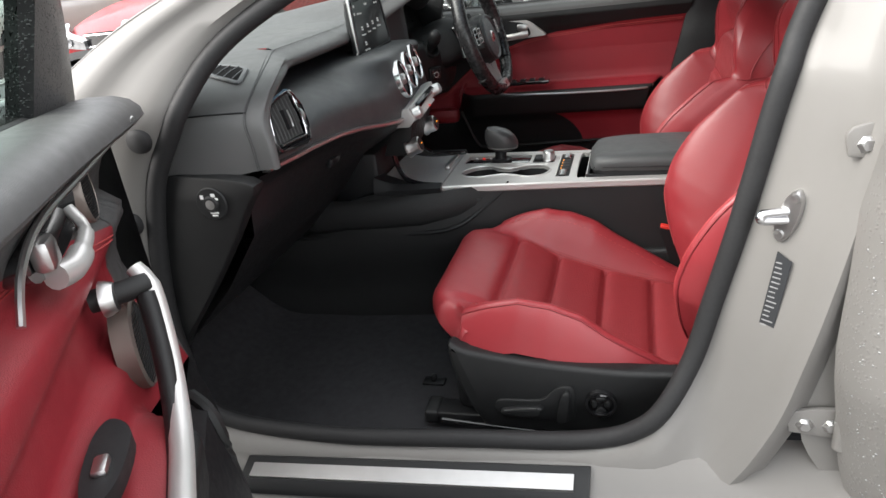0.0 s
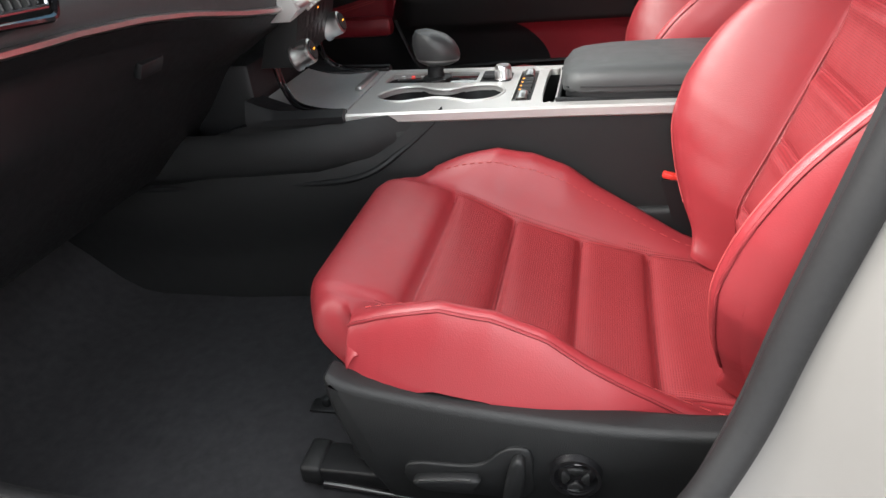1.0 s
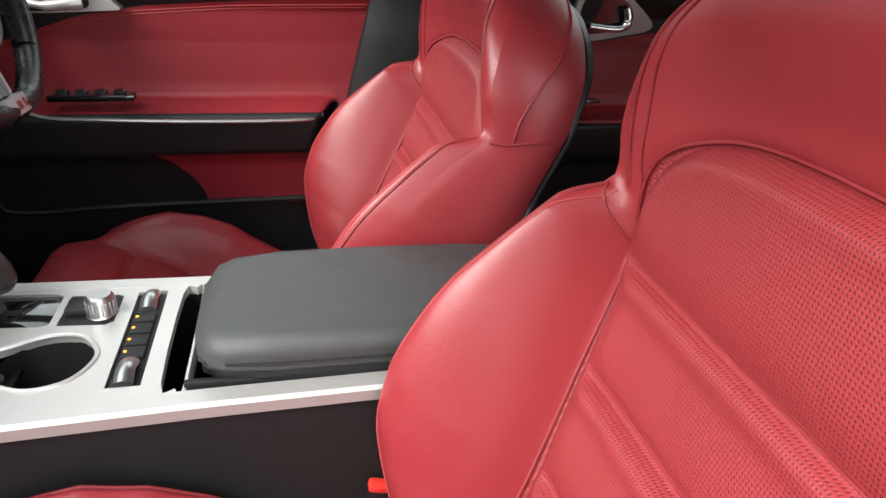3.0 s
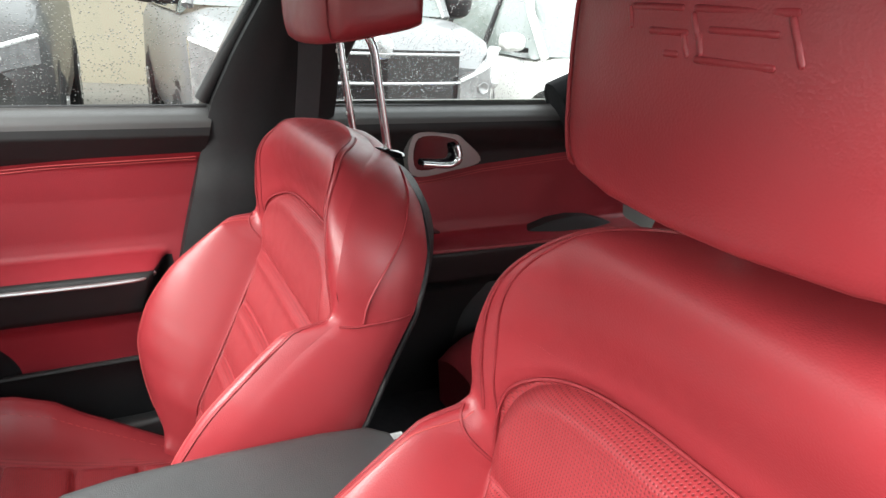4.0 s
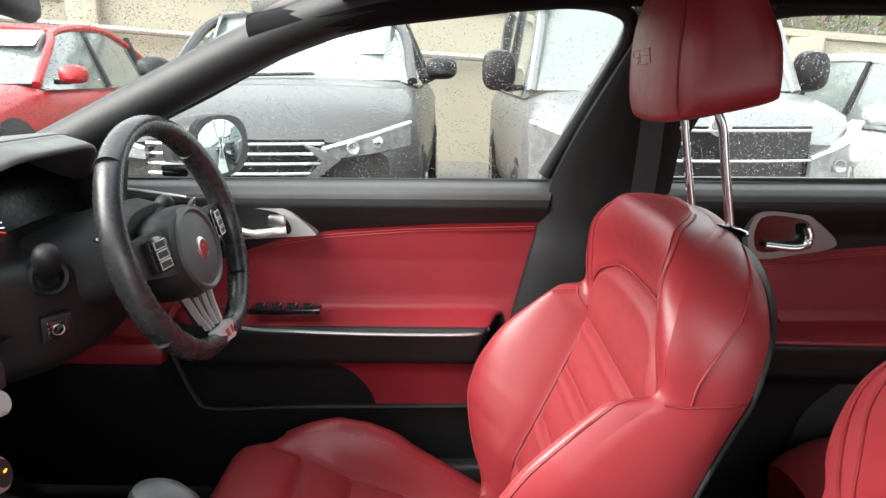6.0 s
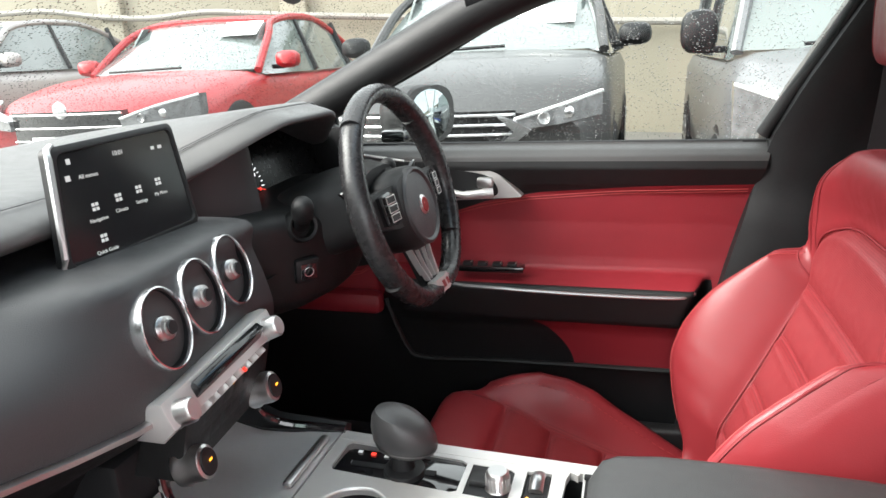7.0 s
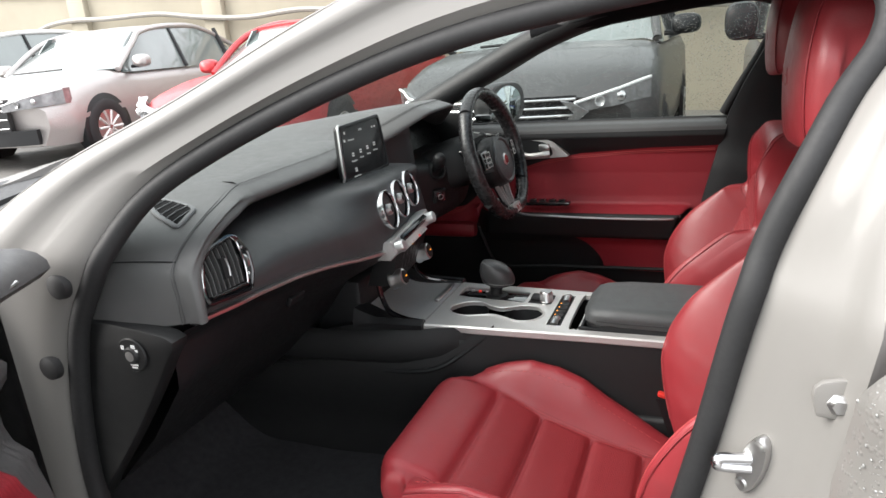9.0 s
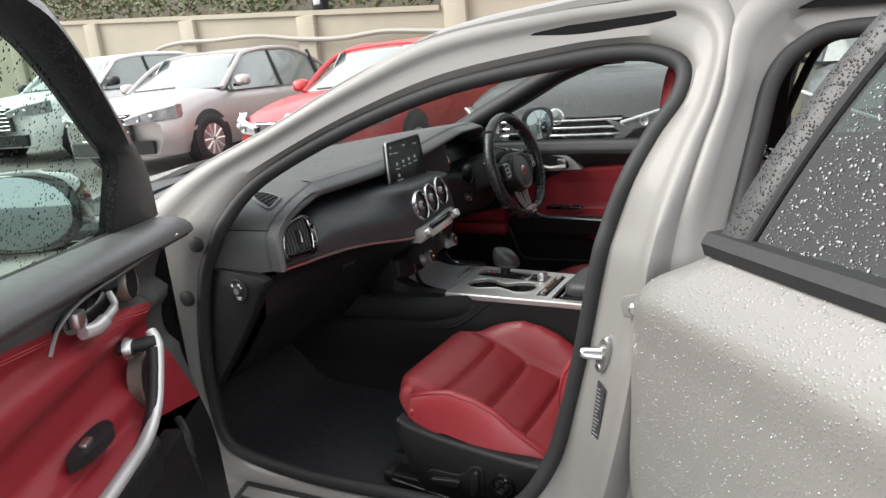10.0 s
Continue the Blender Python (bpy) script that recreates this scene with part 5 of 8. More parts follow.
ARCH = [(insert_half(h), h) for h in [0.41 * i / 24 for i in range(24)] + [0.41 + 0.125 * math.sin(math.pi / 2 * (1 - (1 - i / 30) ** 2)) for i in range(31)]]
ARCH_A, ARCH_B = np.array(ARCH[:-1]), np.array(ARCH[1:])
ARCH_D = ARCH_B - ARCH_A
ARCH_L = (ARCH_D ** 2).sum(1)


def off_arch(a, h):
    """How far a point of the backrest lies from the insert's edge."""
    p = np.array((a, h)) - ARCH_A
    t = np.clip((p * ARCH_D).sum(1) / ARCH_L, 0, 1)
    return float(np.sqrt(((p - ARCH_D * t[:, None]) ** 2).sum(1).min()))


def back_depth(w, h):
    """How far the backrest's face stands forward of its plane."""
    a, half = abs(w), back_half(h)
    wi = insert_half(h)
    low = -0.055 * smooth(0.12, 0.0, h)
    base = 0.034 * smooth(0.36, 0.52, h) + low
    if a < wi:
        dist = min(abs(h - q) for q in BACK_SEAMS)
        under = min((q - h for q in BACK_SEAMS if q > h), default=1.0)
        e = off_arch(a, h)
        d = base + 0.006 * (1 - math.exp(-((dist / 0.02) ** 2))) - 0.007 * math.exp(-((dist / 0.0045) ** 2)) + 0.006 * math.exp(-(((under - 0.016) / 0.010) ** 2))
        d += 0.006 * math.exp(-(((e - 0.020) / 0.014) ** 2)) * smooth(0.40, 0.46, h)
        return lerp(base, d, smooth(0.0, 0.030, e)) - 0.007 * math.exp(-((e / 0.006) ** 2)) - 0.010 * (1 - (a / 0.21) ** 2) * smooth(0.45, 0.30, h)
    e = off_arch(a, h)
    r = a / half
    rise = min(1.0, (a - wi) / max(0.02, half - 0.016 - wi))
    bolster = lerp(low, curve_at(CREST, h), math.sin(math.pi / 2 * rise) ** 0.85) - 0.030 * (max(0.0, r - 0.93) / 0.07) ** 2
    yoke = base + 0.060 * (1 - math.exp(-((e / 0.046) ** 2))) + 0.014 * smooth(0.42, 0.5, h) * smooth(0.15, 0.22, a) - 0.040 * smooth(0.61, 0.672, h) ** 2 - 0.034 * (max(0.0, r - 0.80) / 0.20) ** 2.4
    join_h = 0.413 + 1.3 * (a - 0.206)
    d = lerp(bolster, yoke, smooth(-0.030, 0.030, h - join_h))
    d -= 0.003 * math.exp(-(((h - join_h) / 0.005) ** 2)) * smooth(0.19, 0.21, a)
    return d - 0.007 * math.exp(-((e / 0.006) ** 2))


def on_back(w, h, d):
    c, q = math.cos(BACK_LEAN), math.sin(BACK_LEAN)
    return (BACK_FOOT[0] + h * q - d * c, w, BACK_FOOT[1] + h * c + d * q)


def split(rows, key):
    """Cuts a grid of (point, mark) into one mesh for each value of key(mark)."""
    n = len(rows[0])
    out = {}
    grid = np.array([[q[0] for q in r] for r in rows], float)
    du, dv = np.gradient(grid, axis=0), np.gradient(grid, axis=1)
    nrm = np.cross(du, dv)
    nrm /= np.maximum(np.linalg.norm(nrm, axis=2, keepdims=True), 1e-9)
    for i in range(len(rows) - 1):
        for j in range(n - 1):
            out.setdefault(key(rows[i][j][1], rows[i + 1][j + 1][1]), []).append((i, j))
    meshes = {}
    for k, cells in out.items():
        ids, verts, faces, shade = {}, [], [], []
        for i, j in cells:
            f = []
            for p in ((i, j), (i, j + 1), (i + 1, j + 1), (i + 1, j)):
                if p not in ids:
                    ids[p] = len(verts)
                    verts.append(rows[p[0]][p[1]][0])
                    shade.append(tuple(float(c) for c in nrm[p[0], p[1]]))
                f.append(ids[p])
            faces.append(tuple(f))
        meshes[k] = (verts, faces, shade)
    return meshes


HEAD_SIDE = cat([(-0.004, 0.006), (0.015, -0.004), (0.070, 0.006), (0.125, 0.020), (0.134, 0.034), (0.129, 0.090), (0.108, 0.150), (0.085, 0.186), (0.050, 0.197), (0.014, 0.188), (0.000, 0.160), (-0.009, 0.090)], 4, closed=True)
HEAD_WIDTH = [(q * y, k) for q, rows in ((-1, 1), (1, -1)) for y, k in ((0.134, 0.50), (0.133, 0.68), (0.128, 0.80), (0.118, 0.885), (0.102, 0.94), (0.07, 0.98), (0.02, 1.0))[::rows]]


def headrest_ring(foot, y, k):
    """The headrest's side outline at y, drawn in to k; its lower front edge stands at foot."""
    narrow = 0.012 * (y / 0.136) ** 2
    return [(foot[0] + 0.062 + (x - 0.062) * k + narrow, y * (1 - 0.14 * smooth(0.10, 0.20, z)), foot[2] + 0.096 + (z - 0.096) * k) for x, z in HEAD_SIDE]


def seat(y0, s, dx, dz, back, rest, posts, label, outer):
    """A front seat, its middle at y0; s: the side of the door; back: how far its backrest is moved; rest: the lower front edge of its headrest; outer: whether its switches show."""
    st = thing("front_seat", (0.2, y0, FLOOR_Z), label, "car seat", "front seats")
    def put(data, ox, oz):
        return [(x + ox, y0 + y, z + oz) for x, y, z in data[0]], *data[1:]
    def P(name, data, m, lab="", ang=60, parent=st):
        return part(name, put(data, dx, dz), m, parent, lab, angle=ang)
    tilt_c, tilt_s = math.cos(radians(back[2])), math.sin(radians(back[2]))
    def lean(q):
        """A point of the backrest, leant further back about its foot."""
        x, z = q[0] - BACK_FOOT[0], q[2] - BACK_FOOT[1]
        return (BACK_FOOT[0] + x * tilt_c + z * tilt_s + back[0], q[1], BACK_FOOT[1] + z * tilt_c - x * tilt_s + back[1])
    def B(name, data, m, lab="", ang=60, parent=st):
        extra = [[(x * tilt_c + z * tilt_s, y, z * tilt_c - x * tilt_s) for x, y, z in q] for q in data[2:]]
        return part(name, put(([lean(q) for q in data[0]], data[1], *extra), 0.0, 0.0), m, parent, lab, angle=ang)
    def H(name, data, m, lab="", ang=60, parent=st):
        return part(name, put(data, 0.0, 0.0), m, parent, lab, angle=ang)
    nk, ns = 150, 84
    rows = [[cushion_pt(i / nk, lerp(-1, 1, j / ns)) for j in range(ns + 1)] for i in range(nk + 1)]
    def which(a, b):
        if a[1] > 0.168 and a[0] > -0.005 and a[2] > 40:
            return "bolster_left" if a[3] < 0 else "bolster_right"
        return "panel" if a[0] > 0.08 and a[2] > 50 else "nose"
    meshes = split(rows, which)
    P("cushion_panel", meshes["panel"], PERF_SEAT, "ribbed perforated red leather")
    P("cushion_nose", meshes["nose"], RED, "smooth red leather front edge")
    for k in ("bolster_left", "bolster_right"):
        P("cushion_bolster", meshes[k], RED, "padded red leather bolster")
    # backrest
    nw = 160
    rise = [0.41 * i / 96 for i in range(96)] + [h for w, h in ARCH[24:]] + [0.535 + 0.1369 * math.sin(math.pi / 2 * i / 48) for i in range(1, 49)]
    def across(h, j):
        """Columns that keep to the insert's edge."""
        t, wi = lerp(-1, 1, j / nw), max(insert_half(h), 0.003)
        return math.copysign(abs(t) / 0.6 * wi if abs(t) < 0.6 else lerp(wi, back_half(h), (abs(t) - 0.6) / 0.4), t)
    rows = [[(on_back(w, h, back_depth(w, h)), (w, h)) for w in (across(h, j) for j in range(nw + 1))] for h in rise]
    def region(a, b):
        w, h = abs(a[0] + b[0]) / 2, (a[1] + b[1]) / 2
        if w < insert_half(h):
            return "insert"
        return "shoulder" if h > 0.413 + 1.3 * (w - 0.206) else ("bolster_left" if a[0] < 0 else "bolster_right")
    meshes = split(rows, region)
    B("back_insert", meshes["insert"], PERF_BACK, "ribbed perforated red leather")
    for k in ("bolster_left", "bolster_right"):
        B("back_bolster", meshes[k], RED, "padded red leather bolster")
    B("shoulder", meshes["shoulder"], RED, "red leather shoulder section")
    def run(line, lift, r=0.0018, m=RED_SEAM, name="piping"):
        B(name, tube([on_back(w, h, back_depth(w, h) + lift) for w, h in line], r, 6), m)
    arch = ARCH + [(-w, h) for w, h in reversed(ARCH[:-1])]
    run([q for q in arch if q[1] > 0.05], 0.0030)
    for q in (-1, 1):
        run([(q * w, 0.413 + 1.3 * (w - 0.206)) for w in (lerp(0.207, 0.236, i / 12) for i in range(13))], 0.001)
        # piping along the bolster's edge and a row of stitches beside it
        edge_run = [(q * (back_half(h) - 0.010), h) for h in (lerp(0.05, 0.448, i / 44) for i in range(45))]
        run(edge_run, 0.0004, 0.0022)
        run([(q * (back_half(h) - 0.019), h) for h in (lerp(0.06, 0.448, i / 44) for i in range(45))], 0.0002, 0.0009, THREAD, "stitching")
        for k, r in ((0.90, 0.0018), (0.85, 0.0012)):
            run([(q * k * back_half(h), h) for h in (0.455 + 0.208 * math.sin(math.pi / 2 * i / 40) for i in range(41))], 0.0004, r)
    for q in BACK_SEAMS:
        w1 = insert_half(q) - 0.006
        run([(lerp(-w1, w1, i / 28), q) for i in range(29)], 0.0012, 0.0013, name="seam")
    # sides, rear shell and base
    short = rise[::2]
    rim = [(-back_half(h), h) for h in short] + [(back_half(h), h) for h in reversed(short)]
    n = len(short)
    def ring_at(w, h, share):
        """A point on the side panel, share of the way from the front edge to the rear one."""
        front, rear = back_depth(w, h), curve_at(REAR, h)
        puff = 0.010 * math.sin(math.pi * share) ** 0.7
        k = 1 + puff / max(0.05, abs(w)) - 0.03 * smooth(0.8, 1.0, share)
        lift = 0.006 * math.sin(math.pi * share) * smooth(0.60, 0.665, h)
        return on_back(w * k, h + lift, lerp(front, rear, share))
    steps = (0.0, 0.04, 0.12, 0.3, 0.5, 0.7, 0.88, 0.96, 1.0)
    cut = next(i for i, h in enumerate(short) if h > 0.43)
    for name, line in (("back_side", rim[:cut + 1]), ("back_top", rim[cut:-cut]), ("back_side", rim[-cut - 1:])):
        B(name, loft([[ring_at(w, h, q) for q in steps] for w, h in line], closed=False), RED, "red leather side" if name == "back_side" else "red leather top edge", 70)
    def shell(w, h, k, d):
        return on_back(w * k, 0.36 + (h - 0.36) * (1 - (1 - k) * 0.8), min(d, curve_at(REAR, h) - 0.004))
    B("back_shell", loft([[shell(w, h, k, d) for w, h in rim] for k, d in ((0.975, 0.0), (0.955, -0.060), (0.90, -0.084), (0.6, -0.100), (0.05, -0.104))], closed=True, caps=False), HARD, "black plastic rear shell")
    B("shell_edge", tube([shell(w, h, 0.972, 0.0) for w, h in rim], 0.004, 6), HARD)
    for q in (-1, 1):
        def side_run(points, r=0.0016):
            B("piping", tube([tuple(np.array(ring_at(q * back_half(h), h, g)) + np.array((0, q * 0.0010, 0))) for h, g in points], r, 6), RED_SEAM)
        side_run([(lerp(0.452, 0.50, i / 10), lerp(0.03, 0.98, i / 10)) for i in range(11)])
        side_run([(h, g) for h, g in cat([(0.468, 0.30), (0.52, 0.42), (0.58, 0.60), (0.62, 0.70), (0.645, 0.74), (0.655, 0.74)], 5)])
    # seams and piping of the cushion
    for q in CUSHION_SEAMS:
        k = next(i for i in range(40, len(CUSHION_LINE)) if CUSHION_LINE[i][0] >= q)
        f = (k - 1 + (q - CUSHION_LINE[k - 1][0]) / (CUSHION_LINE[k][0] - CUSHION_LINE[k - 1][0])) / (len(CUSHION_LINE) - 1)
        line = [cushion_pt(f, lerp(-0.160, 0.160, i / 24) / 0.254)[0] for i in range(25)]
        P("seam", tube([(x, y, z + 0.0012) for x, y, z in line], 0.0013, 6), RED_SEAM)
    for q in (-1, 1):
        line = [cushion_pt(lerp(0.53, 0.985, i / 40), q * 0.167 / 0.254)[0] for i in range(41)]
        P("seam", tube([(x, y, z + 0.0004) for x, y, z in line], 0.0013, 6), RED_SEAM)
        line = [cushion_pt(k, q * c / 0.254)[0] for k, c in ((lerp(0.46, 0.995, i / 40), 0.228) for i in range(41))]
        P("piping", tube([(x, y, z + 0.0005) for x, y, z in line], 0.0022, 6), RED_SEAM)
        for i in range(34):
            a, b = (cushion_pt(lerp(0.53, 0.97, (i + g) / 34), q * 0.198 / 0.254)[0] for g in (0.0, 0.55))
            P("stitch", tube([(x, y, z + 0.0006) for x, y, z in (a, b)], 0.0009, 5), THREAD)
    # base
    side = [(0.012, 0.476), (0.05, 0.466), (0.15, 0.450), (0.30, 0.438), (0.40, 0.438), (0.455, 0.440), (0.470, 0.415), (0.45, 0.365), (0.40, 0.318), (0.34, 0.302), (0.10, 0.296), (0.058, 0.318), (0.026, 0.39)]
    for q in (-1, 1):
        P("base_panel", prism(cat(side, 4, closed=True), q * 0.232, q * 0.270, "y", 0.010, 3), SOFT, "black plastic seat base", 50)
    P("base_front", rbox((0.085, 0, 0.375), (0.16, 0.47, 0.14), 0.02), HARD)
    P("base_pan", rbox((0.26, 0, 0.335), (0.36, 0.46, 0.05), 0.01), HARD)
    for q in (-1, 1):
        rail = P("rail", rbox((0.20, q * 0.215, 0.286 - dz), (0.52, 0.05, 0.026), 0.004), HARD, "black steel seat rail")
        P("rail_cover", rbox((-0.05, q * 0.215, 0.287 - dz), (0.03, 0.056, 0.03), 0.006), SOFT, parent=rail)
    P("rail_rod", tube([(-0.02, s * 0.262, 0.300), (0.20, s * 0.268, 0.292), (0.34, s * 0.262, 0.285)], 0.006, 8), GLOSS)
    if outer:
        y = s * 0.272
        well = P("switch_well", prism(cat([(0.100, 0.366), (0.176, 0.372), (0.205, 0.396), (0.222, 0.404), (0.238, 0.400), (0.240, 0.37), (0.228, 0.330), (0.108, 0.332)], 4, closed=True), y - s * 0.004, y + s * 0.003, "y", 0.002), SOFT)
        P("cushion_switch", prism(cat([(0.108, 0.352), (0.178, 0.362), (0.176, 0.345), (0.165, 0.339), (0.118, 0.339)], 3, closed=True), y, y + s * 0.015, "y", 0.004), SOFT, "black seat cushion switch", parent=well)
        P("recline_switch", prism(cat([(0.219, 0.392), (0.233, 0.394), (0.229, 0.345), (0.224, 0.335), (0.207, 0.335)], 3, closed=True), y, y + s * 0.016, "y", 0.004), SOFT, "black recline switch", parent=well)
        dial = P("lumbar_dial", lathe([(0.0, 0.006), (0.017, 0.007), (0.021, 0.004), (0.023, 0.009), (0.027, 0.009), (0.0285, 0.0)], (0.286, y, 0.374), (0, s, 0), 32), GLOSS, "round black lumbar switch")
        for a in (0, 90, 180, 270):
            P("dial_key", prism(cat([(0.286 + 0.016 * math.cos(radians(a + b)) * g, 0.374 + 0.016 * math.sin(radians(a + b)) * g) for b, g in ((-30, 1.0), (30, 1.0), (20, 0.45), (-20, 0.45))], 3, closed=True), y + s * 0.004, y + s * 0.0095, "y", 0.001), SOFT, parent=dial)
        P("switch_line", tube([(0.112, y + s * 0.0135, 0.3525), (0.172, y + s * 0.0135, 0.361)], 0.0010, 6), STEEL, parent=well)
    # headrest
    hr = H("headrest", loft([headrest_ring(rest, y, k) for y, k in HEAD_WIDTH]), RED, "red leather headrest with an embossed badge", 75)
    for y in (-0.114, 0.114):
        H("piping", tube([(x - 0.0008, yy * 1.004, z) for x, yy, z in headrest_ring(rest, y, 0.907)], 0.0014, 6, closed=True, up=(0, 1, 0)), RED_SEAM, parent=hr)
    front = sorted((z, x) for x, z in HEAD_SIDE if x < 0.03 and 0.04 < z < 0.18)
    def face_x(y, z):
        return 0.062 + (curve_at(front, z) - 0.062) * curve_at(HEAD_WIDTH, y) + 0.012 * (y / 0.136) ** 2
    def mark(a, b, w, h, t):
        v, f = rbox((0, 0, 0), (0.0036, w, h), 0.0016, 2, turn=(t, 0, 0))
        H("embossed_badge", ([(rest[0] + face_x(y + a, z + b + 0.082) + 0.32 * x + 0.0001, (y + a) * (1 - 0.14 * smooth(0.10, 0.20, z + b + 0.082)), rest[2] + 0.082 + b + z) for x, y, z in v], f), RED, parent=hr)
    for a, b, w, h, t in BADGE:
        mark(a, b, w, h, t)
    for q in (-1, 1):
        foot = lean(on_back(q * 0.077, 0.666, -0.002))
        up = (rest[0] + 0.078, q * 0.077, rest[2] + 0.020)
        post = H("headrest_post", tube(cat([foot, tuple(lerp(a, b, 0.6) for a, b in zip(foot, up)), tuple(lerp(a, b, 0.86) for a, b in zip(foot, up)), (up[0] - 0.012, q * 0.075, up[2] + 0.004), (up[0] - 0.02, q * 0.073, up[2] + 0.03)], 5), 0.0062, 12), CHROME, "bright steel headrest post")
        H("collar", lathe([(0.025, 0.0), (0.022, 0.006), (0.010, 0.008), (0.010, 0.0)], (foot[0], foot[1], foot[2] + 0.001), (0.2, 0, 0.98), 24), GLOSS, parent=post)
        if posts and q == 1:
            for i in range(5):
                t = 0.2 + 0.14 * i
                H("notch", rbox([lerp(a, b, t) for a, b in zip(foot, up)], (0.014, 0.005, 0.006), 0.001, 1), STEEL, parent=post)
    return st


# raised lines of the badge: across, up, width, height, slant
BADGE = ((0.040, 0.011, 0.036, 0.003, 0), (0.030, 0.001, 0.026, 0.003, 0), (0.058, 0.006, 0.003, 0.011, -20), (0.018, -0.004, 0.003, 0.011, -25), (0.026, -0.008, 0.010, 0.003, 0),
         (-0.008, 0.011, 0.050, 0.003, 0), (0.014, 0.004, 0.003, 0.012, -25), (-0.010, 0.003, 0.034, 0.0028, 0), (-0.034, 0.001, 0.003, 0.020, -25), (-0.008, -0.009, 0.040, 0.003, 0), (0.010, -0.003, 0.003, 0.010, -20))
seat(-0.375, -1, 0.0, 0.0, (0.0, 0.0, 0.0), (0.582, 0.0, 1.058), False, "red leather passenger seat with perforated ribbed centre and power switches", True)
seat(0.385, 1, -0.04, -0.065, (-0.060, -0.043, 3.2), (0.598, 0.0, 1.090), True, "red leather driver seat, slightly worn, with a raised headrest", False)

# belt buckles
def buckle(y, x=0.417, z=0.49):
    b = thing("belt_buckle", (x, y, z - 0.09), "black seat belt buckle with a red button", "belt buckle", "belt buckles")
    part("body", loft([[(x + 0.012 + 0.03 * t - 0.010 * (1 - t), y - 0.006 * t, z - 0.10 * t) for t in (0,)][:0] or [(x + dx + 0.035 * t, y + dy, z - 0.11 * t) for dx, dy in ((-0.020, -0.009), (0.020, -0.009), (0.020, 0.009), (-0.020, 0.009))] for t in (0.0, 0.3, 1.0)]), HARD, b)
    part("button", rbox((x, y, z + 0.003), (0.036, 0.014, 0.010), 0.003, turn=(0, 15, 0)), RED_PLASTIC, b, "red release button")


buckle(-0.138)
buckle(0.142, 0.44, 0.455)
buckle(0.60, 0.40, 0.40)

# rear bench
rear = thing("rear_bench", (1.25, 0, FLOOR_Z), "red leather rear bench seat", "car seat")
def bench(u, v):
    y = lerp(-0.64, 0.64, v)
    x = lerp(0.98, 1.45, u)
    return (x, y, 0.50 - 0.06 * u - 0.10 * (1 - u) ** 6 - 0.05 * abs(y / 0.64) ** 8 + 0.02 * math.cos(y * 9.8))
part("bench", slab(bench, 16, 30, (0.02, 0, -0.18)), RED, rear)
def bench_back(u, v):
    y = lerp(-0.62, 0.62, v)
    return (1.42 + 0.24 * u + 0.02 * math.cos(y * 9.8), y, lerp(0.44, 0.98, u) - 0.04 * abs(y / 0.62) ** 6)
part("backrest", slab(bench_back, 16, 30, (0.14, 0, 0.03)), RED, rear)

# ---------------------------------------------------------------- steering wheel and column
sw = thing("steering_wheel", (-0.085, 0.385, 0.905), "black leather flat-bottomed steering wheel with silver spokes", "steering wheel")
SW_OUT = V((0.9636, -0.0343, 0.2651)).normalized()
SW_SIDE = V((0.0356, 0.9994, 0.0)).normalized()
SW_UP = SW_OUT.cross(SW_SIDE)
SW_C = V((-0.097, 0.417, 0.899))


def on_wheel(a, b, d):
    return tuple(SW_C + a * SW_SIDE + b * SW_UP + d * SW_OUT)


rim_pts, rim_r = [], []
for k in range(96):
    a = 2 * math.pi * k / 96
    x, y = 0.182 * math.cos(a), 0.179 * math.sin(a)
    y = max(y, -0.162 - 0.010 * (1 - (x / 0.09) ** 2) if abs(x) < 0.09 else y)
    rim_pts.append(on_wheel(x, y, 0))
    rim_r.append(0.0160 + 0.003 * max(0.0, math.cos(2 * (a - radians(35)))) * (1 if math.sin(a) > 0 else 0.4))
part("rim", tube(rim_pts, rim_r, 14, closed=True, flat=1.25, up=tuple(SW_OUT)), material("worn_black_leather", (0.024, 0.024, 0.025), 0.27, spots=0.2, scale=14, grain=0.12, grain_scale=900, grain_kind="voronoi"), sw, "shiny black leather rim")
for a in (133, 47, 217, 323):
    q = on_wheel(0.182 * math.cos(radians(a)), 0.179 * math.sin(radians(a)), 0)
    t = V(on_wheel(-math.sin(radians(a)), math.cos(radians(a)), 0)) - SW_C
    part("seam", lathe([(0.0165, -0.001), (0.0185, 0.0), (0.0165, 0.001)], q, tuple(t), 16, 1.2), HARD, sw)


def on_hub(a, b, d):
    """The hub sits lower than the rim's middle and is sunk behind its plane."""
    return on_wheel(a, b - 0.022, d - 0.010)


hub_line = cat([(-0.084, 0.050), (-0.055, 0.068), (0.0, 0.073), (0.055, 0.068), (0.084, 0.050), (0.086, 0.0), (0.070, -0.045), (0.036, -0.068), (0.0, -0.073), (-0.036, -0.068), (-0.070, -0.045), (-0.086, 0.0)], 5, closed=True)
part("hub", loft([[on_hub(a * g, b * g, d) for a, b in hub_line] for g, d in ((0.93, -0.045), (1.0, -0.008), (0.985, 0.006), (0.94, 0.018), (0.86, 0.027), (0.5, 0.031))]), SOFT, sw, "black airbag cover")
disc = part("hub_disc", lathe([(0.068, -0.006), (0.0675, 0.004), (0.0655, 0.0075), (0.0625, 0.0082), (0.060, 0.0065), (0.058, 0.0045), (0.030, 0.0075), (0.0, 0.008)], on_hub(0, 0, 0.026), tuple(SW_OUT), 56), DASH_SHADED, sw, "round grainy cover with a raised rim")
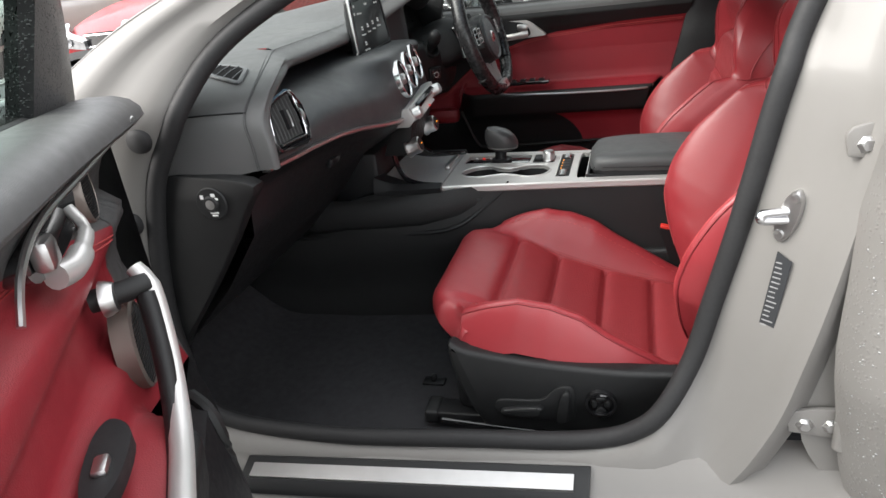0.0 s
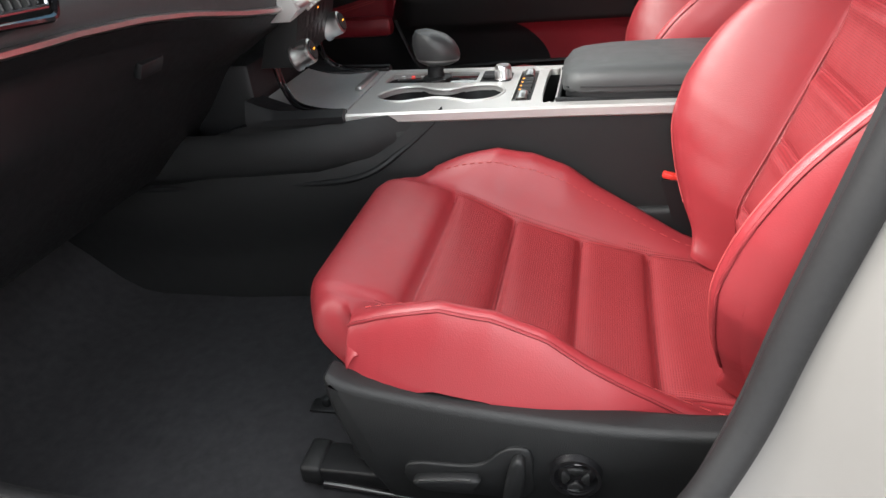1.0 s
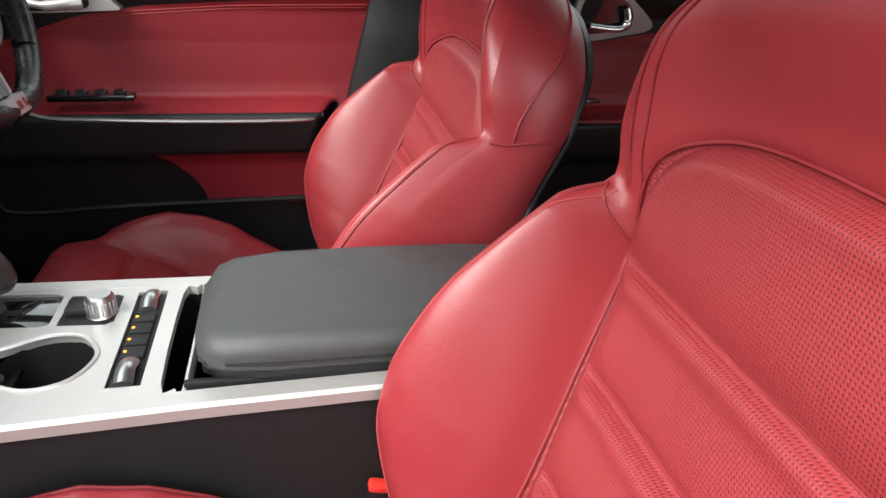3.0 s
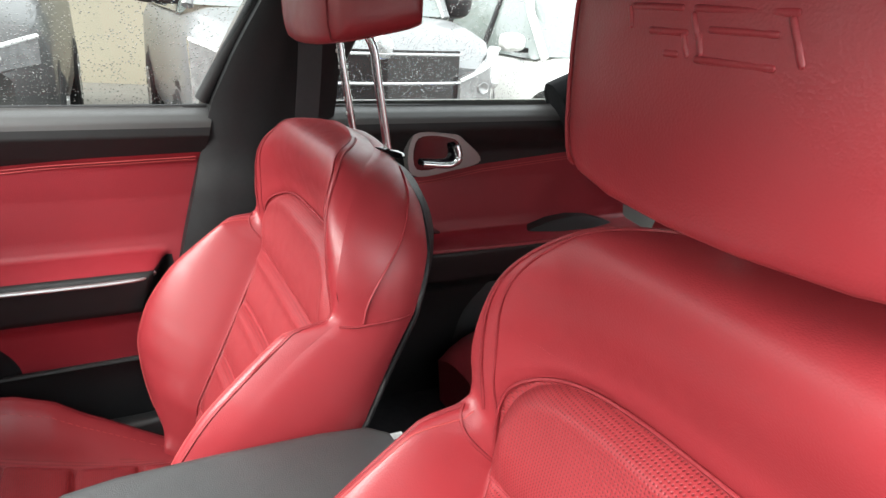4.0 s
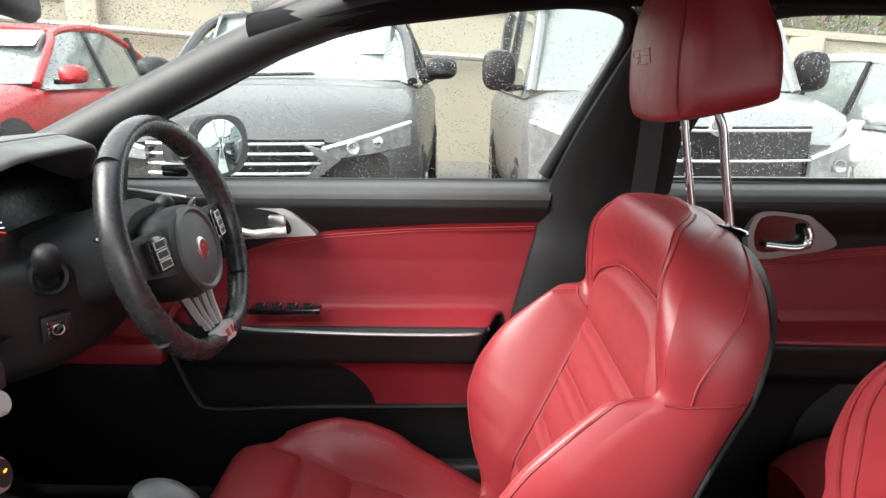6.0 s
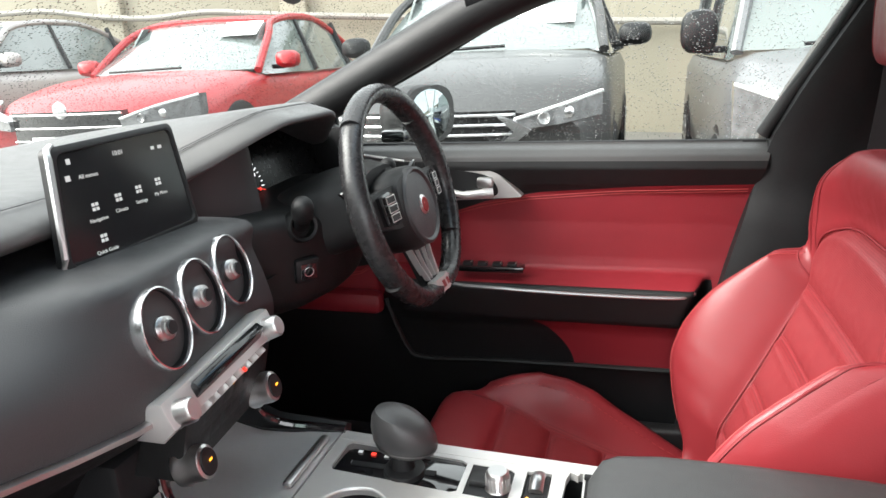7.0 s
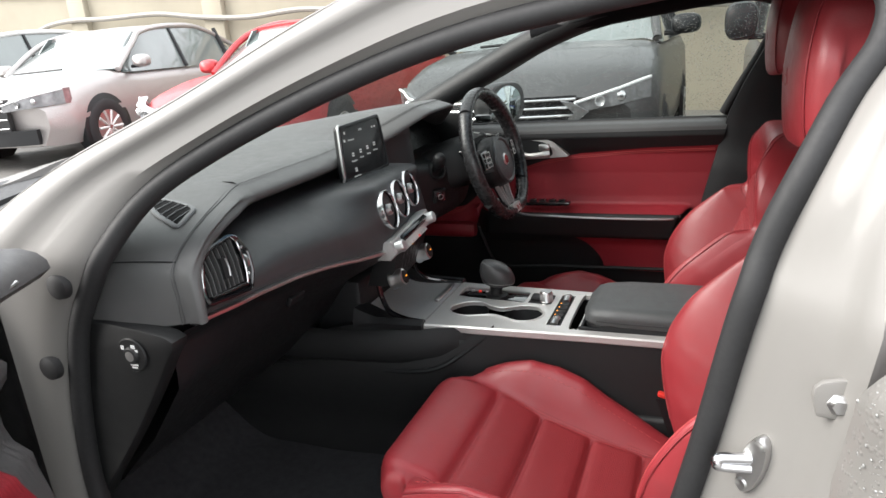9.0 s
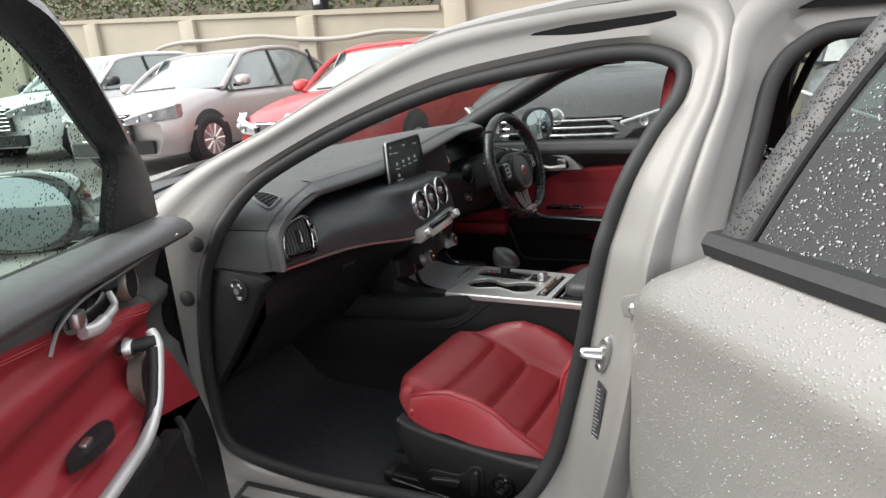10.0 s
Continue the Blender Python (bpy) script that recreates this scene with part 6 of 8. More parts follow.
badge = part("badge", lathe([(0.0, 0.003), (0.0138, 0.003), (0.0165, 0.0018), (0.0178, 0.0)], on_hub(0, 0, 0.0335), tuple(SW_OUT), 28), STEEL, disc, "round silver badge")
part("badge_face", lathe([(0.0, 0.001), (0.0122, 0.001), (0.013, 0.0)], on_hub(0, 0, 0.0365), tuple(SW_OUT), 24), material("badge_red", (0.35, 0.05, 0.05), 0.25, metal=0.4), badge)
for s in (-1, 1):
    spoke = part("spoke", loft([[on_wheel(s * a, b + h, d), on_wheel(s * a, b + h, d - 0.016), on_wheel(s * a, b - h, d - 0.016), on_wheel(s * a, b - h, d)] for a, b, h, d in ((0.055, -0.006, 0.036, 0.012), (0.095, -0.004, 0.034, 0.009), (0.135, 0.0, 0.028, 0.002), (0.172, 0.004, 0.022, -0.002))]), SOFT, sw)
    pod = part("switch_pod", loft([[on_wheel(s * a, b + h, d), on_wheel(s * a, b - h, d), on_wheel(s * a, b - h, d - 0.008), on_wheel(s * a, b + h, d - 0.008)] for a, b, h, d in ((0.084, -0.004, 0.021, 0.017), (0.106, -0.002, 0.027, 0.015), (0.130, -0.002, 0.023, 0.009))]), GLOSS, spoke, "gloss black switch pod")
    for i in range(3):
        b0 = -0.017 + 0.0145 * i
        part("button", loft([[on_wheel(s * a, b0 + 0.0045, d), on_wheel(s * a, b0 - 0.0045, d), on_wheel(s * a, b0 - 0.0045, d - 0.006), on_wheel(s * a, b0 + 0.0045, d - 0.006)] for a, d in ((0.096, 0.0195), (0.118, 0.0165))]), SOFT, pod)
        part("button_frame", tube([on_wheel(s * a, b0 + e, 0.0190 - 0.13 * (a - 0.096)) for a, e in ((0.0945, -0.0055), (0.1195, -0.0055), (0.1195, 0.0055), (0.0945, 0.0055))], 0.0011, 5, closed=True, up=tuple(SW_OUT)), SILVER, pod)
    part("lower_spoke", loft([[on_wheel(s * a, b, d), on_wheel(s * (a + w), b + 0.004, d), on_wheel(s * (a + w), b + 0.004, d - 0.012), on_wheel(s * a, b, d - 0.012)] for a, b, w, d in ((0.040, -0.082, 0.005, -0.006), (0.029, -0.120, 0.005, -0.003), (0.019, -0.152, 0.007, 0.002))]), SILVER, sw, "bright silver lower spoke")
    part("spoke_rib", loft([[on_wheel(s * a, b, d), on_wheel(s * (a + w), b, d), on_wheel(s * (a + w), b, d - 0.010), on_wheel(s * a, b, d - 0.010)] for a, b, w, d in ((0.014, -0.092, 0.0025, -0.006), (0.010, -0.120, 0.0025, -0.004), (0.006, -0.150, 0.004, 0.001))]), SILVER, sw)
part("spoke_web", loft([[on_wheel(-w, b, d), on_wheel(w, b, d), on_wheel(w, b, d - 0.012), on_wheel(-w, b, d - 0.012)] for b, w, d in ((-0.07, 0.044, -0.014), (-0.11, 0.032, -0.011), (-0.160, 0.026, -0.006))]), HARD, sw)
low = part("lower_badge", loft([[on_wheel(a, -0.152, d), on_wheel(a, -0.176, d + 0.004), on_wheel(a, -0.176, d - 0.016), on_wheel(a, -0.152, d - 0.016)] for a, d in ((-0.030, 0.014), (0.0, 0.019), (0.030, 0.014))]), SILVER, sw, "silver foot of the lower spoke")
part("foot_mark", loft([[on_wheel(a, -0.158, 0.0195), on_wheel(a, -0.170, 0.0215), on_wheel(a, -0.170, 0.012), on_wheel(a, -0.158, 0.012)] for a in (-0.013, 0.013)]), material("dull_red_mark", (0.25, 0.05, 0.05), 0.4), low)
part("boss", lathe([(0.055, 0.0), (0.06, -0.06), (0.065, -0.10)], on_wheel(0, 0, -0.02), tuple(SW_OUT), 24), HARD, sw)

col = thing("steering_column", (-0.25, 0.385, 0.85), "black steering column shroud with stalks and paddle shifters", "steering column")
shroud = []
for x, hw, z0, z1 in ((-0.135, 0.075, 0.835, 0.955), (-0.17, 0.090, 0.822, 0.962), (-0.24, 0.105, 0.795, 0.945), (-0.34, 0.115, 0.74, 0.90)):
    shroud.append([(x, 0.385 + hw * math.copysign(abs(math.cos(a)) ** 0.6, math.cos(a)), (z0 + z1) / 2 + (z1 - z0) / 2 * math.copysign(abs(math.sin(a)) ** 0.6, math.sin(a))) for a in turns(32)])
part("shroud", loft(shroud), SOFT, col)
col_line = cat([(0.160, 0.900), (0.20, 0.914), (0.27, 0.912), (0.362, 0.922), (0.52, 0.918), (0.60, 0.86), (0.57, 0.775), (0.46, 0.735), (0.30, 0.728), (0.205, 0.750), (0.178, 0.800), (0.163, 0.862)], 4, closed=True)
part("column_side_panel", loft([[(x, 0.37 + (y - 0.37) * k, 0.828 + (z - 0.828) * (0.45 + 0.55 * k)) for y, z in col_line] for x, k in ((-0.36, 1.0), (-0.29, 1.0), (-0.268, 0.97), (-0.245, 0.86), (-0.226, 0.70), (-0.210, 0.55), (-0.200, 0.40))]), SOFT, col, "black panel round the column", angle=60)
sq_m = pose(-0.213, 0.248, 0.815, 0, 8, -42)
sq = part("square_switch", moved(rbox((0, 0, 0), (0.016, 0.040, 0.040), 0.004), sq_m), HARD, col, "small square switch in a frame")
part("switch_face", moved(rbox((0.0085, 0, 0), (0.004, 0.027, 0.027), 0.003), sq_m), GLOSS, sq)
part("switch_mark", moved(tube([(0.0108, 0.0075 * math.cos(a), 0.0075 * math.sin(a)) for a in turns(20)], 0.0009, 5, closed=True, up=(1, 0, 0)), sq_m), STEEL, sq)
part("stalk_ring", lathe([(0.027, -0.012), (0.026, 0.004), (0.023, 0.008), (0.019, 0.006), (0.017, -0.006)], (-0.212, 0.246, 0.886), (0.80, -0.55, 0.15), 28), SOFT, col)
for s in (-1, 1):
    stalk = part("stalk", tube(cat([(-0.222, 0.388 + s * 0.132, 0.882), (-0.205, 0.388 + s * 0.152, 0.897), (-0.194, 0.388 + s * 0.168, 0.913)], 5), 0.0125, 12), HARD, col, "black control stalk")
    part("stalk_tip", tube(cat([(-0.197, 0.388 + s * 0.164, 0.907), (-0.189, 0.388 + s * 0.176, 0.921), (-0.182, 0.388 + s * 0.187, 0.937)], 4), [0.013, 0.0165, 0.017, 0.017, 0.017, 0.0165, 0.015, 0.012, 0.006], 14), SOFT, stalk)
    edge = cat([(0.158, 0.046), (0.144, 0.032), (0.138, 0.004), (0.139, -0.021), (0.142, -0.043)], 5)
    paddle = part("paddle", loft([[on_wheel(s * a, b, -0.033), on_wheel(s * (a - 0.05), b * 0.8, -0.024), on_wheel(s * (a - 0.05), b * 0.8, -0.032), on_wheel(s * a, b, -0.041)] for a, b in edge]), HARD, col, "paddle shifter with a silver edge")
    part("paddle_edge", tube([on_wheel(s * a, b, -0.034) for a, b in edge], 0.0024, 6), STEEL, paddle)

# ---------------------------------------------------------------- doors
def trim_depth(z, arm):
    """How far the inner trim stands in from the glass line at a height; arm: how much of the armrest there is."""
    base = curve_at([(0.25, 0.085), (0.45, 0.082), (0.52, 0.075), (0.58, 0.062), (0.70, 0.040), (0.80, 0.040), (0.865, 0.046), (0.885, 0.060), (0.92, 0.078), (0.945, 0.074), (0.958, 0.060), (0.966, 0.036)], z)
    rest = curve_at([(0.49, 0.085), (0.560, 0.095), (0.585, 0.120), (0.640, 0.133), (0.655, 0.135), (0.660, 0.133), (0.664, 0.126), (0.667, 0.100), (0.671, 0.055), (0.676, 0.04)], z)
    return lerp(base, max(base, rest), arm)


def door_trim(door, place, x0, x1, end, arm_at, red_top, low_z, z_low, shift=0.0, floor=lambda x: 0.60, arm_k=1.0, red_edge=None, upper=None):
    """The inner side of a door as one relief, cut into its trim pieces. place(x, depth, z) gives the point."""
    nx = 120
    cut_at = round((0.13 - x0) / (end(0.5) - x0) * nx)
    rise = shift if callable(shift) else lambda x: shift
    counts = (12, 10, 12, 30, 16, 12)
    bands = [k for k, c in enumerate(counts) for _ in range(c)]
    def edges(x, arm):
        """The heights at which one trim piece meets the next."""
        top = red_top(x)
        cut = lerp(floor(x), 0.664, smooth(0.15, 0.45, arm) if x < arm_at[1] - 0.1 else smooth(arm_at[1] + 0.045, arm_at[1] + 0.02, x))
        out = [z_low, low_z(x), 0.580, cut, top, 0.935, 0.968]
        out[3] = min(out[3], top - 0.0005)
        out[2] = min(out[2], out[3] - 0.0005)
        out[1] = min(out[1], out[2] - 0.0005)
        out[5] = max(out[5], top + 0.0005)
        return out
    rows = []
    for i in range(len(bands) + 1):
        row = []
        for j in range(nx + 1):
            x = lerp(x0, end(0.6), j / nx)
            arm = smooth(arm_at[0] - 0.10, arm_at[0], x) * smooth(arm_at[1] + 0.012, arm_at[1] - 0.02, x)
            k = bands[min(i, len(bands) - 1)]
            e = edges(x, arm)
            z = lerp(e[k], e[k + 1], (i - sum(counts[:k])) / counts[k])
            x = lerp(x0, end(z), j / nx)
            if red_edge and z < 0.62:
                ref = lerp(x0, end(z), cut_at / nx)
                x += (red_edge(z) - ref) * max(0.0, 1 - abs(x - ref) / 0.18) * smooth(0.62, 0.58, z)
            row.append((place(x, lerp(trim_depth(z, 0), trim_depth(z, arm), arm_k), z + rise(x)), (x, z, arm, i, j)))
        rows.append(row)

    def zone(a, b):
        x, z, arm = ((p + q) / 2 for p, q in zip(a[:3], b[:3]))
        k = bands[a[3]]
        if k == 1:
            return "red_lower" if red_edge and a[4] >= cut_at else "pocket"
        if k == 2:
            return "armrest_side" if arm > 0.2 else "lower_panel"
        return ("lower_panel", "", "", "red_panel", "upper_trim", "top_pad")[k]
    looks = {"top_pad": (DASH, "grey-black padded top"), "upper_trim": (upper or SOFT, ""), "red_panel": (RED_TRIM, "dark red leather panel"), "armrest_side": (SOFT, ""), "red_lower": (RED_TRIM, ""), "pocket": (HARD, ""), "lower_panel": (HARD, "black plastic lower panel")}
    for name, data in split(rows, zone).items():
        part(name, data, looks[name][0], door, looks[name][1], angle=60)
    for dz in (0.0, 0.0055):
        line = [place(x, trim_depth(red_top(x) - 0.012 - dz, 0) + 0.0008, red_top(x) - 0.012 - dz + rise(x)) for x in (lerp(x0 + 0.12, end(0.86) - 0.01, i / 30) for i in range(31))]
        part("stitching", tube(line, 0.0011, 5), THREAD, door)


# driver's door, shut
drv = thing("driver_door", (0.0, 0.74, 0.3), "shut driver door with red leather panel and rainy window", "car door")
at_drv = lambda x, d, z: (x, 0.775 - d, z - 0.024 * smooth(0.72, 0.82, z))
drv_end = lambda z: curve_at([(0.28, 0.36), (0.65, 0.445), (0.955, 0.515)], z) + 0.005
red_top = lambda x: curve_at([(-0.5, 0.625), (-0.32, 0.665), (-0.22, 0.755), (-0.15, 0.812), (-0.06, 0.845), (0.05, 0.866), (0.25, 0.882), (0.52, 0.890)], x)
door_trim(drv, at_drv, -0.70, 0.5, drv_end, (-0.20, 0.398), red_top, lambda x: 0.465, 0.27, red_edge=lambda z: 0.165 - 0.085 * max(0.0, (min(z, 0.58) - 0.465) / 0.115) ** 2)
part("trim_strip", tube(cat([(-0.18, 0.660, 0.705), (-0.10, 0.645, 0.662), (0.02, 0.640, 0.655), (0.20, 0.639, 0.651), (0.36, 0.641, 0.652), (0.398, 0.655, 0.658)], 6), 0.0045, 8, flat=0.9), STEEL, drv, "thin bright silver strip")
sp = part("switch_panel", prism(cat([(-0.080, 0.662), (-0.07, 0.654), (0.050, 0.656), (0.057, 0.667), (0.050, 0.692), (-0.07, 0.694)], 3, closed=True), 0.684, 0.696, "z", 0.002), GLOSS, drv, "gloss black window switch panel")
for i in range(4):
    part("window_switch", rbox((-0.060 + 0.032 * i, 0.673, 0.6975), (0.020, 0.018, 0.009), 0.003), HARD, sp)
    part("switch_edge", rbox((-0.060 + 0.032 * i + 0.008, 0.673, 0.7015), (0.003, 0.014, 0.002), 0.0006, 1), STEEL, sp)
bez_line = cat([(-0.21, 0.915), (-0.126, 0.907), (-0.039, 0.896), (-0.001, 0.887), (0.027, 0.865), (0.054, 0.839)], 6) + cat([(0.05, 0.8365), (-0.023, 0.832), (-0.102, 0.828), (-0.21, 0.825)], 4)
bez = part("handle_bezel", loft([[(a, 0.7035 - d, b) for a, b in bez_line] for d in (-0.02, 0.004)]), SILVER, drv, "satin silver bezel of the door handle")
cup_line = cat([(-0.20, 0.904), (-0.124, 0.897), (-0.045, 0.888), (-0.011, 0.876), (0.004, 0.850), (-0.010, 0.837), (-0.073, 0.833), (-0.20, 0.833)], 6, closed=True)
part("handle_cup", loft([[(a, 0.6985 + d, b) for a, b in cup_line] for d in (0.0, 0.01)]), HARD, bez)
part("release_lever", tube(cat([(-0.13, 0.692, 0.860), (-0.095, 0.686, 0.849), (-0.06, 0.680, 0.844), (-0.03, 0.679, 0.847), (-0.003, 0.684, 0.849)], 5), [0.005] * 5 + [0.007] * 5 + [0.0095] * 6 + [0.011] * 5, 10), SILVER, drv, "satin silver door release lever")
part("lock_button", rbox((-0.020, 0.685, 0.870), (0.034, 0.016, 0.022), 0.005), STEEL, drv)
part("trim_line", tube(cat([(-0.20, 0.6985, 0.913), (-0.30, 0.700, 0.926), (-0.42, 0.705, 0.935)], 5), 0.003, 6), SILVER, drv)
part("pocket_lip", tube(cat([(-0.26, 0.685, 0.60), (-0.215, 0.680, 0.49), (-0.17, 0.678, 0.465), (0.0, 0.676, 0.472), (0.36, 0.676, 0.478)], 6), 0.006, 8), SOFT, drv)
glass_y = lambda z: 0.745 - max(0.0, z - 0.95) * 0.42
def win_front(z):
    return curve_at([(0.95, -0.55), (1.09, -0.20), (1.19, 0.05), (1.247, 0.33), (1.27, 0.45)], z)
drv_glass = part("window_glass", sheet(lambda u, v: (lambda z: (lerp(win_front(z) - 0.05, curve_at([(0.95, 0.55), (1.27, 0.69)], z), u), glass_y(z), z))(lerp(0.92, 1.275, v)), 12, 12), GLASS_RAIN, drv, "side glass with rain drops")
drv_glass.visible_shadow = False
frame_line = cat([(-0.62, 0.742, 0.955), (-0.40, 0.73, 1.005), (-0.18, 0.698, 1.098), (0.05, 0.655, 1.205), (0.20, 0.64, 1.243), (0.34, 0.63, 1.262), (0.50, 0.625, 1.272), (0.60, 0.628, 1.262), (0.635, 0.64, 1.225), (0.60, 0.682, 1.13), (0.55, 0.715, 1.035), (0.508, 0.735, 0.955)], 6)
part("window_frame", tube(frame_line, 0.014, 10, flat=1.0), RUBBER, drv, "black window frame and seal")
part("sill_seal", tube([(-0.62, 0.742, 0.941), (0.515, 0.742, 0.941)], 0.006, 8), RUBBER, drv)
part("quarter_trim", prism([(-0.66, 0.945), (-0.36, 0.945), (-0.36, 1.02), (-0.50, 0.985)], 0.725, 0.74, "y", 0.004), SOFT, drv)
part("outer_skin", slab(lambda u, v: (lerp(-0.62, 0.56, u), 0.80 + 0.05 * math.sin(math.pi * v), lerp(0.935, 0.27, v)), 8, 12, (0, -0.015, 0)), PAINT, drv)
mir_m = pose(-0.21, 0.95, 0.99, 0, 0, -20) @ pose(0.21, -0.95, -0.99)
mir = part("door_mirror", moved(loft([[(-0.21 + dx, 0.95 + 0.105 * g * math.copysign(abs(math.cos(a)) ** 0.7, math.cos(a)), 0.988 + 0.074 * g * math.copysign(abs(math.sin(a)) ** 0.75, math.sin(a))) for a in turns(28)] for dx, g in ((0.0, 0.94), (-0.006, 1.0), (-0.05, 1.0), (-0.09, 0.86), (-0.115, 0.5))]), mir_m), WET_BLACK, drv, "black door mirror housing with rain on it")
part("mirror_glass", moved(lathe([(0.0, 0.002), (0.080, 0.002), (0.083, 0.0)], (-0.2085, 0.945, 0.986), (1, 0, 0), 28, 0.76), mir_m), MIRROR, mir)
part("mirror_arm", rbox((-0.25, 0.83, 0.955), (0.06, 0.12, 0.03), 0.01), GLOSS, mir)

# driver's side rear door, shut
rdr = thing("rear_door", (1.1, 0.74, 0.3), "shut rear door with red leather panel and rainy window", "car door", "rear doors")
at_rdr = lambda x, d, z: (x, 0.775 - d, z)
door_trim(rdr, at_rdr, 0.735, 1.5, lambda z: 1.55, (0.86, 1.60), lambda x: curve_at([(0.7, 0.79), (1.0, 0.815), (1.1, 0.832), (1.4, 0.858), (1.6, 0.865)], x), lambda x: 0.47, 0.27, shift=-0.025)
part("trim_strip", tube([(0.84, 0.646, 0.640), (1.1, 0.640, 0.638), (1.5, 0.640, 0.638)], 0.004, 8), RED_TRIM, rdr)
b2 = part("handle_bezel", loft([[(a, 0.7025 - d, b) for a, b in cat([(0.92, 0.885), (1.01, 0.885), (1.04, 0.872), (1.085, 0.825), (1.02, 0.806), (0.92, 0.80)], 5, closed=True)] for d in (-0.02, 0.004)]), BEZEL, rdr, "satin grey bezel of the door handle")
part("handle_cup", loft([[(a, 0.698 + d, b) for a, b in cat([(0.93, 0.878), (1.005, 0.878), (1.03, 0.858), (1.01, 0.822), (0.93, 0.812)], 5, closed=True)] for d in (0.0, 0.01)]), GLOSS, b2)
part("release_lever", tube(cat([(0.94, 0.688, 0.826), (1.00, 0.682, 0.822), (1.02, 0.682, 0.836), (1.015, 0.686, 0.862)], 5), [0.007] * 8 + [0.010] * 8, 10), CHROME, rdr, "chrome door release lever")
part("switch_plate", rbox((0.93, 0.668, 0.680), (0.085, 0.03, 0.006), 0.002), GLOSS, rdr)
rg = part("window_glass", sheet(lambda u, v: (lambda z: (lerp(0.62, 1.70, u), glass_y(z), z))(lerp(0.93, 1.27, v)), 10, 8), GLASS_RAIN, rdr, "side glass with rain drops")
rg.visible_shadow = False
part("window_frame", tube(cat([(0.72, 0.735, 0.94), (0.76, 0.69, 1.05), (0.82, 0.64, 1.20), (0.87, 0.628, 1.252), (1.0, 0.625, 1.262), (1.13, 0.628, 1.256), (1.35, 0.645, 1.226), (1.55, 0.67, 1.15), (1.70, 0.71, 1.02), (1.60, 0.735, 0.935)], 6), 0.014, 10), RUBBER, rdr)
part("sill_seal", tube([(0.70, 0.742, 0.940), (1.62, 0.742, 0.930)], 0.006, 8), RUBBER, rdr)
part("outer_skin", slab(lambda u, v: (lerp(0.58, 1.55, u), 0.80 + 0.05 * math.sin(math.pi * v), lerp(0.945, 0.27, v)), 8, 12, (0, -0.015, 0)), PAINT, rdr)

# seat belt on the driver's side pillar
belt = thing("seat_belt", (0.70, 0.64, 0.45), "black seat belt hanging from its anchor on the pillar", "seat belt")
part("anchor", rbox((0.675, 0.605, 1.135), (0.075, 0.03, 0.05), 0.012), HARD, belt)
part("webbing", slab(lambda u, v: (0.655 + 0.042 * v - 0.07 * u * u, 0.600 + 0.055 * u, lerp(1.13, 0.45, u)), 20, 3, (0.0, -0.002, 0.0)), material("belt_webbing", (0.02, 0.02, 0.022), 0.6, grain=0.6, grain_scale=600), belt)

# passenger's door, wide open
DOOR_AT, DOOR_TURN = (-0.50, -0.82, 0.0), -58.0
pas = thing("passenger_door", DOOR_AT, "open passenger door with red leather trim and silver pull handle", "car door", turn=DOOR_TURN)
DOOR_M = pose(*DOOR_AT, 0, 0, DOOR_TURN)
DOOR_N = tuple(DOOR_M.to_3x3() @ V((0, 1, 0)))
on_door = lambda x, d, z: tuple(DOOR_M @ V((x, d, z)))
pas_rise = lambda x: 0.03 + 0.05 * (x - 0.2)
pas_red = lambda x: curve_at([(0.165, 0.583), (0.275, 0.842), (0.55, 0.890), (0.75, 0.915), (1.05, 0.928)], x)
door_trim(pas, lambda x, d, z: on_door(x, d + 0.045 - 0.025 * smooth(0.745, 0.775, z) * smooth(0.87, 0.82, z) - 0.038 * smooth(0.87, 0.91, z - 0.04 * (x - 0.2)) + 0.06 * smooth(0.955, 0.99, z - 0.05 * (x - 0.2)), z), 0.165, 1.10, lambda z: 1.10, (0.52, 1.05), pas_red, lambda x: 0.50, 0.24, shift=pas_rise, floor=lambda x: 0.583 + 0.25 * (x - 0.165), arm_k=0.75, upper=DASH)
pas_sill = lambda x: 1.000 + 0.06 * (x - 0.06)
part("top_shelf", loft([[on_door(x, d + 0.010 * smooth(0.5, 0.1, x), pas_sill(x) + z) for d, z in ((0.028, 0.004), (0.060, 0.007), (0.095, 0.004), (0.115, -0.004), (0.126, -0.016), (0.128, -0.028), (0.112, -0.040), (0.060, -0.045))] for x in (0.095, 0.10, 0.2, 0.3, 0.4, 0.5, 0.7, 0.9, 1.05)]), DASH, pas, "grey padded shelf under the window", angle=60)
part("door_edge", loft([[on_door(x, d, z) for z in (0.25, 0.45, 0.7, 0.9, 0.995)] for x, d in ((0.165, 0.095), (0.13, 0.07), (0.10, 0.02), (0.09, -0.04))], closed=False), SOFT, pas)
part("outer_skin", slab(lambda u, v: on_door(lerp(0.05, 1.12, u), -0.04 - 0.06 * math.sin(math.pi * v), lerp(1.0, 0.22, v)), 8, 12, tuple(DOOR_M.to_3x3() @ V((0, 0.012, 0)))), PAINT_WET, pas, "grey outer skin beaded with rain")
part("map_pocket", slab(lambda u, v: on_door(lerp(0.385, 1.04, u), 0.150 + 0.02 * math.sin(math.pi * v), lerp(0.655 + 0.03 * u, 0.30, v)), 6, 8, tuple(DOOR_M.to_3x3() @ V((0, -0.04, 0)))), HARD, pas, "black ribbed map pocket")
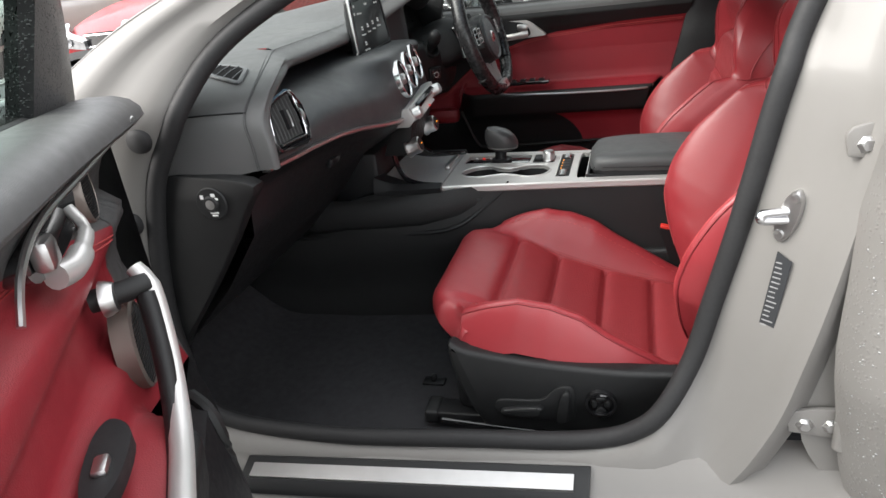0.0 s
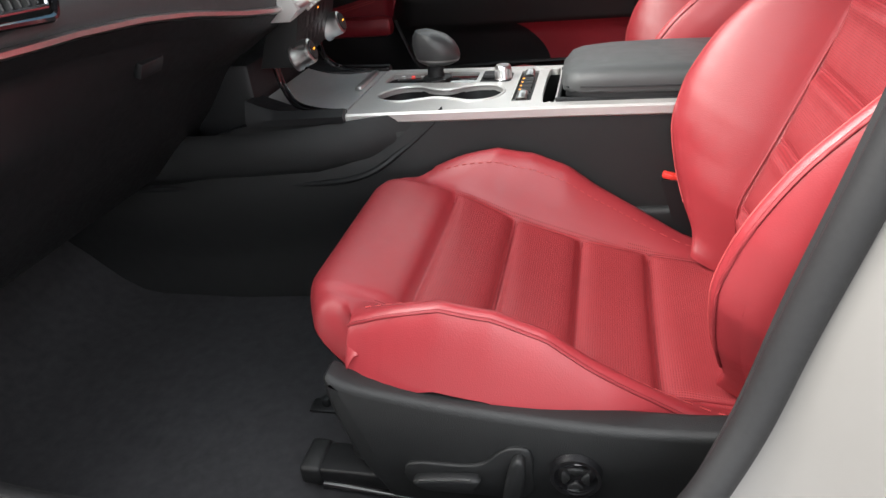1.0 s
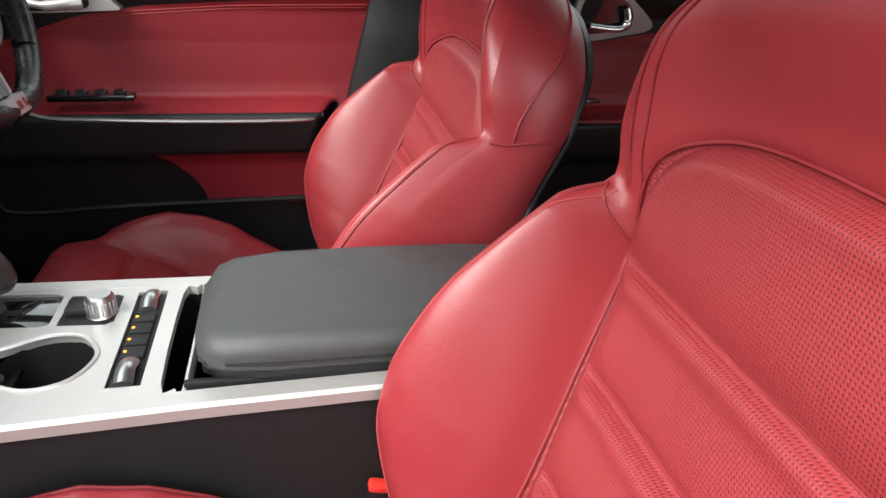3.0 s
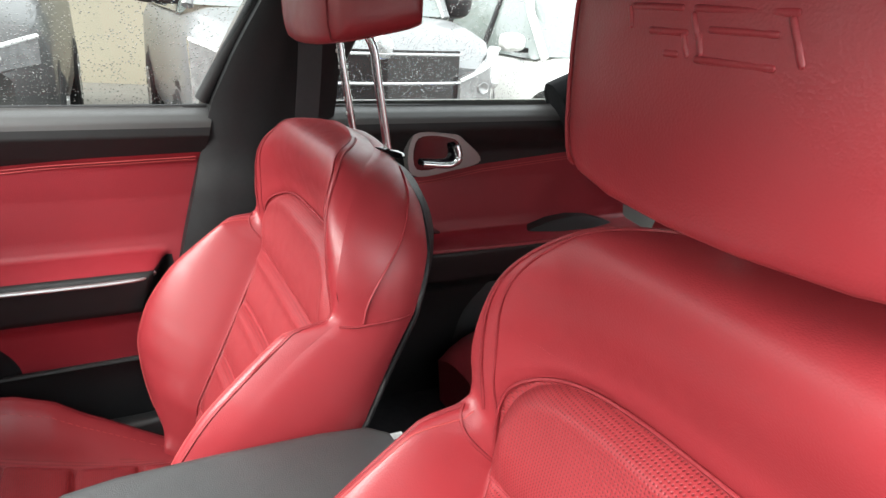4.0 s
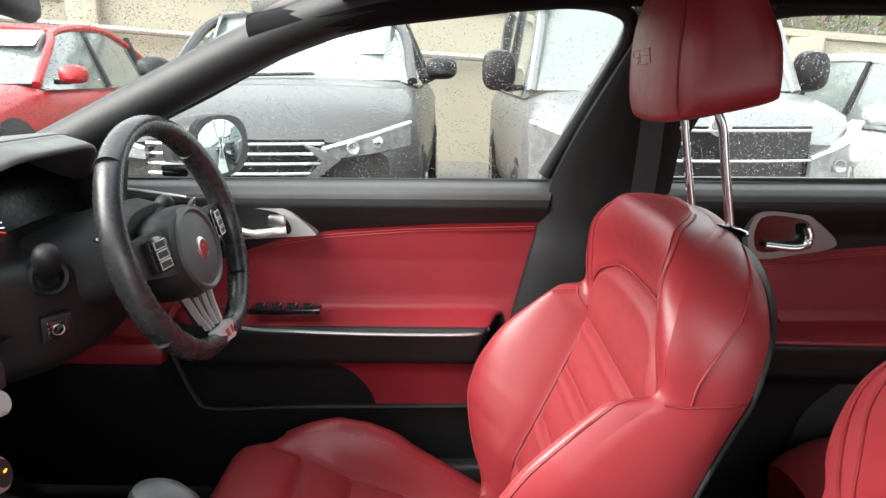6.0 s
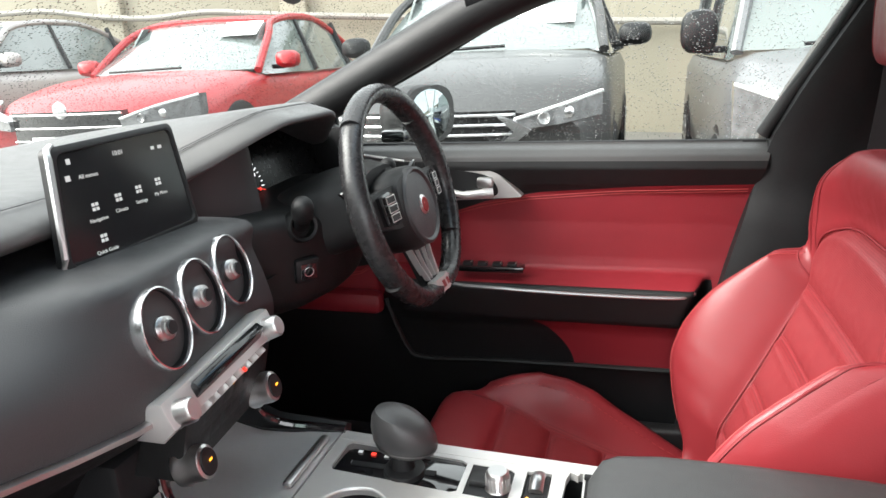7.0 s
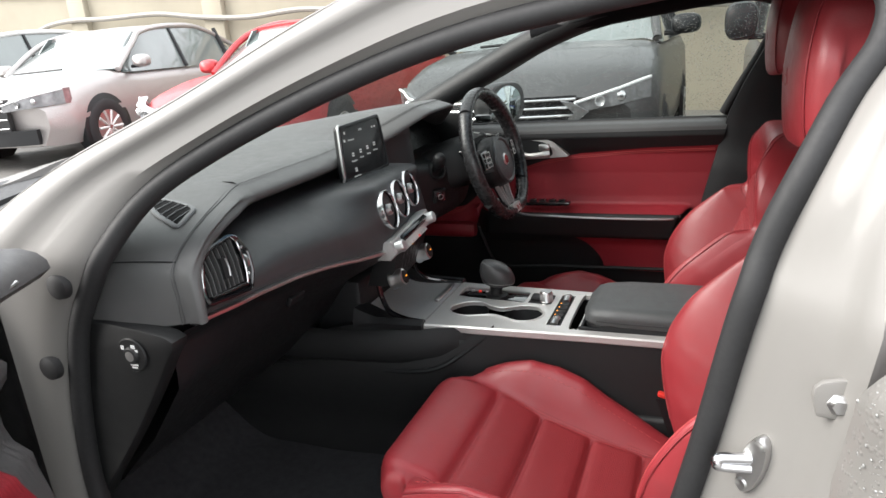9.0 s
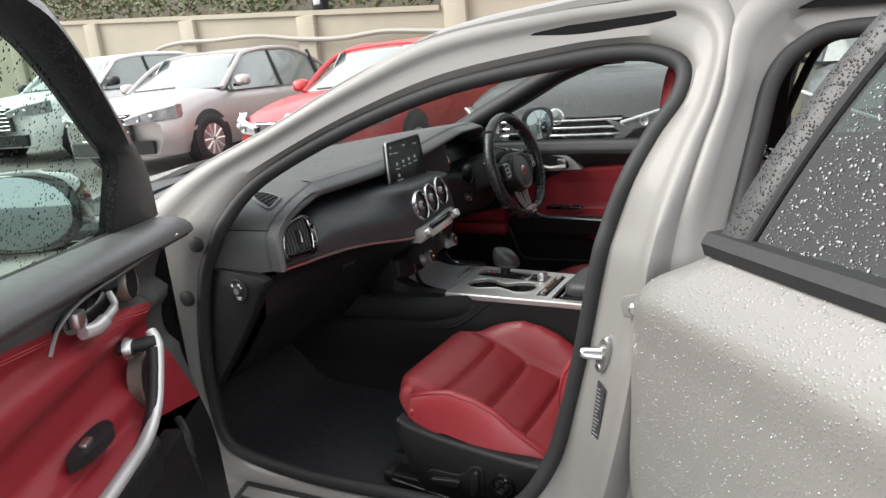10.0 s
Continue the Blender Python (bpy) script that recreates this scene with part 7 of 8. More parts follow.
part("pocket_edge", tube([on_door(*q) for q in cat([(0.36, 0.13, 0.66), (0.392, 0.152, 0.648), (0.40, 0.158, 0.60), (0.395, 0.158, 0.45), (0.41, 0.15, 0.30)], 6)], 0.009, 8), SOFT, pas)
pull_pts = cat([(0.370, 0.118, 0.850), (0.384, 0.130, 0.830), (0.424, 0.136, 0.780), (0.464, 0.138, 0.738), (0.525, 0.142, 0.718), (0.61, 0.148, 0.720), (0.78, 0.158, 0.735), (1.02, 0.155, 0.755)], 6)
pull = part("pull_handle", tube([on_door(*q) for q in pull_pts], [0.011] * 6 + [0.0125] * (len(pull_pts) - 6), 14, flat=0.75), SILVER, pas, "satin silver door pull")
part("pull_inlay", tube([on_door(x + 0.010, d - 0.004, z - 0.006) for x, d, z in pull_pts[6:]], 0.0115, 10), SOFT, pull)
part("pull_arm", tube([on_door(*q) for q in cat([(0.402, 0.070, 0.833), (0.398, 0.095, 0.834), (0.390, 0.118, 0.834), (0.384, 0.128, 0.833)], 5)], 0.013, 12), SOFT, pull)
part("pull_foot", lathe([(0.0, 0.012), (0.016, 0.010), (0.020, 0.002), (0.021, -0.004)], on_door(0.402, 0.088, 0.833), DOOR_N, 20), STEEL, pull)


def oval(c, rx, rz, d, n=32):
    return [on_door(c[0] + rx * math.cos(2 * math.pi * k / n), d, c[1] + rz * math.sin(2 * math.pi * k / n)) for k in range(n)]


for c, rx, rz, d, lab in (((0.372, 0.755), 0.046, 0.056, 0.098, "round ribbed speaker grille"), ((0.342, 0.938), 0.028, 0.034, 0.088, "small ribbed tweeter grille")):
    g = part("speaker_grille", loft([oval(c, rx, rz, d - 0.02), oval(c, rx, rz, d + 0.002), oval(c, rx * 0.93, rz * 0.93, d + 0.005), oval(c, rx * 0.90, rz * 0.90, d + 0.002), oval(c, rx * 0.4, rz * 0.4, d + 0.004)]), SPEAKER, pas, lab)
    for i in range(18):
        b = -0.88 + 1.76 * i / 17
        w = rx * 0.9 * math.sqrt(1 - b * b)
        part("grille_rib", tube([on_door(c[0] - w, d + 0.0035, c[1] + b * rz * 0.9), on_door(c[0], d + 0.0055, c[1] + b * rz * 0.9), on_door(c[0] + w, d + 0.0035, c[1] + b * rz * 0.9)], 0.0011, 5), HARD, g)
part("trim_line", tube([on_door(*q) for q in cat([(0.645, 0.092, 0.925), (0.610, 0.094, 0.955), (0.54, 0.098, 0.972), (0.40, 0.108, 0.974), (0.28, 0.122, 0.980), (0.19, 0.135, 0.986)], 8)], 0.0035, 8), STEEL, pas, "thin silver trim line round the handle")
part("handle_cup", loft([[on_door(a, 0.088 + d, b) for a, b in cat([(0.395, 0.970), (0.50, 0.968), (0.585, 0.955), (0.57, 0.928), (0.47, 0.922), (0.405, 0.935)], 5, closed=True)] for d in (-0.02, 0.0015)]), GLOSS, pas)
part("release_lever", tube([on_door(*q) for q in cat([(0.436, 0.092, 0.950), (0.450, 0.104, 0.932), (0.49, 0.108, 0.926), (0.53, 0.106, 0.922), (0.558, 0.098, 0.926)], 6)], [0.006] * 8 + [0.008] * 6 + [0.0115] * 11, 12), SILVER, pas, "chrome door release lever")
part("lock_button", rbox(on_door(0.562, 0.098, 0.950), (0.030, 0.018, 0.028), 0.006, turn=(0, 0, DOOR_TURN)), STEEL, pas)
sp2 = part("switch_panel", loft([[on_door(a, b, z + 0.05 * (a - 0.58) - 0.22 * (b - 0.09)) for a, b in cat([(0.535, 0.090), (0.565, 0.079), (0.635, 0.080), (0.67, 0.092), (0.635, 0.108), (0.56, 0.110)], 5, closed=True)] for z in (0.750, 0.7665)]), HARD, pas, "gloss black window switch panel")
part("window_switch", rbox(on_door(0.615, 0.094, 0.7695), (0.026, 0.014, 0.010), 0.004, turn=(0, 0, DOOR_TURN)), STEEL, sp2)
PW = [((0.02, 1.00), (0.262, 1.00)), ((0.10, 1.07), (0.290, 1.09)), ((0.185, 1.135), (0.318, 1.158)), ((0.355, 1.232), (0.405, 1.208)), ((0.574, 1.350), (0.60, 1.315)), ((0.72, 1.402), (0.735, 1.365)), ((0.95, 1.42), (0.945, 1.383)), ((1.09, 1.36), (1.07, 1.33)), ((1.12, 1.22), (1.09, 1.21)), ((1.08, 1.03), (1.05, 1.03))]
lean = lambda z: 0.02 + max(0.0, z - 1.0) * 0.42
pw_out, pw_in = (cat([q[k] for q in PW], 6) for k in (0, 1))
part("window_frame", loft([[on_door(x, lean(z) - 0.022, z), on_door(x, lean(z) + 0.020, z), on_door(lerp(x, u, 0.5), lean(z) + 0.030, lerp(z, w, 0.5)), on_door(u, lean(w) + 0.018, w), on_door(u, lean(w) - 0.012, w)] for (x, z), (u, w) in zip(pw_out, pw_in)]), WET_BLACK, pas, "black wet window frame", angle=50)
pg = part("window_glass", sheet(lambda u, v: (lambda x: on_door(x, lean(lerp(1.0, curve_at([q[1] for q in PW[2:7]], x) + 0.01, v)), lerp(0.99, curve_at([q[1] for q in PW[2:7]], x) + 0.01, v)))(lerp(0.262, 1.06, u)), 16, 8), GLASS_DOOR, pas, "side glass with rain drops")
pg.visible_shadow = False
part("sill_seal", tube([on_door(0.262, 0.035, 1.012), on_door(1.05, 0.035, 1.06)], 0.008, 8), RUBBER, pas)
pm = part("door_mirror", loft([[tuple(DOOR_M @ V((0.20 - dx, -0.165 + 0.125 * g * math.copysign(abs(math.cos(a)) ** 0.7, math.cos(a)), 1.06 + 0.080 * g * math.copysign(abs(math.sin(a)) ** 0.75, math.sin(a))))) for a in turns(28)] for dx, g in ((0.0, 0.94), (0.006, 1.0), (0.06, 1.0), (0.10, 0.84), (0.125, 0.45))]), GLOSS, pas, "black door mirror housing")
part("mirror_glass", lathe([(0.0, 0.002), (0.108, 0.002), (0.112, 0.0)], tuple(DOOR_M @ V((0.2015, -0.165, 1.06))), tuple(DOOR_M.to_3x3() @ V((1, 0, 0))), 28, 0.66), MIRROR, pm)
part("mirror_arm", rbox(tuple(DOOR_M @ V((0.16, -0.06, 1.01))), (0.07, 0.14, 0.04), 0.012, turn=(0, 0, DOOR_TURN)), GLOSS, pm)

# passenger's side rear door, open
RD_AT, RD_TURN = (0.600, -0.800, 0.0), -44.0
rpd = thing("rear_door", RD_AT, "open rear door in grey paint covered with rain drops", "car door", "rear doors", turn=RD_TURN)
RD_M = pose(*RD_AT, 0, 0, RD_TURN)
on_rd = lambda x, d, z: tuple(RD_M @ V((x, d, z)))


def rd_front(z):
    return curve_at([(0.22, 0.05), (0.40, 0.012), (0.60, -0.005), (0.80, 0.0), (0.90, 0.02), (0.94, 0.045), (0.985, 0.125), (1.005, 0.15)], z)


def rd_skin(u, v):
    z = lerp(1.003, 0.22, v)
    x = lerp(rd_front(z), 1.10, u)
    d = curve_at([(0.22, 0.045), (0.40, 0.010), (0.55, -0.008), (0.70, -0.004), (0.84, -0.006), (0.900, -0.012), (0.915, -0.010), (0.955, 0.012), (0.985, 0.032), (1.005, 0.050)], z)
    return on_rd(x, d + 0.012 * (1 - smooth(0.0, 0.03, u)) - 0.02 * smooth(0, 0.6, u), z + 0.015 * x * (1 - v))


part("outer_skin", slab(rd_skin, 48, 56, tuple(RD_M.to_3x3() @ V((0, 0.014, 0)))), PAINT_WET, rpd, "grey outer skin beaded with rain", angle=60)
part("inner_panel", slab(lambda u, v: on_rd(lerp(0.10, 1.0, u), 0.085, lerp(0.96, 0.25, v)), 6, 6, tuple(RD_M.to_3x3() @ V((0, 0.03, 0)))), RED_TRIM, rpd)
part("belt_trim", loft([[on_rd(x, d - 0.02 * smooth(0, 0.6, x), z + 0.015 * x) for d, z in ((0.040, 0.994), (0.034, 1.012), (0.044, 1.026), (0.075, 1.026), (0.075, 0.994))] for x in (0.135, 0.3, 0.6, 1.06)]), RUBBER, rpd, "black belt trim")
RW = [(0.146, 1.02), (0.170, 1.10), (0.196, 1.17), (0.230, 1.24), (0.272, 1.305), (0.36, 1.365), (0.72, 1.375), (0.98, 1.31), (1.12, 1.19)]
rl = lambda z: 0.052 + max(0.0, z - 1.01) * 0.42
part("window_frame", loft([[on_rd(x + a, rl(z) + d, z) for a, d in ((0.004, 0.03), (0.004, -0.010), (0.032, -0.012), (0.048, -0.006), (0.048, 0.02))] for x, z in cat(RW[:5], 6)]), WET_BLACK, rpd, "black wet window frame", angle=30)
part("window_frame", tube([on_rd(x + 0.015, rl(z), z) for x, z in cat(RW[4:], 6)], 0.025, 8), RUBBER, rpd)
part("glass_seal", tube([on_rd(x + 0.052, rl(z) - 0.004, z) for x, z in cat(RW[:5], 6)], 0.007, 8), RUBBER, rpd)
part("window_glass", sheet(lambda u, v: (lambda z: on_rd(lerp(curve_at([(b, a) for a, b in RW[:6]], z) + 0.04, 1.12, u), rl(z) - 0.004, z))(lerp(1.015, 1.355, v)), 10, 8), GLASS_TINT, rpd, "dark tinted glass covered with rain drops")
for x, z in ((0.618, 0.875), (0.588, 0.462)):
    y = -side_y(z) + 0.030
    hg = part("hinge", prism(cat([(x - 0.030, z - 0.014), (x - 0.026, z + 0.017), (x + 0.045, z + 0.022), (x + 0.05, z - 0.022), (x - 0.018, z - 0.020)], 4, closed=True), y - 0.002, y - 0.010, "y", 0.002), PAINT, car, "painted steel door hinge")
    part("hinge_knuckle", tube([(x + 0.035, y - 0.022, z - 0.03), (x + 0.035, y - 0.022, z + 0.03)], 0.011, 12), PAINT, hg)
    for k in range(2):
        part("bolt", lathe([(0.0, 0.007), (0.007, 0.007), (0.008, 0.004), (0.011, 0.002), (0.012, 0.0)], (x - 0.010 + 0.034 * k, y - 0.010, z - 0.004), (0, -1, 0), 6), STEEL, hg)
# label on the pillar
lab = thing("pillar_label", (0.531, -0.7665, 0.58), "dark printed label stuck on the door pillar", "label")
def lab_pt(a, b, d):
    return on_jamb(a * 0.85 + 0.004, 0.645 + b, 0.006 + d)
part("sheet", loft([[lab_pt(a, b, d) for a, b in ((-0.013, -0.062), (0.013, -0.070), (0.013, 0.056), (-0.013, 0.066))] for d in (0.0, 0.002)]), STICKER, lab)
for i in range(15):
    w = random.Random(i).uniform(0.008, 0.019)
    part("printed_line", loft([[lab_pt(a, b, d) for a, b in ((-0.0105, -0.055 + 0.0075 * i), (-0.0105 + w, -0.055 + 0.0075 * i), (-0.0105 + w, -0.0532 + 0.0075 * i), (-0.0105, -0.0532 + 0.0075 * i))] for d in (0.002, 0.0024)]), LABEL_PRINT, lab)
# interior fittings
mirror = thing("rear_view_mirror", (-0.14, 0.0, 1.24), "black rear view mirror under the roof", "mirror")
part("housing", rbox((-0.138, 0.125, 1.237), (0.03, 0.245, 0.065), 0.014, 3, turn=(0, 0, 21)), HARD, mirror)
part("stem", tube([(-0.15, 0.115, 1.245), (-0.20, 0.10, 1.262)], 0.012, 8), HARD, mirror)
for s in (-1, 1):
    visor = thing("sun_visor", (0.12, s * 0.34, 1.30), "folded black sun visor", "sun visor", "sun visors")
    part("panel", rbox((0.13, s * 0.33, 1.300), (0.16, 0.40, 0.018), 0.008, turn=(0, -12, 0)), LINER, visor)
grab = thing("grab_handle", (1.15, 0.53, 1.28), "folded black grab handle on the roof rail", "grab handle")
part("bar", tube(cat([(1.05, 0.55, 1.285), (1.08, 0.53, 1.272), (1.15, 0.525, 1.268), (1.22, 0.53, 1.272), (1.25, 0.55, 1.285)], 5), 0.011, 10), HARD, grab)
hook = thing("floor_hook", (-0.088, -0.465, FLOOR_Z), "black carpet mat hook on the floor", "hook")
part("plate", rbox((-0.088, -0.465, FLOOR_Z + 0.004), (0.05, 0.028, 0.005), 0.002), HARD, hook)
part("knob", rbox((-0.088, -0.465, FLOOR_Z + 0.014), (0.012, 0.014, 0.016), 0.004), HARD, hook)


# rain standing on the open rear door
def beads(count, seed, at, small, large):
    """Many flat drops on a surface at(u, v)."""
    rng = random.Random(seed)
    verts, faces = [], []
    for i in range(count):
        u, v = rng.random(), rng.random() ** 1.15
        o, a, b = V(at(u, v)), V(at(min(u + 0.01, 1.0), v)), V(at(u, min(v + 0.01, 1.0)))
        if (a - o).length < 1e-6 or (b - o).length < 1e-6:
            continue
        t = (a - o).normalized()
        n = t.cross(b - o).normalized()
        w = n.cross(t)
        r = small + (large - small) * rng.random() ** 3
        k0 = len(verts)
        st = rng.uniform(0.75, 1.35)
        for g, h in ((1.0, 0.0), (0.72, 0.42)):
            for k in range(7):
                c = 2 * math.pi * k / 7 + i
                verts.append(tuple(o + r * (g * math.cos(c) * t + g * st * math.sin(c) * w + h * n)))
        verts.append(tuple(o + 0.55 * r * n))
        for k in range(7):
            l = (k + 1) % 7
            faces.append((k0 + k, k0 + l, k0 + 7 + l, k0 + 7 + k))
            faces.append((k0 + 7 + k, k0 + 7 + l, k0 + 14))
    return verts, faces


rd_flip = lambda u, v: rd_skin(1 - u, v)
part("rain_beads", beads(11000, 3, rd_flip, 0.0005, 0.0019), WATER, rpd, "small beads of rain water", kind="stuff", angle=80)
rd_pane = lambda u, v: (lambda z: on_rd(lerp(1.1, curve_at([(b, a) for a, b in RW[:6]], z) + 0.07, u), rl(z) - 0.005, z))(lerp(1.34, 1.03, v))
part("glass_beads", beads(9000, 8, rd_pane, 0.0005, 0.0019), WATER, rpd, "beads of rain on the glass", kind="stuff", angle=80)

# ---------------------------------------------------------------- car park round the car
SLOPE = -0.035


def ground_z(x):
    return SLOPE * x


# Ground is out of view; its tone sets the light bounced into the car
tagged(part("ground", sheet(lambda u, v: (lerp(-70, 70, u), lerp(-70, 70, v), ground_z(lerp(-70, 70, u))), 24, 24), material("wet_concrete", (0.16, 0.155, 0.146), 0.45, spots=0.35, scale=2, grain=0.8, grain_scale=90)), "wet pale concrete of a car park", "ground", kind="structure")
WALL = material("cream_render", (0.34, 0.308, 0.24), 0.85, spots=0.16, scale=1.2, grain=0.5, grain_scale=50)
WALL_Y = 8.8


def ledge_z(x):
    return 1.74 - 0.075 * (x - 0.5) + (0.28 if x > -4.9 else 0.0)


wall = tagged(part("wall_back", loft([[(x, WALL_Y, ground_z(x) - 0.3), (x, WALL_Y, z), (x, WALL_Y + 0.5, z), (x, WALL_Y + 0.5, ground_z(x) - 0.3)] for x, z in ((-30, ledge_z(-30)), (-15, ledge_z(-15)), (-4.92, ledge_z(-4.92)), (-4.88, ledge_z(-4.88)), (14, ledge_z(14)), (30, ledge_z(30)))]), WALL), "cream rendered retaining wall", "wall", kind="structure")
for a, b in ((-30, -4.92), (-4.88, 30)):
    part("coping", loft([[(x, WALL_Y - 0.06, ledge_z(x) - 0.02), (x, WALL_Y - 0.06, ledge_z(x) + 0.07), (x, WALL_Y + 0.55, ledge_z(x) + 0.07), (x, WALL_Y + 0.55, ledge_z(x) - 0.02)] for x in (a, b)]), WALL, wall, "cream coping along the wall top")
for i in range(15):
    x = -27 + 3.2 * i
    part("pier", rbox((x, WALL_Y - 0.05, (ledge_z(x) + ground_z(x)) / 2 - 0.15), (0.42, 0.14, ledge_z(x) - ground_z(x) + 0.25), 0.02), WALL, wall)
cable = thing("wall_cable", (-9, WALL_Y - 0.1, 2.0), "grey conduit pipe looping along the wall", "pipe")
pts = [(-13.0, 1.2), (-12.6, 1.75), (-12.0, 2.12), (-11.2, 2.22), (-10.2, 2.18), (-9.0, 2.16), (-8.0, 2.02), (-7.0, 1.94), (-6.0, 1.97), (-5.0, 1.88), (-3.0, 1.72), (0.0, 1.50), (5.0, 1.2)]
part("pipe", tube([(x, WALL_Y - 0.16, z - 0.08) for x, z in cat(pts, 5)], 0.045, 8), material("grey_pipe", (0.30, 0.28, 0.25), 0.6), cable)
lamp = thing("wall_lamp", (-7.5, WALL_Y + 0.1, 2.42), "small black bulkhead lamp on the wall", "lamp")
part("case", rbox((-7.5, WALL_Y + 0.05, 2.62), (0.26, 0.2, 0.42), 0.03), HARD, lamp)
part("lens", rbox((-7.5, WALL_Y - 0.055, 2.60), (0.16, 0.02, 0.2), 0.02), STEEL, lamp)

# hedge bank above the wall: many small leaves
LEAF = material("hedge_leaf", (0.075, 0.10, 0.035), 0.6, spots=0.6, scale=2)
TWIG = material("hedge_twig", (0.12, 0.085, 0.06), 0.9, spots=0.4, scale=4)
bank = tagged(part("earth_bank", sheet(lambda u, v: (lerp(-32, 32, u), lerp(WALL_Y + 0.35, WALL_Y + 9, v), ledge_z(lerp(-32, 32, u)) - 0.05 + 2.6 * v + 0.15 * noise.noise((u * 40, v * 9, 2))), 60, 10), material("bank_soil", (0.10, 0.08, 0.055), 0.95, spots=0.5, scale=3, grain=1.0, grain_scale=30)), "brown earth bank above the wall", "bank", kind="structure")
rng = random.Random(5)
verts, faces, tv, tf = [], [], [], []
for i in range(11000):
    x = rng.uniform(-20, 8)
    d = rng.random() ** 1.5
    y = WALL_Y + 0.25 + 2.2 * d
    z = ledge_z(x) + 0.05 + 1.0 * d + rng.random() * (0.55 + 0.5 * noise.noise((x * 1.3, 3, y))) 
    s = rng.uniform(0.035, 0.09)
    a, b = rng.uniform(0, 6.28), rng.uniform(-1, 1)
    u = V((math.cos(a), math.sin(a), b)).normalized() * s
    w = u.orthogonal().normalized() * s * 0.5
    n = len(verts)
    c = V((x, y, z))
    verts += [tuple(c - u), tuple(c + w), tuple(c + u), tuple(c - w)]
    faces.append((n, n + 1, n + 2, n + 3))
hedge = tagged(part("hedge", (verts, faces), LEAF, angle=180), "ragged green and brown hedge on the bank", "hedge", kind="stuff")
rng = random.Random(9)
twigs = []
for i in range(700):
    x = rng.uniform(-20, 8)
    y = WALL_Y + 0.3 + 1.6 * rng.random()
    z = ledge_z(x) + 0.4 * (y - WALL_Y)
    twigs.append(tube([(x, y, z), (x + rng.uniform(-0.3, 0.3), y - 0.1, z + rng.uniform(0.2, 0.9))], 0.008, 4))
tagged(part("hedge_twigs", join(*twigs), TWIG), "bare brown twigs in the hedge", "hedge", kind="stuff")


def paint(name, color, metal=0.3):
    return wet_paint(name, color, metal=metal, rough=0.42, beads=0.6, scale=60, coat=0.4)


CAR_GLASS = material("parked_car_glass", (0.16, 0.185, 0.18), 0.10, spots=0.3, scale=1.5, coat=1.0, rough_var=0.03)
LAMP_BOWL = material("headlamp_bowl", (0.24, 0.24, 0.245), 0.22, metal=0.4, spots=0.6, scale=22, coat=1.0)
PAPER = material("white_paper", (0.85, 0.85, 0.83), 0.7, spots=0.03)


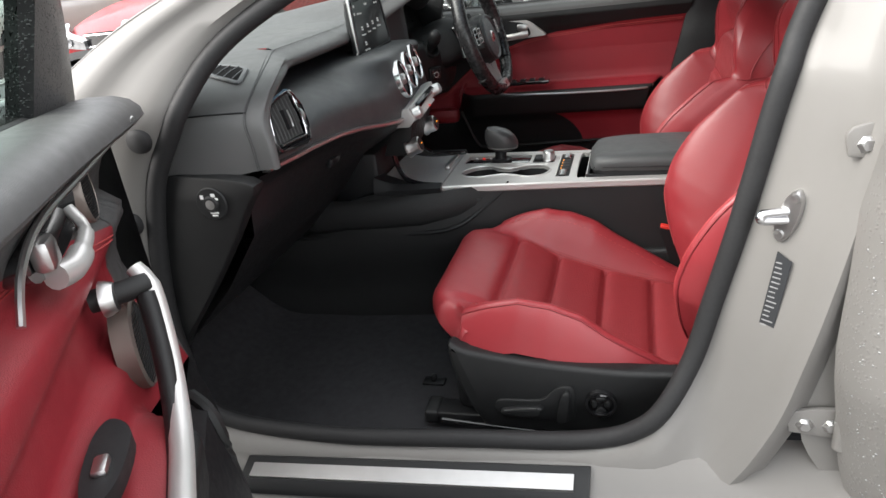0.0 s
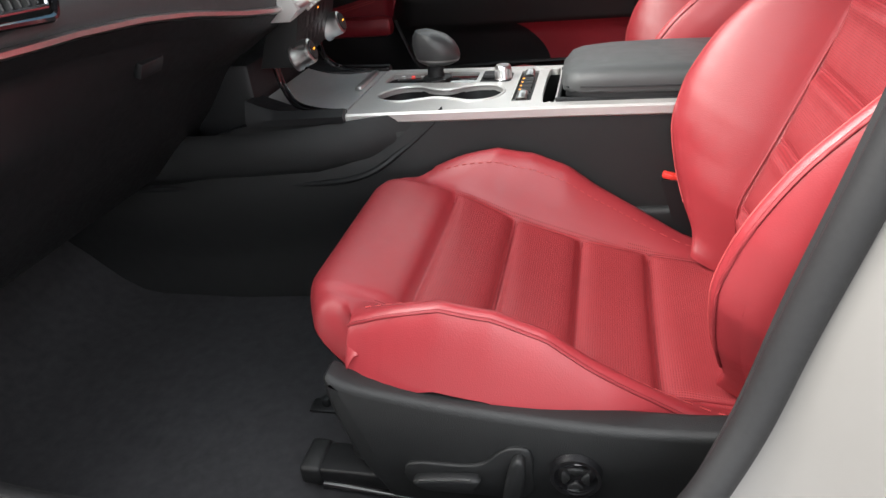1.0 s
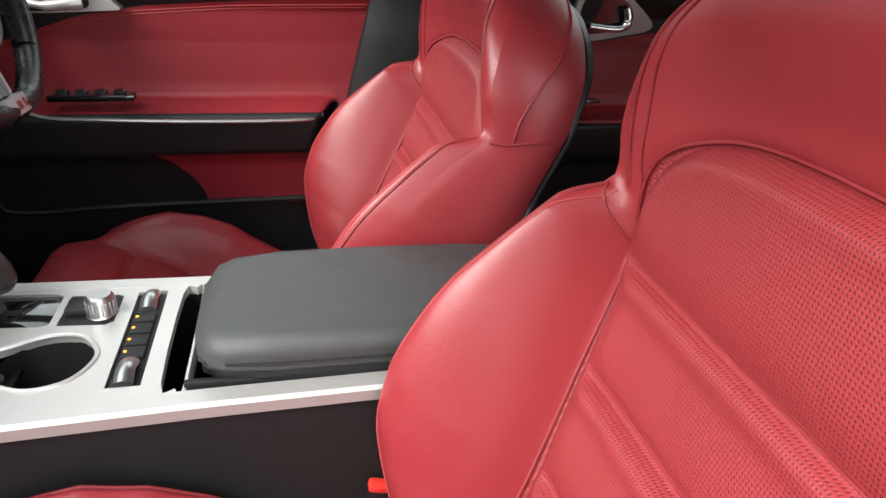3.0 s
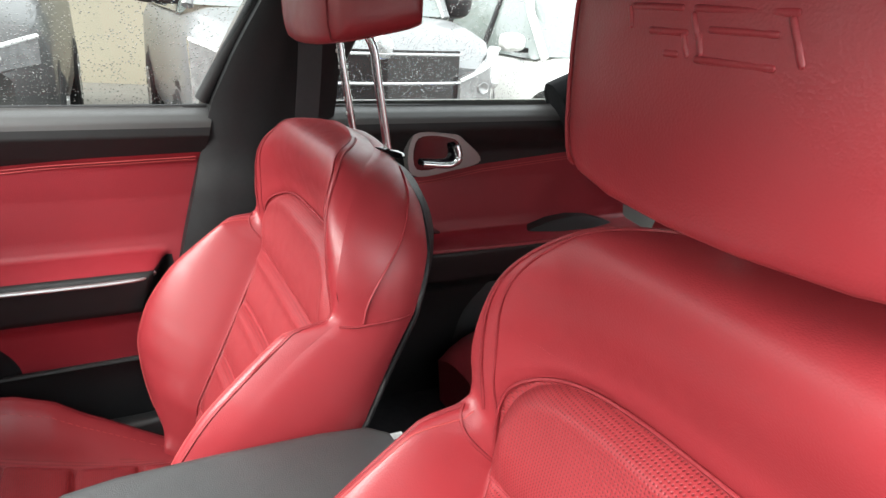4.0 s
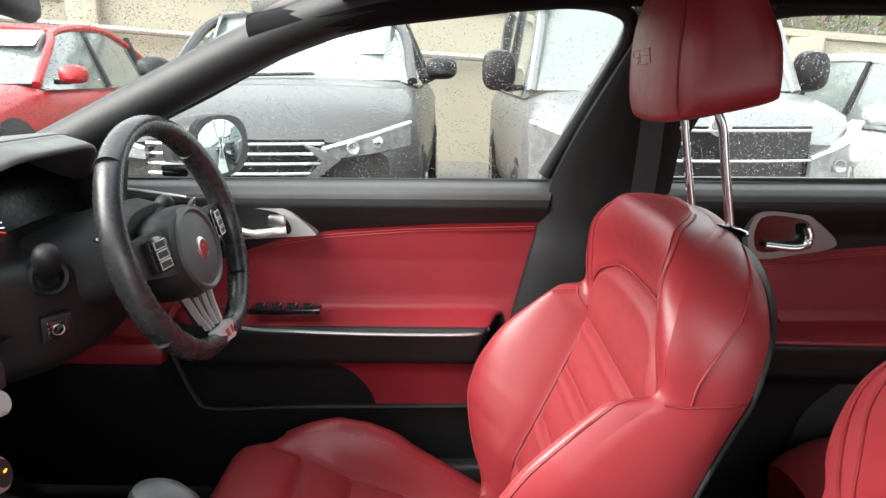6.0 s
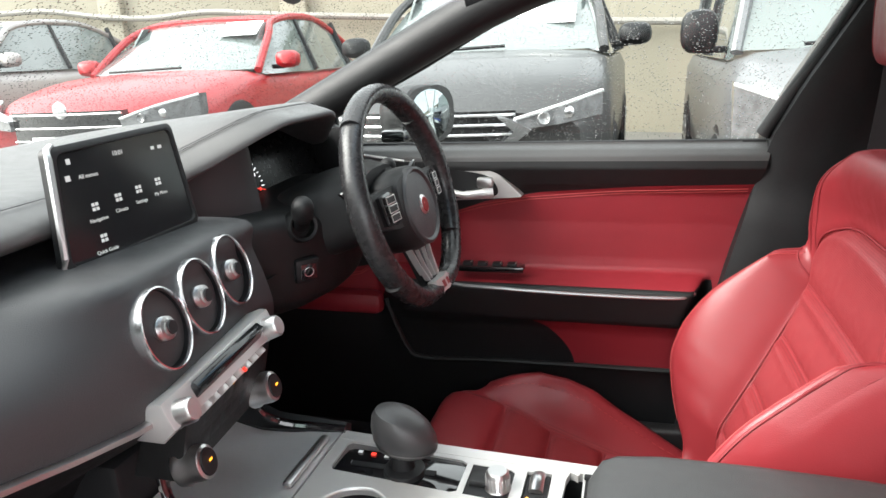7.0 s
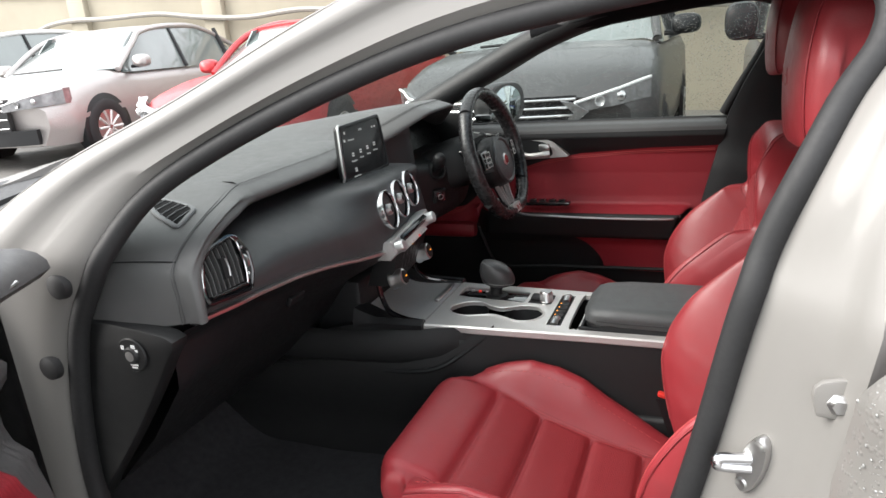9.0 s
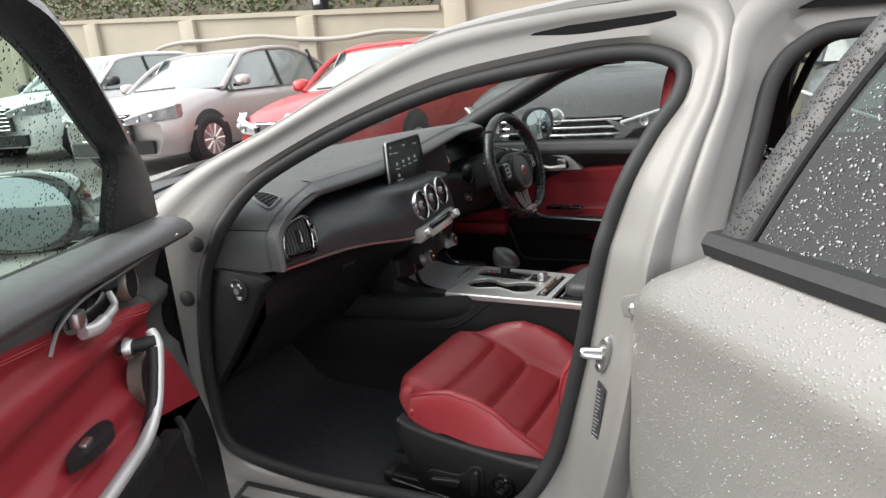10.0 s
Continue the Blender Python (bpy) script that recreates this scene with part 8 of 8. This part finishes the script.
def parked(name, at, turn, label, paint_m, L, W, belt, roof, cowl, nose_z, cowl_z, roof_a, roof_b, tail, kind, lamp_shape):
    """A parked car. Its nose stands at the given place and it reaches back along y: cowl, roof_a, roof_b and tail are lengths behind the nose."""
    t = thing(name, (at[0], at[1], ground_z(at[0])), label, "car", "parked cars", turn=turn)
    def P(nm, data, m, lab="", ang=40, parent=t):
        return part(nm, data, m, parent, lab, angle=ang, local=True)
    hw = W / 2
    def half(l):
        return hw * (1 - 0.16 * smooth(0.35, -0.05, l) - 0.10 * smooth(L - 0.4, L + 0.05, l))
    def top(l):
        return lerp(nose_z, cowl_z, smooth(-0.15, cowl, l) ** 0.75) if l < cowl else lerp(cowl_z, belt, smooth(cowl, cowl + 0.5, l))
    rings = []
    for i in range(41):
        l = L * (i / 40)
        w = half(l)
        tz = top(l) - 0.09 * max(0.0, 1 - l / 0.40) ** 2
        face = smooth(0.10, 0.0, l)
        lo = 0.22 + 0.02 * face
        sh = tz - 0.16 * (1 - 0.4 * face)
        
        r = []
        for a, z in ((-0.90, lo), (-0.985, lo + 0.16), (-1.0, lerp(lo, sh, 0.55)), (-0.985, sh), (-0.93, tz - 0.055), (-0.80, tz - 0.012), (-0.4, tz + 0.012), (0, tz + 0.018), (0.4, tz + 0.012), (0.80, tz - 0.012), (0.93, tz - 0.055), (0.985, sh), (1.0, lerp(lo, sh, 0.55)), (0.985, lo + 0.16), (0.90, lo)):
            push = 0.16 * abs(a) ** 3 * smooth(0.9, 0.0, l)
            r.append((a * w, l + push * (1 - l / L), z))
        rings.append(r)
    P("body", loft(rings), paint_m, "painted body", 55)
    # roof and pillars
    tw = hw * (0.70 if kind != "van" else 0.80)
    def rz(l):
        return roof - 0.06 * ((l - (roof_a + roof_b) / 2) / ((roof_b - roof_a) / 2)) ** 2
    P("roof", slab(lambda u, v: (lerp(-1, 1, v) * tw, lerp(roof_a, roof_b, u), rz(lerp(roof_a, roof_b, u)) + 0.03 * (1 - lerp(-1, 1, v) ** 2)), 12, 8, (0, 0, -0.04)), paint_m, "painted roof")
    glass_m = CAR_GLASS
    ws = P("windscreen", slab(lambda u, v: (lerp(-1, 1, v) * lerp(hw * 0.88, tw * 0.97, u), lerp(cowl, roof_a, u) + 0.16 * (lerp(-1, 1, v)) ** 2 * (1 - 0.5 * u), lerp(cowl_z, rz(roof_a) + 0.01, u)), 8, 10, (0, 0.02, 0)), glass_m, "wet windscreen")
    for s in (-1, 1):
        P("windscreen_pillar", tube(cat([(s * hw * 0.90, cowl + 0.17, cowl_z - 0.01), (s * (hw * 0.82), lerp(cowl, roof_a, 0.55) + 0.13, lerp(cowl_z, roof, 0.58)), (s * tw, roof_a + 0.09, rz(roof_a) - 0.01), (s * tw, (roof_a + roof_b) / 2, roof - 0.005), (s * tw, roof_b, rz(roof_b) - 0.01), (s * hw * 0.88, tail, belt - 0.01)], 6), 0.035, 8), paint_m)
        P("side_glass", slab(lambda u, v: (lambda l: (s * lerp(hw * 0.945, tw * 1.0, v), l, lerp(belt - 0.03, min(rz(min(max(l, roof_a), roof_b)) - 0.02, lerp(belt, roof, smooth(cowl + 0.15, roof_a + 0.1, l)), lerp(belt, roof, smooth(tail, roof_b - 0.1, l))), v)))(lerp(cowl + 0.25, tail - 0.05, u)), 24, 4, (-s * 0.02, 0, 0)), glass_m, "dark side windows")
        for l in (lerp(cowl, tail, 0.42), lerp(cowl, tail, 0.74)):
            P("pillar", tube([(s * hw * 0.955, l, belt - 0.02), (s * tw * 1.01, l + 0.06, roof - 0.05)], 0.03, 6), HARD)
        # mirrors
        P("mirror", loft([[(s * (hw + 0.10) + 0.11 * g * math.copysign(abs(math.cos(a)) ** 0.7, math.cos(a)), cowl + 0.42 + dy, belt + (0.14 if kind == "van" else 0.09) + (0.13 if kind == "van" else 0.075) * g * math.copysign(abs(math.sin(a)) ** 0.7, math.sin(a))) for a in turns(20)] for dy, g in ((0.0, 0.95), (-0.03, 1.0), (-0.08, 0.9), (-0.11, 0.5))]), HARD if kind in ("van", "suv") else paint_m, "door mirror")
        P("mirror_foot", rbox((s * (hw + 0.0), cowl + 0.40, belt + 0.03), (0.12, 0.06, 0.04), 0.01), HARD)
        # wheels
        for l in (0.88, L - 0.98):
            P("wheel_arch", lathe([(0.0, 0.012), (0.37, 0.012), (0.385, 0.0), (0.385, -0.1)], (s * hw * 0.985, l, 0.34), (s, 0, 0), 32), HARD)
            wh = P("wheel", lathe([(0.19, 0.018), (0.22, 0.030), (0.30, 0.030), (0.325, 0.015), (0.33, -0.06), (0.33, -0.18)], (s * hw * 0.985, l, 0.33), (s, 0, 0), 36), RUBBER, "tyre on an alloy wheel")
            P("rim", lathe([(0.20, 0.024), (0.195, 0.0), (0.0, -0.03)], (s * hw * 0.985, l, 0.33), (s, 0, 0), 32), STEEL, parent=wh)
            for k in range(10):
                a = 2 * math.pi * k / 10
                P("rim_spoke", tube([(s * (hw * 0.985 + 0.012), l + 0.03 * math.cos(a), 0.33 + 0.03 * math.sin(a)), (s * (hw * 0.985 + 0.020), l + 0.195 * math.cos(a), 0.33 + 0.195 * math.sin(a))], 0.020, 6), SILVER, parent=wh)
        # headlamps
        x0, x1, z0, z1, rise = lamp_shape
        def lamp_at(u, v, out):
            x = lerp(x0, x1, u) * hw
            l = 0.03 + 0.20 * smooth(0.3, 1.0, u) ** 2 + 0.16 * (x / hw) ** 3 - out
            z = lerp(z0, z1, v * (0.45 + 0.55 * u)) + rise * u
            return (s * x, l - 0.02, z)
        hl = P("headlamp", slab(lambda u, v: lamp_at(u, v, 0.03), 12, 6, (0, 0.10, 0)), LAMP_BOWL, "clear headlamp")
        P("lamp_bulb", lathe([(0.0, 0.008), (0.018, 0.007), (0.030, 0.0), (0.034, -0.01)], (lambda q: (q[0], q[1] - 0.005, q[2]))(lamp_at(0.62, 0.5, 0.035)), (0, -1, 0), 20), CHROME, parent=hl)
        P("reflector", lathe([(0.0, -0.004), (0.022, 0.0), (0.030, 0.008), (0.033, 0.006), (0.028, -0.006)], (lambda q: (q[0], q[1] - 0.004, q[2]))(lamp_at(0.36, 0.5, 0.038)), (0, -1, 0), 20), LAMP_BOWL, parent=hl)
        P("lamp_line", tube([lamp_at(u, 0.97, 0.036) for u in (0.0, 0.3, 0.6, 0.9, 1.0)], 0.010, 6), WHITE_MARK, parent=hl)
    # grille, bumper trims, plate
    gx = lamp_shape[0] * hw
    gr = P("grille", slab(lambda u, v: (lerp(-1, 1, u) * gx, -0.012 + 0.05 * abs(lerp(-1, 1, u)) ** 2, lerp(lamp_shape[2] - 0.20, lamp_shape[3] - 0.03, v)), 10, 4, (0, 0.06, 0)), GLOSS, "dark grille with bright bars")
    bars = 6 if kind == "suv" else 4
    for k in range(bars):
        z = lerp(lamp_shape[2] - 0.17, lamp_shape[3] - 0.05, k / (bars - 1))
        P("grille_bar", tube([(lerp(-1, 1, u / 6) * gx, -0.025 + 0.05 * abs(lerp(-1, 1, u / 6)) ** 2, z) for u in range(7)], 0.008, 6), CHROME, parent=gr)
    P("lower_grille", slab(lambda u, v: (lerp(-0.72, 0.72, u) * hw, -0.005 + 0.09 * abs(lerp(-1, 1, u)) ** 2, lerp(0.26, 0.42, v)), 10, 4, (0, 0.05, 0)), HARD)
    P("number_plate", rbox((0, -0.03, 0.50), (0.52, 0.012, 0.115), 0.004), PAPER, "plain white number plate")
    P("badge", lathe([(0.0, 0.012), (0.05, 0.010), (0.06, 0.0)], (0, -0.02, lamp_shape[3] - 0.02), (0, -1, 0), 20), CHROME)
    P("wiper", tube([(-0.5, cowl - 0.03, cowl_z + 0.025), (0.2, cowl - 0.01, cowl_z + 0.04)], 0.012, 6), HARD)
    return t, P, ws, (tw, rz)


suv, P, ws, _ = parked("parked_suv", (-0.78, 2.78), 0, "dark grey family SUV parked nose-on, wet", paint("dark_grey_paint", (0.055, 0.054, 0.054)), 4.45, 1.84, 1.08, 1.62, 1.12, 0.86, 1.09, 1.95, 3.9, 4.4, "suv", (0.49, 0.95, 0.705, 0.835, 0.045))
corner = [(0.37, 0.782), (0.45, 0.766), (0.545, 0.712), (0.41, 0.606), (0.35, 0.606), (0.455, 0.705)]
P("grille_corner", loft([[(x, y, z) for x, z in corner] for y in (-0.055, -0.02)]), CHROME, "bright chrome grille corner")
P("paper_sheet", slab(lambda u, v: (lerp(0.20, 0.62, u), lerp(1.50, 1.66, v) - 0.03, lerp(1.27, 1.40, v)), 2, 2, (0, 0.004, 0)), PAPER, "white paper sheet behind the windscreen")
van, P, ws, _ = parked("parked_van", (1.62, 2.72), 0, "silver-grey small van parked nose-on, wet", paint("silver_van_paint", (0.20, 0.205, 0.21), 0.5), 4.4, 1.80, 1.10, 1.82, 0.78, 0.95, 1.12, 1.25, 4.2, 4.38, "van", (0.52, 0.98, 0.68, 1.0, -0.02))
P("bumper_strip", rbox((0, -0.045, 0.60), (0.9, 0.02, 0.03), 0.008), material("blue_strip", (0.03, 0.10, 0.55), 0.4), "blue strip on the bumper")
mini, P, ws, _ = parked("parked_hatchback", (4.25, 2.9), 0, "white small hatchback parked nose-on, wet", paint("white_paint", (0.72, 0.72, 0.71), 0.0), 3.6, 1.66, 0.95, 1.46, 0.95, 0.74, 0.95, 1.65, 3.2, 3.55, "hatch", (0.52, 0.96, 0.60, 0.80, 0.02))
red_car, P, ws, _ = parked("parked_saloon", (-3.65, 3.25), 4, "bright red saloon car parked nose-on, wet", paint("red_paint", (0.42, 0.012, 0.018), 0.0), 4.7, 1.84, 0.93, 1.45, 1.25, 0.74, 0.95, 2.1, 3.5, 4.5, "saloon", (0.50, 0.97, 0.60, 0.76, 0.05))
P("paper_sheet", slab(lambda u, v: (lerp(0.28, 0.66, u), lerp(1.82, 2.02, v) - 0.03, lerp(1.25, 1.38, v)), 2, 2, (0, 0.004, 0)), PAPER, "white paper sheet behind the windscreen")
silver_car, P, ws, _ = parked("parked_saloon", (-6.85, 3.45), 8, "silver saloon car parked nose-on, wet", paint("silver_paint", (0.40, 0.375, 0.365), 0.55), 4.85, 1.85, 0.95, 1.48, 1.15, 0.76, 0.97, 2.05, 3.6, 4.7, "saloon", (0.42, 0.97, 0.62, 0.78, 0.04))
white_car, P, ws, _ = parked("parked_suv", (-9.9, 3.7), 8, "white estate car parked nose-on, wet", paint("white_paint_far", (0.70, 0.70, 0.70), 0.0), 4.6, 1.84, 1.0, 1.52, 1.15, 0.82, 1.0, 2.0, 3.9, 4.5, "suv", (0.50, 0.97, 0.68, 0.85, 0.03))
